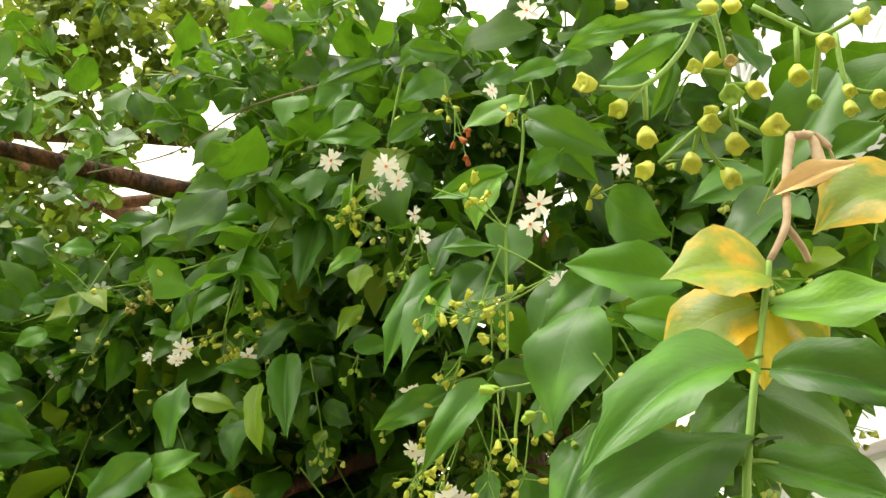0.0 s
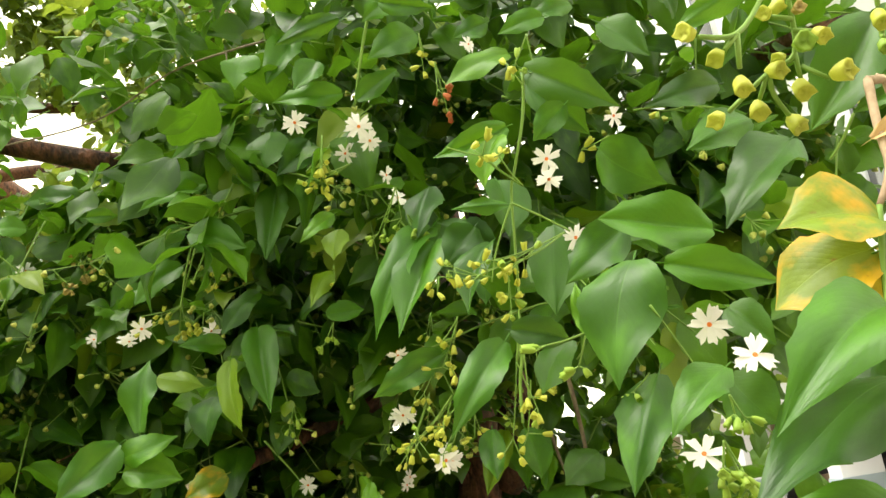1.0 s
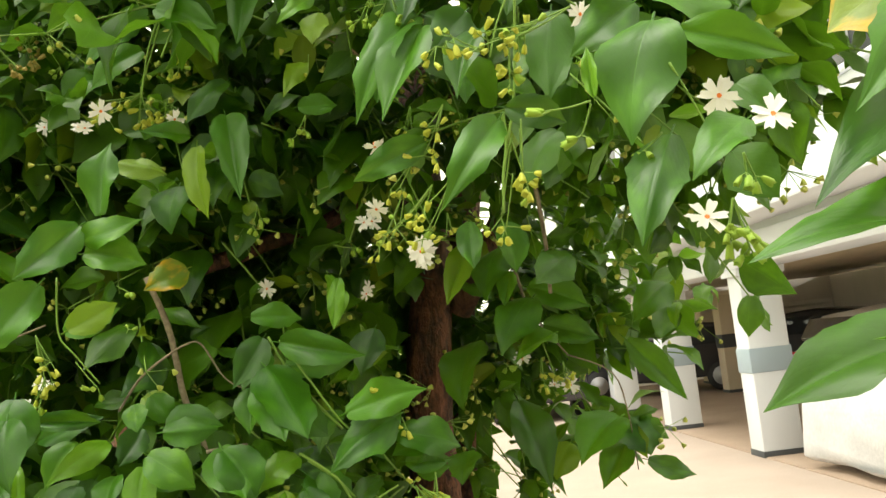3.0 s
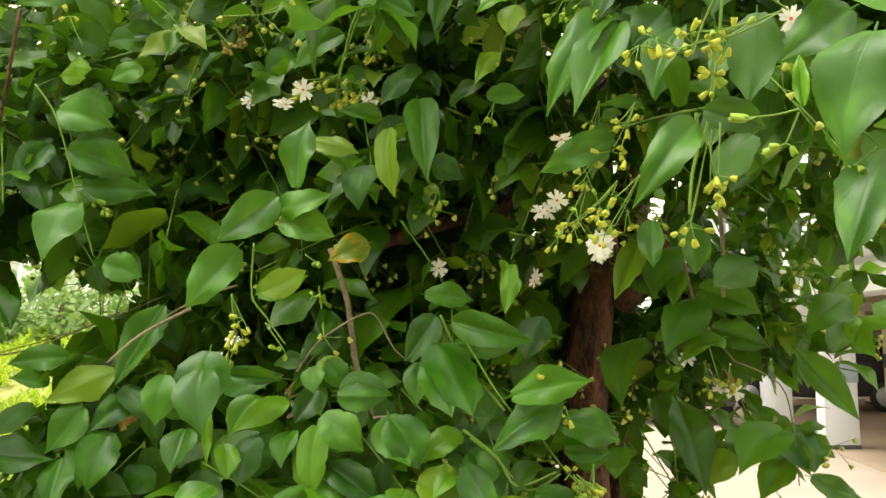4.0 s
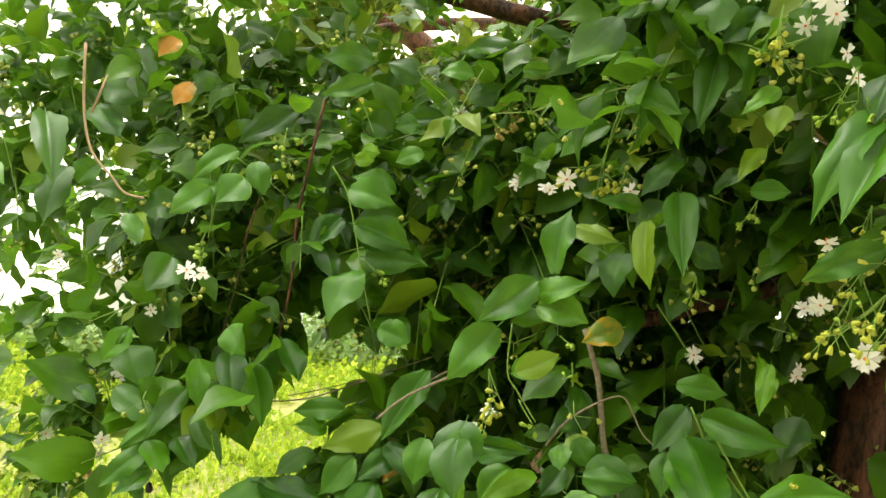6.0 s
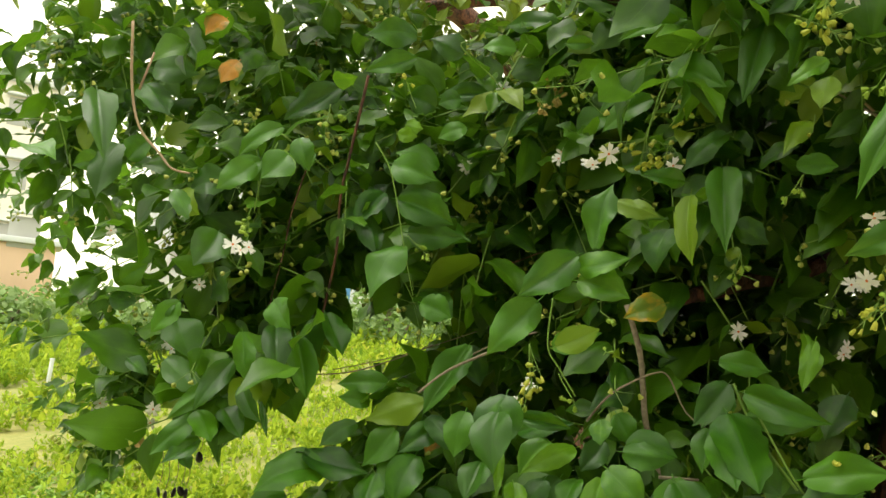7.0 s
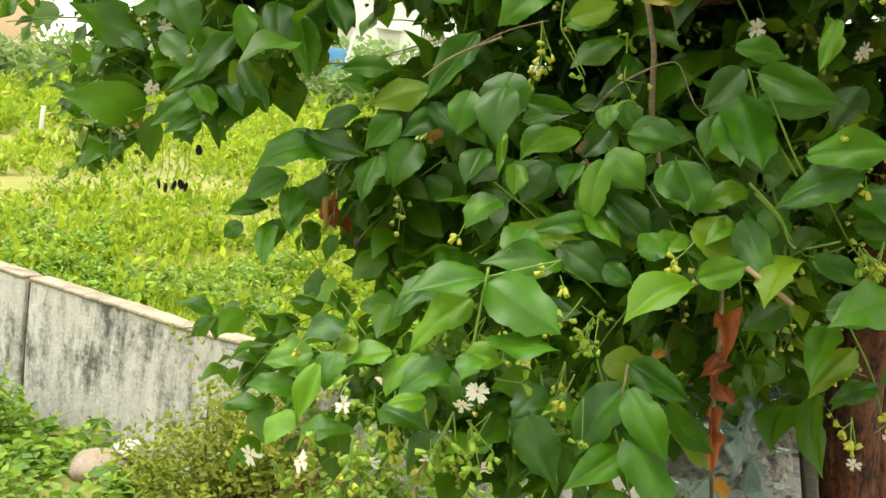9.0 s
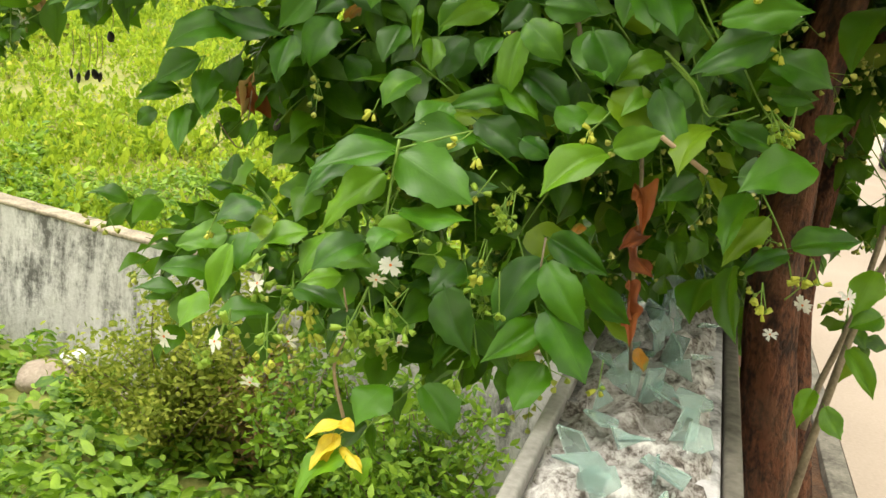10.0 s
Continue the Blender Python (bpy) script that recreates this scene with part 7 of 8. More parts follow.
leaf(-0.342, 0.932, 1.131, -0.364, 0.901, 1.094, 0.048, 6, "g")
leaf(-0.357, 1.049, 1.314, -0.271, 1.059, 1.335, 0.038, 7, "d")
leaf(-0.301, 1.048, 1.246, -0.327, 1.013, 1.210, 0.036, -5, "d")
# tint f pales this leaf to stand for its sheen
leaf(-0.448, 1.018, 1.263, -0.461, 0.975, 1.218, 0.050, 15, "f")
leaf(-0.472, 1.012, 1.260, -0.528, 0.992, 1.223, 0.041, 1, "f")
leaf(-0.386, 0.931, 1.280, -0.427, 0.902, 1.249, 0.040, -15, "g")
leaf(-0.459, 0.953, 1.211, -0.398, 0.944, 1.201, 0.037, -10, "d")
leaf(-0.547, 0.955, 1.166, -0.485, 0.966, 1.176, 0.032, -13, "g")
# three leaves whose sheen is put in with pale tint f
leaf(-0.551, 0.929, 1.198, -0.562, 0.899, 1.164, 0.036, 6, "f")
leaf(-0.531, 0.944, 1.249, -0.539, 0.920, 1.184, 0.032, -5, "f")
leaf(-0.558, 0.990, 1.248, -0.605, 0.963, 1.231, 0.036, -14, "f")
leaf(-0.568, 0.978, 1.202, -0.625, 0.966, 1.200, 0.030, -19, "g")
leaf(-0.601, 0.966, 1.178, -0.649, 0.951, 1.176, 0.032, 12, "d")
leaf(-0.527, 1.004, 1.284, -0.566, 0.974, 1.262, 0.037, -12, "g")
leaf(-0.511, 1.004, 1.267, -0.532, 0.993, 1.252, 0.034, 1, "g")
leaf(-0.523, 0.969, 1.259, -0.521, 0.944, 1.220, 0.034, -6, "g")
leaf(-0.407, 0.939, 1.238, -0.444, 0.923, 1.228, 0.027, -11, "f")
leaf(-0.408, 1.011, 1.180, -0.426, 0.982, 1.132, 0.031, 5, "d")
leaf(-0.726, 1.202, 1.351, -0.702, 1.144, 1.300, 0.031, -5, "g")
leaf(-0.738, 1.204, 1.377, -0.785, 1.177, 1.357, 0.024, -35, "g")
leaf(-0.703, 1.215, 1.393, -0.681, 1.172, 1.345, 0.032, -22, "g")
leaf(-0.651, 1.209, 1.300, -0.644, 1.187, 1.241, 0.029, 10, "d")
leaf(-0.648, 1.250, 1.344, -0.650, 1.234, 1.305, 0.026, 11, "g")
leaf(-0.117, 1.102, 1.463, -0.084, 1.063, 1.404, 0.037, 29, "g")
leaf(-0.058, 1.088, 1.430, -0.087, 1.037, 1.377, 0.046, 27, "g")
leaf(-0.025, 1.055, 1.385, 0.025, 1.053, 1.383, 0.043, 3, "g")
leaf(0.041, 1.054, 1.409, -0.031, 0.996, 1.376, 0.048, -8, "g")
leaf(-0.041, 1.093, 1.433, 0.012, 1.081, 1.415, 0.028, 27, "g")
leaf(-0.005, 1.118, 1.361, -0.024, 1.060, 1.299, 0.036, 22, "g")
leaf(0.027, 1.141, 1.336, -0.018, 1.098, 1.278, 0.033, 11, "g")
leaf(0.053, 1.139, 1.296, 0.009, 1.108, 1.268, 0.028, 13, "g")
leaf(0.012, 1.226, 1.253, 0.020, 1.129, 1.183, 0.043, 45, "d")
leaf(-0.004, 1.318, 1.210, -0.023, 1.244, 1.165, 0.051, 23, "d")
leaf(0.037, 1.123, 1.498, -0.020, 1.109, 1.484, 0.032, -4, "g")
leaf(0.006, 1.111, 1.469, 0.045, 1.109, 1.464, 0.030, 64, "g")
leaf(-0.060, 1.128, 1.369, -0.100, 1.092, 1.341, 0.035, -14, "d")
leaf(-0.293, 1.143, 1.448, -0.244, 1.117, 1.408, 0.037, -12, "f")
leaf(-0.283, 1.141, 1.430, -0.355, 1.103, 1.407, 0.028, -25, "g")
leaf(-0.271, 1.149, 1.458, -0.213, 1.131, 1.415, 0.039, 5, "d")
leaf(-0.224, 1.098, 1.409, -0.189, 1.118, 1.426, 0.037, 10, "g")
leaf(-0.134, 1.124, 1.434, -0.175, 1.106, 1.416, 0.035, -24, "g")
leaf(-0.314, 1.107, 1.400, -0.248, 1.094, 1.366, 0.043, 12, "d")
leaf(-0.258, 1.086, 1.388, -0.223, 1.090, 1.371, 0.029, 2, "g")
leaf(-0.122, 1.131, 1.455, -0.155, 1.094, 1.427, 0.024, -10, "f")
leaf(-0.119, 1.172, 1.341, -0.108, 1.126, 1.293, 0.025, -1, "b")
leaf(-0.114, 1.164, 1.298, -0.085, 1.142, 1.243, 0.030, -18, "b")
leaf(-0.105, 1.164, 1.286, -0.132, 1.138, 1.269, 0.018, -15, "b")
leaf(-0.111, 1.172, 1.226, -0.097, 1.136, 1.183, 0.021, -22, "b")
leaf(-0.109, 1.163, 1.179, -0.099, 1.130, 1.156, 0.016, -5, "b")
leaf(-0.084, 1.182, 1.141, -0.075, 1.155, 1.120, 0.020, -15, "o")
leaf(-0.175, 1.189, 1.282, -0.190, 1.169, 1.269, 0.015, 0, "o")
leaf(-0.376, 0.897, 1.096, -0.409, 0.876, 1.081, 0.019, 9, "y")
leaf(-0.379, 0.897, 1.099, -0.362, 0.892, 1.093, 0.018, -16, "y")
leaf(-0.385, 0.893, 1.086, -0.387, 0.874, 1.057, 0.018, 9, "y")
leaf(-0.378, 0.893, 1.086, -0.398, 0.866, 1.053, 0.020, 0, "y")
leaf(-0.373, 0.891, 1.075, -0.344, 0.870, 1.061, 0.016, -32, "y")
leaf(-0.370, 0.890, 1.070, -0.402, 0.842, 1.025, 0.044, 16, "f")
leaf(-0.346, 0.894, 1.067, -0.345, 0.876, 1.045, 0.024, 20, "f")
leaf(0.046, 1.076, 1.316, 0.117, 1.087, 1.332, 0.036, -11, "g")
leaf(0.054, 1.126, 1.300, 0.003, 1.099, 1.277, 0.024, -5, "g")
leaf(0.214, 1.353, 1.254, 0.189, 1.315, 1.196, 0.042, 14, "f")
leaf(0.195, 1.323, 1.147, 0.231, 1.289, 1.094, 0.029, 6, "f")
leaf(0.178, 1.301, 1.069, 0.204, 1.285, 1.032, 0.032, 3, "f")
leaf(0.159, 1.303, 1.089, 0.141, 1.269, 1.042, 0.028, 14, "f")
leaf(0.232, 1.342, 1.196, 0.189, 1.324, 1.177, 0.035, -1, "f")
leaf(0.209, 0.860, 2.158, 0.255, 0.840, 2.097, 0.050, -20, "g")
leaf(0.327, 0.860, 2.140, 0.344, 0.840, 2.074, 0.055, -20, "d")
leaf(0.269, 0.860, 2.198, 0.307, 0.840, 2.128, 0.055, -20, "d")
leaf(0.379, 0.860, 2.194, 0.407, 0.840, 2.128, 0.060, -20, "d")
leaf(0.453, 0.860, 2.192, 0.405, 0.840, 2.118, 0.050, -20, "d")
leaf(0.297, 0.860, 2.101, 0.266, 0.840, 2.130, 0.050, -20, "d")

# open flowers
flower(-1.066, 1.267, 1.493, 0.0213, (0.16, -0.88, 0.26))
flower(-1.052, 1.270, 1.486, 0.0213, (1.03, -0.66, 0.29))
flower(-1.043, 1.270, 1.476, 0.0213, (0.66, -0.87, -0.46))
flower(-1.058, 1.264, 1.457, 0.0213, (-0.21, -1.00, 0.13))
flower(-1.035, 1.270, 1.456, 0.0213, (0.76, -0.68, 0.67))
flower(-1.021, 1.271, 1.439, 0.0213, (0.62, -0.85, -0.24))
flower(-1.056, 1.257, 1.408, 0.0213, (0.10, -0.76, 1.21))
flower(-1.026, 1.266, 1.415, 0.0213, (0.80, -0.63, 1.01))
flower(-0.988, 1.286, 1.486, 0.0213, (0.67, -0.75, 0.44))
flower(-0.978, 1.305, 1.602, 0.0213, (0.40, -0.76, 0.73))
flower(-1.078, 1.260, 1.463, 0.0213, (1.30, -0.56, 0.54))
flower(-0.102, 0.983, 2.069, 0.0279, (-0.03, -0.91, -0.41))
flower(-0.039, 0.930, 2.035, 0.0295, (-0.10, -0.91, -0.40))
flower(0.088, 0.734, 1.907, 0.0246, (-0.30, -0.89, -0.34))
flower(0.101, 0.739, 1.840, 0.023, (0.17, -0.98, -0.32))
flower(-0.299, 1.137, 1.895, 0.0279, (0.08, -0.96, -0.27))
flower(-0.222, 1.147, 1.885, 0.0246, (0.81, -0.96, -0.87))
flower(0.145, 0.636, 1.742, 0.0271, (-0.44, -0.89, -0.13))
flower(-0.503, 1.421, 2.065, 0.0279, (0.21, -0.93, -0.30))
flower(-0.024, 0.992, 1.804, 0.023, (0.09, -0.86, -1.41))
flower(0.005, 0.961, 1.691, 0.0271, (-0.24, -0.96, -0.10))
flower(-0.129, 1.321, 1.698, 0.0262, (-0.07, -0.99, -0.08))
flower(0.008, 0.968, 1.693, 0.0279, (-0.24, -0.96, -0.10))
flower(-0.399, 1.162, 1.577, 0.0279, (0.18, -0.98, 0.05))
flower(-0.539, 1.360, 1.921, 0.0246, (0.84, -0.85, -0.17))
flower(-0.792, 1.128, 1.755, 0.0279, (0.17, -0.98, 0.37))
flower(0.004, 1.225, 1.763, 0.0262, (-0.00, -1.02, 0.39))
flower(-0.349, 0.910, 1.266, 0.0246, (0.12, -0.89, 0.65))
flower(-0.456, 0.935, 1.158, 0.0246, (0.55, -1.12, -1.11))
flower(-0.335, 0.923, 1.184, 0.023, (0.54, -1.14, -1.20))
flower(0.277, 1.315, 1.524, 0.0279, (-0.38, -0.88, -0.44))
flower(-0.944, 1.636, 2.229, 0.0246, (0.37, -0.96, 0.46))
flower(-0.027, 0.953, 2.028, 0.0246, (0.35, -0.90, -0.75))
flower(-0.053, 0.970, 2.023, 0.0246, (-0.51, -0.75, -0.70))
flower(-0.003, 0.976, 1.970, 0.023, (0.54, -1.25, 0.35))
flower(-0.011, 0.980, 1.998, 0.0213, (1.35, -1.14, -0.57))
flower(0.073, 0.693, 1.875, 0.0213, (-0.17, -0.76, -0.92))
flower(-0.327, 1.214, 1.898, 0.023, (0.06, -0.68, -1.16))
flower(-0.384, 1.319, 1.936, 0.0213, (0.60, -0.80, -1.05))
flower(0.135, 0.568, 1.711, 0.0262, (-0.23, -1.04, 0.36))
flower(0.113, 0.618, 1.660, 0.0279, (-0.12, -1.19, 0.83))
flower(0.103, 0.786, 2.127, 0.0246, (-0.12, -1.02, 0.02))
flower(-0.024, 1.020, 1.745, 0.0246, (-0.49, -0.72, -0.81))
flower(0.002, 1.318, 1.679, 0.0213, (0.68, -1.11, -0.13))
flower(0.010, 1.343, 1.689, 0.0213, (0.82, -1.05, -0.08))
flower(0.203, 1.291, 1.570, 0.0246, (-0.33, -1.00, 0.62))
flower(-0.338, 1.245, 1.908, 0.0197, (0.11, -1.04, 0.54))
flower(-0.386, 1.297, 1.924, 0.0213, (0.44, -1.07, 0.63))
flower(-0.382, 1.178, 1.605, 0.023, (0.36, -1.12, 1.19))
flower(0.252, 1.312, 1.528, 0.018, (-0.36, -0.83, -0.94))
flower(0.175, 0.786, 1.962, 0.0213, (0.41, -0.97, -0.49))
flower(-0.012, 1.187, 1.757, 0.023, (-0.37, -1.03, 0.56))
flower(-0.771, 1.134, 1.753, 0.0213, (1.02, -0.90, 0.83))
flower(-0.892, 1.527, 2.185, 0.0246, (0.36, -0.99, 0.66))
flower(-0.362, 0.910, 1.249, 0.0213, (0.03, -1.22, -0.94))
flower(-0.488, 0.917, 1.221, 0.023, (-0.69, -1.10, 0.45))
flower(-0.571, 0.885, 1.157, 0.0246, (-0.26, -1.13, -0.34))
flower(-0.513, 0.879, 1.165, 0.0246, (-0.99, -1.21, 0.17))
flower(-0.473, 0.881, 1.128, 0.023, (0.04, -1.17, -0.84))
flower(-0.402, 0.957, 1.168, 0.0164, (0.49, -1.14, -1.12))
flower(0.094, 1.328, 1.148, 0.0213, (-0.12, -0.80, 0.87))
flower(0.142, 1.181, 1.248, 0.0246, (0.49, -0.74, 0.50))
flower(0.091, 1.169, 1.234, 0.0246, (-1.10, -1.26, -0.38))
flower(-0.763, 1.098, 1.745, 0.018, (0.99, -0.78, 0.83))
flower(-1.159, 1.361, 1.791, 0.023, (0.09, -0.95, 0.14))
flower(-0.991, 1.313, 1.611, 0.0246, (0.51, -0.87, 0.40))
flower(-0.947, 1.226, 1.514, 0.0246, (0.86, -0.73, -0.30))
flower(-1.087, 1.293, 1.506, 0.0246, (0.28, -0.90, 0.24))
flower(-1.052, 1.305, 1.444, 0.0262, (0.61, -0.77, -0.49))
flower(-1.085, 1.298, 1.419, 0.0246, (0.48, -0.77, -1.09))
flower(-0.924, 1.274, 1.705, 0.0213, (0.78, -0.80, 0.26))
flower(0.025, 1.047, 1.693, 0.0246, (-0.18, -0.93, -0.22))
flower(0.072, 0.856, 2.081, 0.018, (0.71, -1.02, -0.15))
flower(0.228, 0.586, 1.888, 0.0213, (-0.42, -1.11, 0.80))

# sprays of buds
spray([[(0.136, 0.455, 1.902), (0.121, 0.450, 1.876), (0.096, 0.440, 1.851), (0.072, 0.433, 1.847)], [(0.096, 0.440, 1.851), (0.096, 0.445, 1.835)], [(0.096, 0.440, 1.851), (0.088, 0.440, 1.843)]],
      [(0.067, 0.433, 1.849, 0.0134, "y"), (0.083, 0.440, 1.840, 0.0126, "y"), (0.095, 0.445, 1.827, 0.0133, "y")], 0.0013)
spray([[(0.149, 0.470, 1.912), (0.153, 0.475, 1.888), (0.155, 0.485, 1.861), (0.140, 0.490, 1.853), (0.117, 0.500, 1.836)], [(0.155, 0.485, 1.861), (0.158, 0.490, 1.847)], [(0.139, 0.490, 1.852), (0.137, 0.500, 1.842)], [(0.140, 0.490, 1.853), (0.143, 0.495, 1.842), (0.152, 0.500, 1.831)], [(0.157, 0.485, 1.853), (0.168, 0.480, 1.842)], [(0.154, 0.478, 1.878), (0.141, 0.476, 1.879)], [(0.154, 0.480, 1.872), (0.165, 0.478, 1.870)]],
      [(0.110, 0.500, 1.833, 0.0139, "y"), (0.142, 0.488, 1.853, 0.0148, "y"), (0.157, 0.490, 1.843, 0.0161, "y"), (0.135, 0.500, 1.837, 0.0152, "y"), (0.154, 0.500, 1.827, 0.0152, "y"), (0.171, 0.475, 1.843, 0.0167, "y"), (0.137, 0.475, 1.880, 0.0120, "y"), (0.146, 0.478, 1.885, 0.0120, "y"), (0.166, 0.476, 1.867, 0.0138, "y"), (0.153, 0.470, 1.879, 0.0100, "w"), (0.150, 0.470, 1.859, 0.0165, "g"), (0.146, 0.485, 1.859, 0.0104, "y")], 0.0013)
spray([[(0.157, 0.440, 1.894), (0.175, 0.436, 1.878), (0.185, 0.434, 1.872), (0.201, 0.430, 1.878)], [(0.175, 0.436, 1.878), (0.172, 0.436, 1.859)], [(0.185, 0.434, 1.872), (0.191, 0.460, 1.859), (0.190, 0.460, 1.854)]],
      [(0.171, 0.436, 1.853, 0.0135, "y"), (0.186, 0.434, 1.869, 0.0124, "y"), (0.204, 0.430, 1.879, 0.0123, "y"), (0.189, 0.460, 1.850, 0.0104, "g"), (0.144, 0.460, 1.907, 0.0132, "y"), (0.157, 0.460, 1.908, 0.0127, "y"), (0.097, 0.460, 1.911, 0.0086, "y")], 0.0013)
spray([[(0.214, 0.470, 1.895), (0.214, 0.470, 1.864), (0.229, 0.468, 1.857)]], [(0.214, 0.470, 1.861, 0.0100, "y"), (0.213, 0.470, 1.851, 0.0106, "y"), (0.228, 0.468, 1.855, 0.0135, "y")], 0.0013)
buds(0.002, 0.706, 1.913, 0.95, -0.09, -0.30, 3, 0.026, 0.0059, "y", 17)
buds(0.056, 0.706, 1.876, -0.70, -0.07, 0.71, 8, 0.042, 0.0068, "y", 18)
buds(0.091, 0.733, 2.020, -0.10, 0.28, -0.95, 6, 0.033, 0.0068, "g", 19)
buds(0.078, 0.728, 1.971, -0.55, -0.13, 0.83, 4, 0.018, 0.0076, "y", 20)
buds(0.032, 0.840, 2.055, 0.17, 0.23, -0.96, 8, 0.039, 0.0068, "r", 21)
buds(0.025, 0.861, 2.099, 0.27, 0.21, -0.94, 5, 0.030, 0.0068, "y", 22)
buds(-0.076, 0.959, 2.041, 0.11, 0.25, -0.96, 12, 0.055, 0.0076, "y", 23)
buds(-0.050, 0.963, 2.008, -0.92, 0.25, -0.29, 8, 0.040, 0.0076, "y", 24)
buds(-0.008, 0.944, 1.971, -0.23, 0.30, -0.93, 10, 0.047, 0.0068, "g", 25)
buds(0.001, 0.951, 1.942, 0.34, 0.19, -0.92, 5, 0.026, 0.0068, "g", 26)
buds(0.090, 0.730, 1.843, -0.89, 0.27, -0.36, 12, 0.052, 0.0064, "y", 27)
buds(0.072, 0.735, 1.837, -0.88, 0.27, -0.39, 10, 0.058, 0.0064, "y", 28)
buds(0.043, 0.745, 1.820, -0.10, 0.28, -0.95, 8, 0.027, 0.0068, "y", 29)
buds(0.034, 0.767, 1.822, -0.98, 0.14, 0.15, 8, 0.046, 0.0068, "y", 30)
buds(0.071, 0.674, 1.753, -0.98, 0.20, -0.07, 3, 0.034, 0.0076, "g", 31)
buds(0.071, 0.674, 1.751, -0.19, 0.29, -0.94, 3, 0.022, 0.0076, "g", 32)
buds(0.043, 0.740, 1.760, 0.08, 0.25, -0.96, 4, 0.035, 0.0068, "y", 33)
buds(0.042, 0.764, 1.751, -0.02, 0.27, -0.96, 5, 0.054, 0.0068, "y", 34)
buds(0.026, 0.896, 1.818, -0.49, 0.32, -0.81, 12, 0.053, 0.0068, "y", 35)
buds(0.013, 0.918, 1.748, -0.63, 0.31, -0.71, 12, 0.058, 0.0068, "y", 36)
buds(0.022, 0.875, 1.746, -0.38, 0.31, -0.87, 10, 0.053, 0.0068, "y", 37)
buds(0.085, 0.608, 1.713, -0.85, 0.28, -0.45, 4, 0.017, 0.0059, "g", 38)
buds(0.118, 0.577, 1.691, 0.34, 0.19, -0.92, 6, 0.015, 0.0068, "g", 39)
buds(0.112, 0.585, 1.666, 0.14, 0.24, -0.96, 14, 0.027, 0.0076, "g", 40)
buds(0.170, 0.792, 1.946, -0.89, 0.27, -0.36, 4, 0.030, 0.0068, "y", 41)
buds(0.261, 0.819, 1.979, -0.97, 0.21, -0.09, 3, 0.022, 0.0059, "y", 42)
buds(-0.259, 1.190, 1.938, 0.06, 0.26, -0.97, 9, 0.043, 0.0076, "y", 43)
buds(-0.256, 1.191, 1.931, -0.91, 0.26, -0.32, 8, 0.059, 0.0076, "y", 44)
buds(-0.252, 1.175, 1.913, 0.67, 0.08, -0.73, 4, 0.032, 0.0076, "y", 45)
buds(-0.229, 1.161, 2.022, -0.92, 0.07, 0.38, 3, 0.029, 0.0076, "g", 46)
buds(-0.212, 1.168, 1.985, -0.20, 0.30, -0.93, 4, 0.035, 0.0068, "g", 47)
buds(-0.379, 1.383, 2.084, -0.58, 0.32, -0.75, 9, 0.067, 0.0076, "w", 48)
buds(-0.394, 1.383, 2.094, -0.77, 0.30, -0.57, 8, 0.058, 0.0068, "g", 49)
buds(-0.419, 1.368, 1.975, 0.62, 0.10, -0.78, 8, 0.045, 0.0068, "g", 50)
buds(-0.082, 1.072, 1.863, -0.34, 0.31, -0.89, 5, 0.026, 0.0068, "g", 51)
buds(-0.136, 1.208, 1.791, -0.10, 0.28, -0.95, 5, 0.028, 0.0076, "g", 52)
buds(-0.075, 1.054, 1.924, 0.21, 0.22, -0.95, 2, 0.020, 0.0059, "y", 53)
buds(-0.408, 1.335, 2.064, -0.01, 0.10, -0.99, 9, 0.040, 0.0076, "w", 54)
buds(-0.392, 1.334, 2.064, 0.62, 0.03, -0.78, 7, 0.051, 0.0076, "g", 55)
buds(-0.259, 1.187, 1.930, -0.89, 0.11, -0.43, 6, 0.031, 0.0076, "y", 56)
buds(-0.256, 1.188, 1.917, 0.83, -0.00, -0.56, 5, 0.025, 0.0076, "y", 57)
buds(-0.624, 1.378, 1.798, -0.25, 0.11, -0.96, 7, 0.033, 0.0076, "g", 58)
buds(-0.380, 1.142, 1.656, 0.24, 0.08, -0.97, 12, 0.053, 0.0076, "y", 59)
buds(-0.374, 1.147, 1.611, -0.25, 0.11, -0.96, 6, 0.027, 0.0076, "y", 60)
buds(-0.339, 1.123, 1.623, 0.70, 0.02, -0.71, 3, 0.036, 0.0076, "g", 61)
buds(-0.298, 1.162, 1.703, 0.89, -0.02, -0.46, 3, 0.015, 0.0076, "g", 62)
buds(-0.210, 1.178, 1.986, -0.25, 0.11, -0.96, 5, 0.029, 0.0076, "y", 63)
buds(-0.292, 1.167, 1.650, 0.71, -0.12, 0.69, 2, 0.005, 0.0068, "g", 64)
buds(0.017, 0.994, 1.845, -0.01, 0.10, -0.99, 8, 0.047, 0.0064, "y", 65)
buds(0.012, 0.980, 1.788, -0.45, 0.12, -0.88, 5, 0.038, 0.0064, "y", 66)
buds(0.005, 1.004, 1.763, -0.29, 0.12, -0.95, 8, 0.061, 0.0068, "y", 67)
buds(0.086, 0.898, 1.750, -0.12, 0.11, -0.99, 4, 0.045, 0.0085, "y", 68)
buds(0.096, 0.893, 1.791, 0.12, 0.09, -0.99, 3, 0.042, 0.0076, "y", 69)
buds(0.054, 1.033, 1.738, -0.01, 0.10, -0.99, 5, 0.024, 0.0068, "y", 70)
buds(0.078, 1.031, 1.738, 0.70, 0.02, -0.71, 3, 0.017, 0.0068, "y", 71)
buds(0.260, 1.288, 1.559, 0.24, 0.08, -0.97, 9, 0.031, 0.0076, "y", 72)
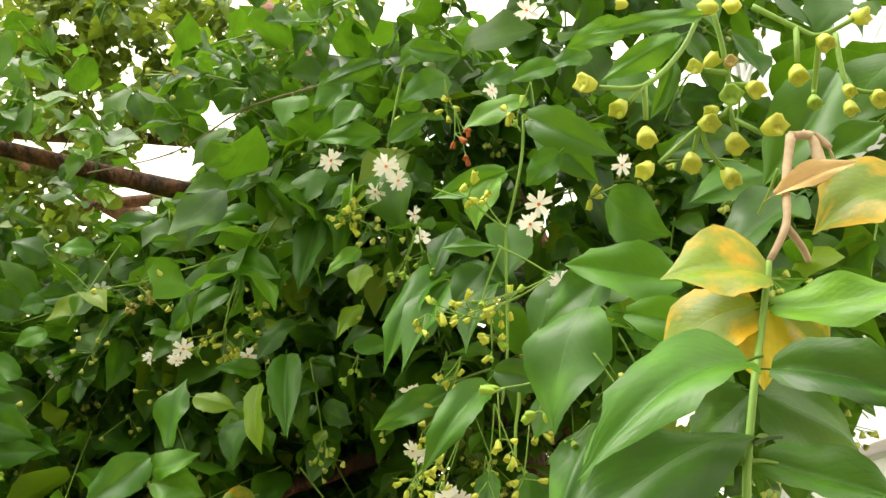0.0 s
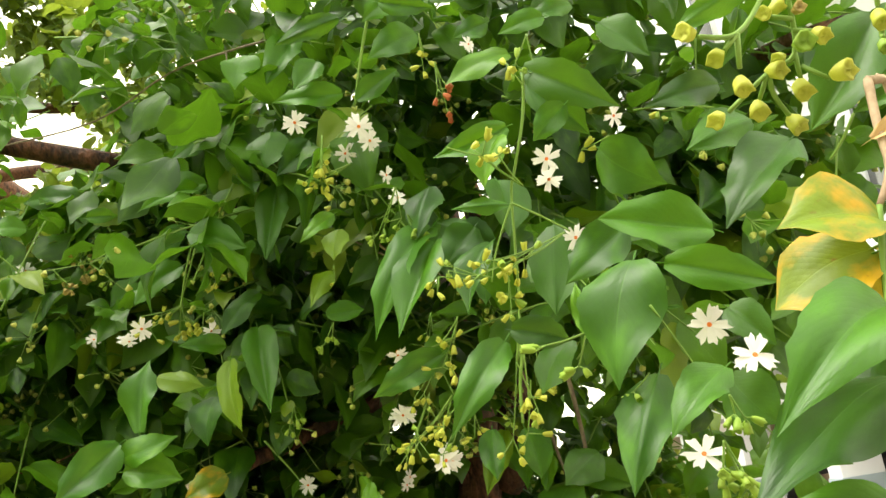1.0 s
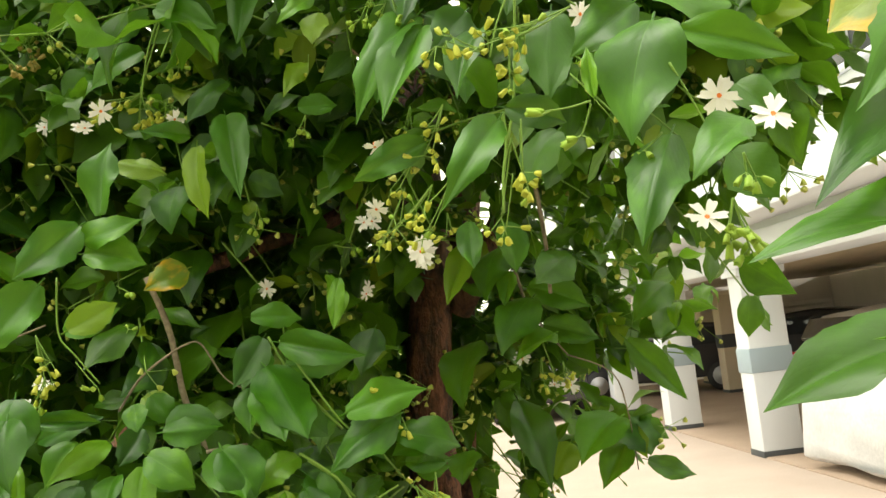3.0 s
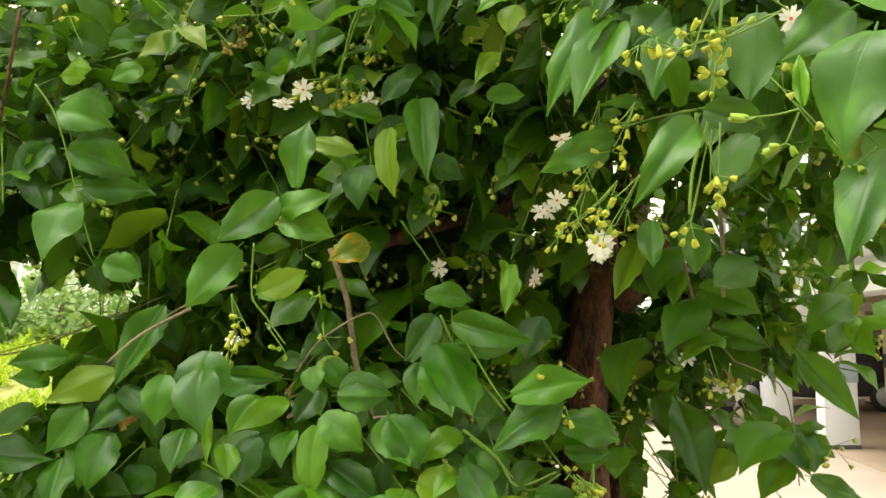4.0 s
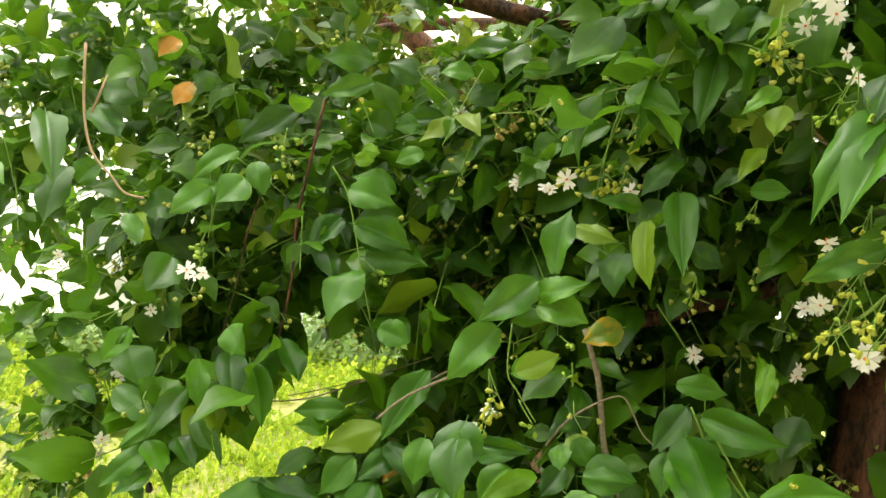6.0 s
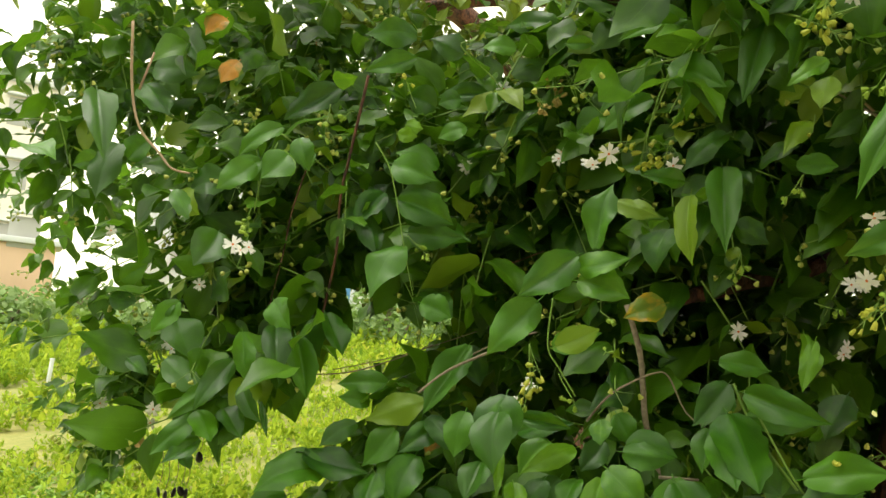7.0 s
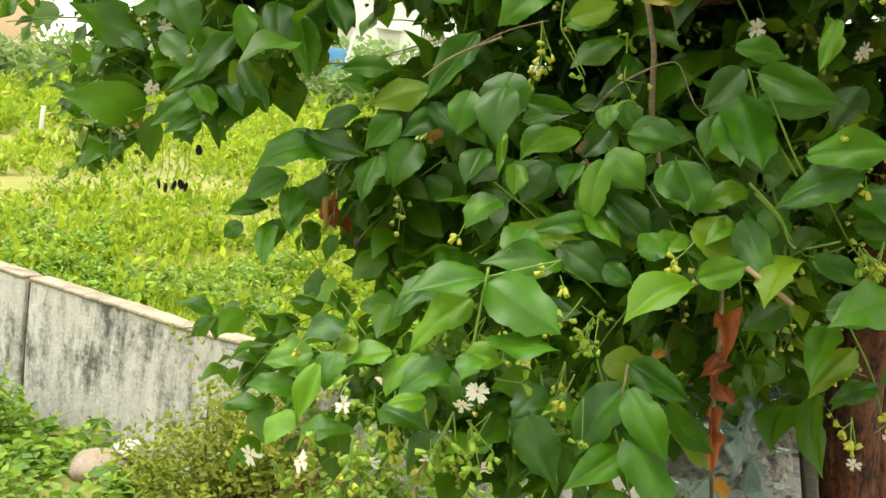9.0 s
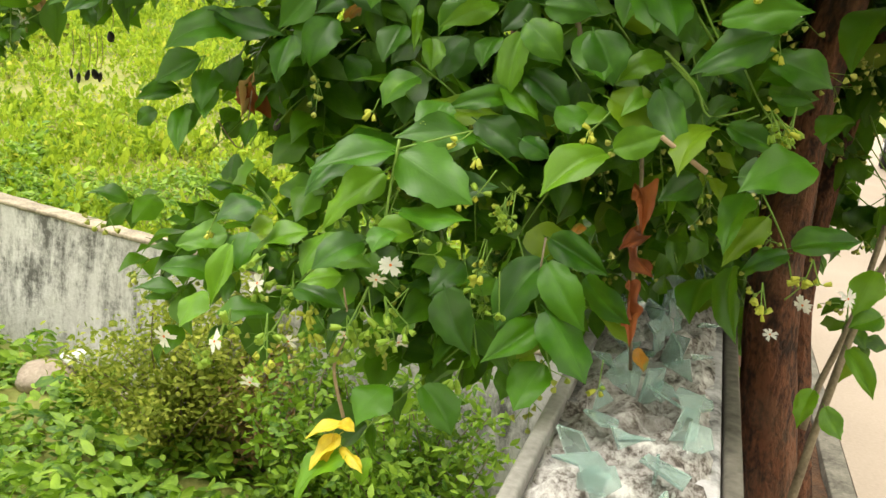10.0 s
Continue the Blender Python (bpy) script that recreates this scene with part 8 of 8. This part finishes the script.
buds(0.229, 1.289, 1.567, -0.20, 0.11, -0.97, 6, 0.039, 0.0076, "y", 73)
buds(0.176, 1.293, 1.568, 0.70, 0.02, -0.71, 4, 0.011, 0.0076, "g", 74)
buds(-0.061, 1.060, 1.547, 0.83, -0.11, 0.54, 5, 0.022, 0.0059, "y", 75)
buds(-0.009, 1.079, 1.527, 0.44, 0.06, -0.90, 3, 0.014, 0.0068, "y", 76)
buds(0.003, 1.085, 1.453, 0.79, 0.00, -0.61, 5, 0.031, 0.0076, "y", 77)
buds(-0.051, 1.192, 1.733, 0.94, -0.03, -0.33, 4, 0.022, 0.0068, "g", 78)
buds(-0.006, 1.349, 1.640, 0.31, 0.07, -0.95, 12, 0.050, 0.0093, "g", 79)
buds(-0.584, 1.516, 1.900, -0.45, 0.12, -0.88, 7, 0.020, 0.0076, "g", 80)
buds(-0.458, 1.401, 1.943, 0.95, -0.10, 0.30, 7, 0.026, 0.0076, "g", 81)
buds(-0.574, 1.200, 1.967, -0.33, -0.18, 0.93, 3, 0.040, 0.0068, "y", 82)
buds(-0.694, 1.180, 1.966, -0.15, 0.10, -0.98, 5, 0.039, 0.0076, "g", 83)
buds(-0.683, 1.232, 1.974, -0.66, -0.01, -0.75, 4, 0.011, 0.0076, "g", 84)
buds(-0.583, 1.241, 1.795, 0.78, 0.21, -0.59, 6, 0.036, 0.0076, "g", 85)
buds(-0.800, 1.182, 1.815, -0.27, 0.08, -0.96, 6, 0.024, 0.0068, "g", 86)
buds(-0.426, 1.269, 2.016, 0.59, 0.20, -0.78, 8, 0.029, 0.0076, "w", 87)
buds(-0.457, 1.423, 1.974, 0.73, 0.21, -0.65, 7, 0.038, 0.0076, "g", 88)
buds(-0.230, 1.162, 1.912, -0.40, 0.05, -0.92, 4, 0.016, 0.0076, "y", 89)
buds(-0.760, 1.107, 1.784, -0.36, -0.05, -0.93, 5, 0.016, 0.0076, "g", 90)
buds(-1.089, 1.343, 1.526, -0.16, 0.01, -0.99, 10, 0.038, 0.0076, "g", 91)
buds(-1.154, 1.373, 1.605, -0.11, 0.02, -0.99, 12, 0.049, 0.0068, "g", 92)
buds(-1.027, 1.306, 1.567, 0.89, 0.26, -0.36, 8, 0.040, 0.0068, "g", 93)
buds(-0.698, 1.195, 1.425, -0.23, -0.01, -0.97, 8, 0.048, 0.0068, "g", 94)
buds(-1.290, 1.437, 1.649, -0.11, 0.02, -0.99, 10, 0.052, 0.0068, "g", 95)
buds(-1.306, 1.429, 1.729, -0.52, -0.09, -0.85, 8, 0.051, 0.0068, "g", 96)
buds(-0.166, 1.064, 1.433, -0.50, -0.28, -0.82, 6, 0.032, 0.0076, "y", 97)
buds(-0.296, 0.976, 1.401, -0.78, -0.29, -0.56, 3, 0.019, 0.0076, "y", 98)
buds(-0.347, 1.013, 1.384, -0.59, 0.03, 0.81, 2, 0.014, 0.0068, "g", 99)
buds(-0.293, 0.973, 1.385, 0.59, -0.03, -0.81, 3, 0.013, 0.0076, "y", 100)
buds(-0.066, 1.108, 1.538, 0.95, 0.26, 0.20, 5, 0.048, 0.0068, "y", 101)
buds(0.027, 1.112, 1.454, -0.06, -0.21, -0.98, 5, 0.025, 0.0085, "y", 102)
buds(-0.007, 1.102, 1.444, 0.44, 0.27, 0.86, 3, 0.015, 0.0076, "y", 103)
buds(0.045, 1.140, 1.307, -0.97, -0.19, 0.18, 4, 0.020, 0.0076, "y", 104)
buds(0.036, 1.127, 1.255, -0.55, -0.28, -0.78, 4, 0.009, 0.0085, "y", 105)
buds(-0.337, 0.921, 1.280, 0.98, 0.21, -0.06, 4, 0.029, 0.0076, "g", 106)
buds(-0.351, 0.909, 1.234, 0.54, -0.04, -0.84, 10, 0.043, 0.0093, "g", 107)
buds(-0.373, 0.925, 1.236, -0.06, -0.21, -0.98, 10, 0.047, 0.0093, "g", 108)
buds(-0.394, 0.934, 1.199, 0.40, -0.09, -0.91, 5, 0.024, 0.0093, "g", 109)
buds(-0.457, 0.919, 1.196, -0.19, -0.23, -0.95, 7, 0.032, 0.0085, "g", 110)
buds(-0.475, 0.903, 1.135, -0.55, -0.28, -0.78, 5, 0.008, 0.0085, "g", 111)
buds(-0.484, 0.924, 1.251, -0.70, -0.29, -0.65, 6, 0.021, 0.0085, "g", 112)
buds(-0.559, 0.916, 1.143, 0.68, 0.01, -0.73, 8, 0.022, 0.0085, "g", 113)
buds(-0.128, 1.070, 1.156, -0.02, -0.20, -0.98, 4, 0.032, 0.0076, "y", 114)
buds(-0.290, 1.156, 1.252, 0.08, -0.18, -0.98, 16, 0.070, 0.0085, "g", 115)
buds(-0.287, 1.146, 1.196, -0.06, -0.21, -0.98, 12, 0.058, 0.0076, "g", 116)
buds(-0.418, 1.055, 1.413, -0.27, -0.25, -0.93, 4, 0.014, 0.0076, "y", 117)
buds(-0.082, 1.120, 1.353, 0.97, 0.23, 0.05, 2, 0.038, 0.0068, "y", 118)
buds(-0.278, 1.123, 1.331, 0.90, 0.12, -0.43, 6, 0.024, 0.0068, "g", 119)
buds(0.062, 1.131, 1.246, 0.55, 0.28, 0.78, 2, 0.018, 0.0085, "y", 120)
buds(-0.508, 0.901, 1.194, -0.28, -0.1, -1.00, 6, 0.024, 0.0086, "g", 200)
buds(-0.469, 0.904, 1.196, 0.14, -0.1, -1.00, 6, 0.045, 0.0080, "y", 201)
buds(-0.458, 0.993, 1.189, 0.46, -0.1, -1.00, 8, 0.041, 0.0083, "y", 202)
buds(-0.365, 0.978, 1.203, 0.00, -0.1, -1.00, 6, 0.036, 0.0075, "g", 203)
buds(-0.345, 0.989, 1.223, -0.41, -0.1, -1.00, 6, 0.035, 0.0071, "g", 204)
buds(-0.408, 0.994, 1.161, 0.02, -0.1, -1.00, 8, 0.031, 0.0086, "g", 205)
buds(-0.308, 1.070, 1.180, -0.29, -0.1, -1.00, 8, 0.020, 0.0071, "g", 206)
buds(-0.287, 1.112, 1.263, -0.10, -0.1, -1.00, 4, 0.025, 0.0079, "y", 207)
buds(-0.288, 1.089, 1.227, 0.15, -0.1, -1.00, 6, 0.039, 0.0078, "g", 208)
buds(-0.253, 1.057, 1.335, -0.11, -0.1, -1.00, 4, 0.035, 0.0077, "g", 209)
buds(-0.559, 0.964, 1.274, -0.14, -0.1, -1.00, 4, 0.020, 0.0084, "y", 210)
buds(-0.575, 0.980, 1.235, 0.48, -0.1, -1.00, 6, 0.033, 0.0086, "g", 211)
buds(-0.452, 0.979, 1.228, 0.25, -0.1, -1.00, 4, 0.028, 0.0089, "g", 212)
buds(-0.500, 0.969, 1.221, -0.01, -0.1, -1.00, 8, 0.023, 0.0081, "g", 213)
buds(-0.357, 1.098, 1.287, 0.10, -0.1, -1.00, 4, 0.030, 0.0076, "g", 214)
buds(-0.265, 1.073, 1.323, 0.22, -0.1, -1.00, 8, 0.028, 0.0084, "g", 215)
buds(-0.434, 0.966, 1.317, 0.52, -0.1, -1.00, 6, 0.024, 0.0074, "g", 216)
buds(-0.358, 0.944, 1.335, -0.38, -0.1, -1.00, 8, 0.035, 0.0079, "g", 217)
buds(-0.272, 0.960, 1.164, -0.33, -0.1, -1.00, 6, 0.027, 0.0087, "g", 230)
buds(-0.269, 0.993, 1.363, -0.34, -0.1, -1.00, 4, 0.030, 0.0084, "y", 231)
buds(-0.262, 1.100, 1.325, -0.13, -0.1, -1.00, 8, 0.037, 0.0075, "y", 232)
buds(-0.267, 1.029, 1.272, -0.54, -0.1, -1.00, 4, 0.028, 0.0084, "y", 233)
buds(-0.252, 1.002, 1.255, -0.07, -0.1, -1.00, 4, 0.039, 0.0081, "g", 234)
buds(-0.313, 0.981, 1.358, 0.31, -0.1, -1.00, 4, 0.026, 0.0080, "y", 235)
buds(0.021, 1.113, 1.437, -0.40, -0.1, -1.00, 6, 0.025, 0.0081, "y", 236)
buds(0.025, 1.099, 1.462, -0.09, -0.1, -1.00, 6, 0.026, 0.0089, "g", 237)
buds(-0.002, 1.078, 1.454, 0.38, -0.1, -1.00, 8, 0.026, 0.0073, "g", 238)
buds(0.065, 1.053, 1.312, 0.19, -0.1, -1.00, 6, 0.028, 0.0082, "y", 239)
buds(0.026, 1.084, 1.272, 0.32, -0.1, -1.00, 6, 0.028, 0.0078, "y", 240)
buds(-0.440, 0.967, 1.205, -0.35, -0.1, -1.00, 6, 0.022, 0.0075, "y", 241)
buds(-0.493, 1.037, 1.204, 0.18, -0.1, -1.00, 8, 0.036, 0.0077, "g", 242)
buds(-0.435, 1.042, 1.159, 0.32, -0.1, -1.00, 6, 0.037, 0.0074, "y", 243)

joined_blades("foliage", PATTERNS, crown_mats, crown_pick, CROWN, tree)["kind"] = "stuff"
part("brushwood", crown_stems, STALK, tree)["kind"] = "stuff"
part("spent_stalk", spray_stems, STALK, tree)["kind"] = "stuff"
part("spent_bloom", spray_cups, SPENT, tree)["kind"] = "stuff"

# ---- the taller tree behind, with sky between its leaves ----
back = thing("background_tree", "tall tree behind, thin crown against the bright sky", "tree")
bm = bmesh.new()
tube(bm, [(-0.9, 6.2, 0.0), (-0.85, 6.1, 1.6), (-1.0, 5.6, 2.9), (-1.6, 4.9, 3.6), (-2.6, 4.6, 4.0)], 0.13, 0.05, 14, 0.06, random.Random(6))
part("trunk", bm, BARK, back)
bm = bmesh.new()
tube(bm, [(-1.0, 5.6, 2.9), (-0.7, 4.6, 3.4), (-1.2, 4.0, 3.3), (-2.0, 3.8, 3.1)], 0.05, 0.02, 10, 0.06, random.Random(7))
part("limb", bm, BARK, back)
bm = bmesh.new()
tube(bm, [(-1.90, 3.60, 3.51), (-1.47, 3.50, 3.40), (-1.17, 3.45, 3.36), (-0.89, 3.40, 3.30), (-0.67, 3.30, 3.28)], 0.035, 0.016, 10, 0.06, random.Random(9))
part("limb", bm, BARK, back)
back_mats, back_pick = [], []
STORE = (back_mats, back_pick)
clump(-1.15, 3.3, 3.00, 0.75, 0.4, 0.6, 900, 0.085, 0.5, STORE)
clump(-1.60, 3.9, 2.55, 0.8, 0.4, 0.40, 420, 0.085, 0.5, STORE)
clump(-0.60, 3.6, 3.50, 0.7, 0.4, 0.4, 600, 0.085, 0.5, STORE)
clump(-2.20, 3.4, 3.30, 0.8, 0.5, 0.6, 560, 0.085, 0.5, STORE)
clump(-1.20, 3.4, 4.00, 1.4, 0.6, 0.5, 900, 0.085, 0.5, STORE)
clump(-3.00, 3.4, 2.80, 0.7, 0.5, 0.6, 160, 0.085, 0.5, STORE)
clump(-1.33, 3.31, 2.84, 0.41, 0.35, 0.32, 650, 0.075, 0.5, STORE)
clump(-0.82, 3.18, 2.84, 0.31, 0.35, 0.31, 420, 0.075, 0.5, STORE)
clump(-1.93, 2.83, 2.61, 0.34, 0.35, 0.26, 420, 0.075, 0.5, STORE)
clump(-1.45, 3.46, 2.42, 0.26, 0.35, 0.24, 260, 0.075, 0.5, STORE)
clump(-1.20, 3.04, 3.60, 0.48, 0.35, 0.24, 300, 0.08, 0.5, STORE)
clump(-1.42, 3.10, 3.64, 0.26, 0.30, 0.26, 420, 0.085, 0.5, STORE)
clump(-1.17, 3.10, 3.71, 0.24, 0.30, 0.24, 380, 0.085, 0.5, STORE)
clump(-0.85, 3.10, 3.59, 0.24, 0.30, 0.24, 380, 0.085, 0.5, STORE)
clump(-1.35, 3.10, 3.29, 0.24, 0.30, 0.24, 300, 0.085, 0.5, STORE)
clump(-0.57, 3.10, 3.69, 0.20, 0.30, 0.20, 300, 0.085, 0.5, STORE)
clump(-0.89, 3.10, 3.30, 0.24, 0.30, 0.24, 260, 0.085, 0.5, STORE)
clump(-1.57, 3.10, 3.07, 0.24, 0.30, 0.24, 260, 0.085, 0.5, STORE)
clump(-1.22, 3.10, 2.99, 0.24, 0.30, 0.24, 220, 0.085, 0.5, STORE)
clump(-0.61, 3.10, 3.38, 0.18, 0.30, 0.18, 240, 0.085, 0.5, STORE)
clump(-0.37, 3.10, 3.60, 0.15, 0.30, 0.15, 180, 0.085, 0.5, STORE)
joined_blades("crown", PATTERNS, back_mats, back_pick, SKYLEAF, back)["kind"] = "stuff"

# ---- weeds and low growth ----
def tufts(name, label, material, count, area, size, blades_each, seed, spread=0.6, upright=0.8, keep=None):
    """Leafy weeds scattered over a patch of ground: one sheet of growth."""
    r = random.Random(seed)
    mats, pick = [], []
    done = 0
    while done < count:
        x, y = area(r)
        if keep and not keep(x, y):
            continue
        done += 1
        z = ground_height(x, y)
        s = size(x, y) * r.uniform(0.6, 1.4)
        high = s * r.uniform(1.0, 2.6)
        for k in range(blades_each):
            a = r.uniform(0, 6.283)
            h = high * (k + 0.5) / blades_each
            b = Vector((x + r.gauss(0, 0.3) * s, y + r.gauss(0, 0.3) * s, z + h))
            d = Vector((math.cos(a) * spread, math.sin(a) * spread, r.uniform(-0.2, upright))).normalized()
            length = s * r.uniform(0.6, 1.2)
            mats.append(leaf_frame(b, b + d * length, length * r.uniform(0.35, 0.6), r.gauss(0, 30), (r.gauss(0, 0.3), r.gauss(-0.3, 0.3), 1)))
            pick.append(r.randrange(len(WEEDS)))
    return tagged(joined_blades(name, WEEDS, mats, pick, material), label, "weeds", kind="stuff")


WEEDS = [blade(2, 3, f, c, 0.03, 60 + i, 0.4, 1.2) for i, (f, c) in enumerate([(0.2, 0.2), (0.35, 0.1), (0.0, 0.3)])]


def field_spot(r):
    d = 3.6 * math.exp(r.random() * 2.45)
    a = radians(r.uniform(-62, 6))
    return d * math.sin(a), d * math.cos(a)


def in_field(x, y):
    return y > cross_y(min(x, 0.15)) + 0.25 and x < -0.3 + 0.1 * y


BARE = (-6.01, 9.47)      # the tan bare patch in the field


def lush(x, y):
    """How thick and high the weeds stand: clumps a pace across."""
    return max(0.0, 0.5 + 1.1 * noise.noise((x * 1.3, y * 0.95, 2)) + 0.6 * noise.noise((x * 3.4, y * 2.6, 8)))


def grown(x, y):
    """Thick and thin patches, with bare earth between."""
    dx, dy = x - BARE[0], y - BARE[1]
    if math.hypot((0.84 * dx + 0.55 * dy) / 0.75, (0.84 * dy - 0.55 * dx) / 1.25) + 0.5 * noise.noise((x * 2.2, y * 2.2, 1)) < 1.0 and noise.noise((x * 14, y * 14, 5)) < 0.25:
        return False
    return in_field(x, y) and noise.noise((x * 0.55, y * 0.30, 3)) + 0.35 * noise.noise((x * 2, y * 1.2, 6)) > -0.42


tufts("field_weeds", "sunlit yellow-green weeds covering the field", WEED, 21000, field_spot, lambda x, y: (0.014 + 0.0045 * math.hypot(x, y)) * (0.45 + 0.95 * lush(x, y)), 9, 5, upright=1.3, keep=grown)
tufts("field_grass", "taller fine grass and stalks among the field weeds", GRASS, 3000, field_spot, lambda x, y: 0.030 + 0.0055 * math.hypot(x, y), 5, 15, spread=0.25, upright=1.6, keep=grown)
tufts("leafy_weeds", "broad-leaved green weeds crowding behind the old wall", WEEDLOW, 1900, lambda r: (r.uniform(-7.5, -0.3), r.uniform(3.4, 7.6)),
      lambda x, y: 0.040 + 0.026 * lush(x, y), 9, 31, spread=0.9, upright=0.7,
      keep=lambda x, y: in_field(x, y) and y < cross_y(x) + 0.4 + 1.5 * lush(x + 5, y))


def plot_spot(r):
    return r.uniform(-5.5, 0.0), r.uniform(1.6, 5.6)


tufts("low_weeds", "broad-leaved green weeds on the plot below the wall", WEEDLOW, 2300, plot_spot, lambda x, y: 0.072, 9, 8, spread=1.0, upright=0.45,
      keep=lambda x, y: y < cross_y(x) - 0.1 and x < -0.35 + 0.1 * y and math.hypot((x + 2.86) / 0.2, (y - 3.92) / 0.24) > 1)


def shrub(name, label, cx, cy, rx, rz, count, size, material, seed):
    """A twiggy low bush: stems from one root, fine leaves all over."""
    r = random.Random(seed)
    base = ground_height(cx, cy)
    bush = thing(name, label, "shrub", "low shrubs on the plot")
    stems = bmesh.new()
    mats, pick = [], []
    for k in range(26):
        a, lean = r.uniform(0, 6.283), r.uniform(0.1, 1.0)
        tip = Vector((cx + math.cos(a) * rx * lean, cy + math.sin(a) * rx * 0.8 * lean, base + rz * r.uniform(0.55, 1.0) * (1.15 - 0.5 * lean)))
        root = Vector((cx + r.gauss(0, 0.03), cy + r.gauss(0, 0.03), base - 0.02))
        mid = (root + tip) / 2 + Vector((r.gauss(0, 0.04), r.gauss(0, 0.04), 0.06))
        tube(stems, [root, mid, tip], 0.006, 0.002, 5)
        for i in range(count // 26):
            t = r.uniform(0.2, 1.05)
            p = root.lerp(mid, t * 2) if t < 0.5 else mid.lerp(tip, t * 2 - 1)
            p = p + Vector((r.gauss(0, 0.06), r.gauss(0, 0.06), r.gauss(0, 0.05)))
            d = Vector((r.gauss(0, 1), r.gauss(0, 1), r.gauss(0.3, 0.6))).normalized()
            length = size * r.uniform(0.6, 1.4)
            mats.append(leaf_frame(p, p + d * length, length * 0.42, r.gauss(0, 40), (0, -0.3, 1)))
            pick.append(r.randrange(len(WEEDS)))
    part("stem", stems, TWIGBARK, bush)["kind"] = "stuff"
    joined_blades("leafage", WEEDS, mats, pick, material, bush)["kind"] = "stuff"
    return bush



shrub("scrub_bush", "dense olive-green scrub bush against the wall", -1.90, 3.66, 0.62, 0.88, 9000, 0.034, SCRUB, 1)
shrub("scrub_bush", "thin bright green bush on the plot", -1.12, 3.38, 0.40, 0.85, 3000, 0.045, WEEDLOW, 2)
shrub("scrub_bush", "half-dry brownish scrub at the wall's foot", -1.53, 3.62, 0.22, 0.62, 1100, 0.035, DRYSCRUB, 3)
shrub("scrub_bush", "leafy green bush at the foot of the old wall", -3.75, 4.10, 0.30, 0.42, 1500, 0.04, WEEDLOW, 4)
shrub("scrub_bush", "dark green bush in the corner of the walls", -0.72, 3.15, 0.42, 0.95, 3400, 0.045, WEEDLOW, 5)


def stone(x, y, s, seed):
    bm = bmesh.new()
    bmesh.ops.create_icosphere(bm, subdivisions=3, radius=s)
    for v in bm.verts:
        v.co *= 1 + 0.35 * noise.noise(v.co / s * 0.9 + Vector((seed, 0, 0)))
        v.co.z *= 0.62
    ob = tagged(mesh_object("stone", bm, STONE), "rough brown stone lying among the weeds", "stone", "stones on the plot")
    ob.location = (x, y, ground_height(x, y) + s * 0.3)


stone(-2.90, 4.05, 0.15, 1)
stone(-2.38, 3.98, 0.11, 5)
stone(-1.55, 3.05, 0.13, 9)
bm = bmesh.new()
bmesh.ops.create_icosphere(bm, subdivisions=3, radius=0.07)
for v in bm.verts:
    v.co *= 1 + 0.5 * noise.noise(v.co * 22)
    v.co.z *= 0.6
bag = tagged(mesh_object("plastic_bag", bm, PLASTIC), "crumpled white plastic bag dropped by the wall", "litter")
bag.location = (-2.78, 4.14, ground_height(-2.78, 4.14) + 0.14)


# far bushes along the field's end
def far_bush(cx, cy, rx, rz, count, size, seed, material):
    r = random.Random(seed)
    bush = thing("far_bush", "pale green bush at the far end of the field", "shrub", "bushes at the field's end")
    base = ground_height(cx, cy)
    mats, pick = [], []
    for k in range(count):
        while True:
            o = Vector((r.uniform(-1, 1), r.uniform(-1, 1), r.uniform(0, 1)))
            if o.length < 1 + 0.25 * noise.noise((o.x * 3 + seed, o.y * 3, o.z * 3)):
                break
        p = Vector((cx + o.x * rx, cy + o.y * rx, base + o.z * rz))
        d = Vector((r.gauss(0, 1), r.gauss(0, 1), r.gauss(0.2, 0.6))).normalized()
        mats.append(leaf_frame(p, p + d * size * r.uniform(0.6, 1.3), size * 0.6, r.gauss(0, 40), (0, -0.4, 1)))
        pick.append(r.randrange(len(WEEDS)))
    stems = bmesh.new()
    for k in range(5):
        tube(stems, [(cx, cy, base - 0.1), (cx + r.uniform(-0.3, 0.3) * rx, cy, base + rz * 0.4), (cx + r.uniform(-0.6, 0.6) * rx, cy, base + rz * 0.8)], 0.06, 0.02, 5)
    part("stem", stems, TWIGBARK, bush)["kind"] = "stuff"
    joined_blades("crown", WEEDS, mats, pick, material, bush)["kind"] = "stuff"


for k, (x, y, rx, rz) in enumerate([(-24, 24, 2.2, 1.6), (-28, 27, 2.6, 2.2), (-21, 27, 2.0, 1.5), (-17, 30, 2.4, 1.8), (-13, 33, 2.6, 2.6), (-8.5, 34, 2.6, 2.8), (-32, 30, 3.0, 2.6), (-4, 35, 3.0, 3.4), (-19, 35, 3.0, 3.2), (-19, 21, 1.7, 1.3), (-15.5, 23, 1.9, 1.5), (-22.5, 19.5, 1.6, 1.0), (-12, 26, 2.0, 2.0), (-9.5, 27.5, 2.0, 2.3), (-6.5, 29, 2.2, 2.6), (-14, 29, 2.2, 2.4), (-3.5, 29, 2.2, 2.8)]):
    far_bush(x, y, rx, rz, 900, 0.28, k, FARTREE)
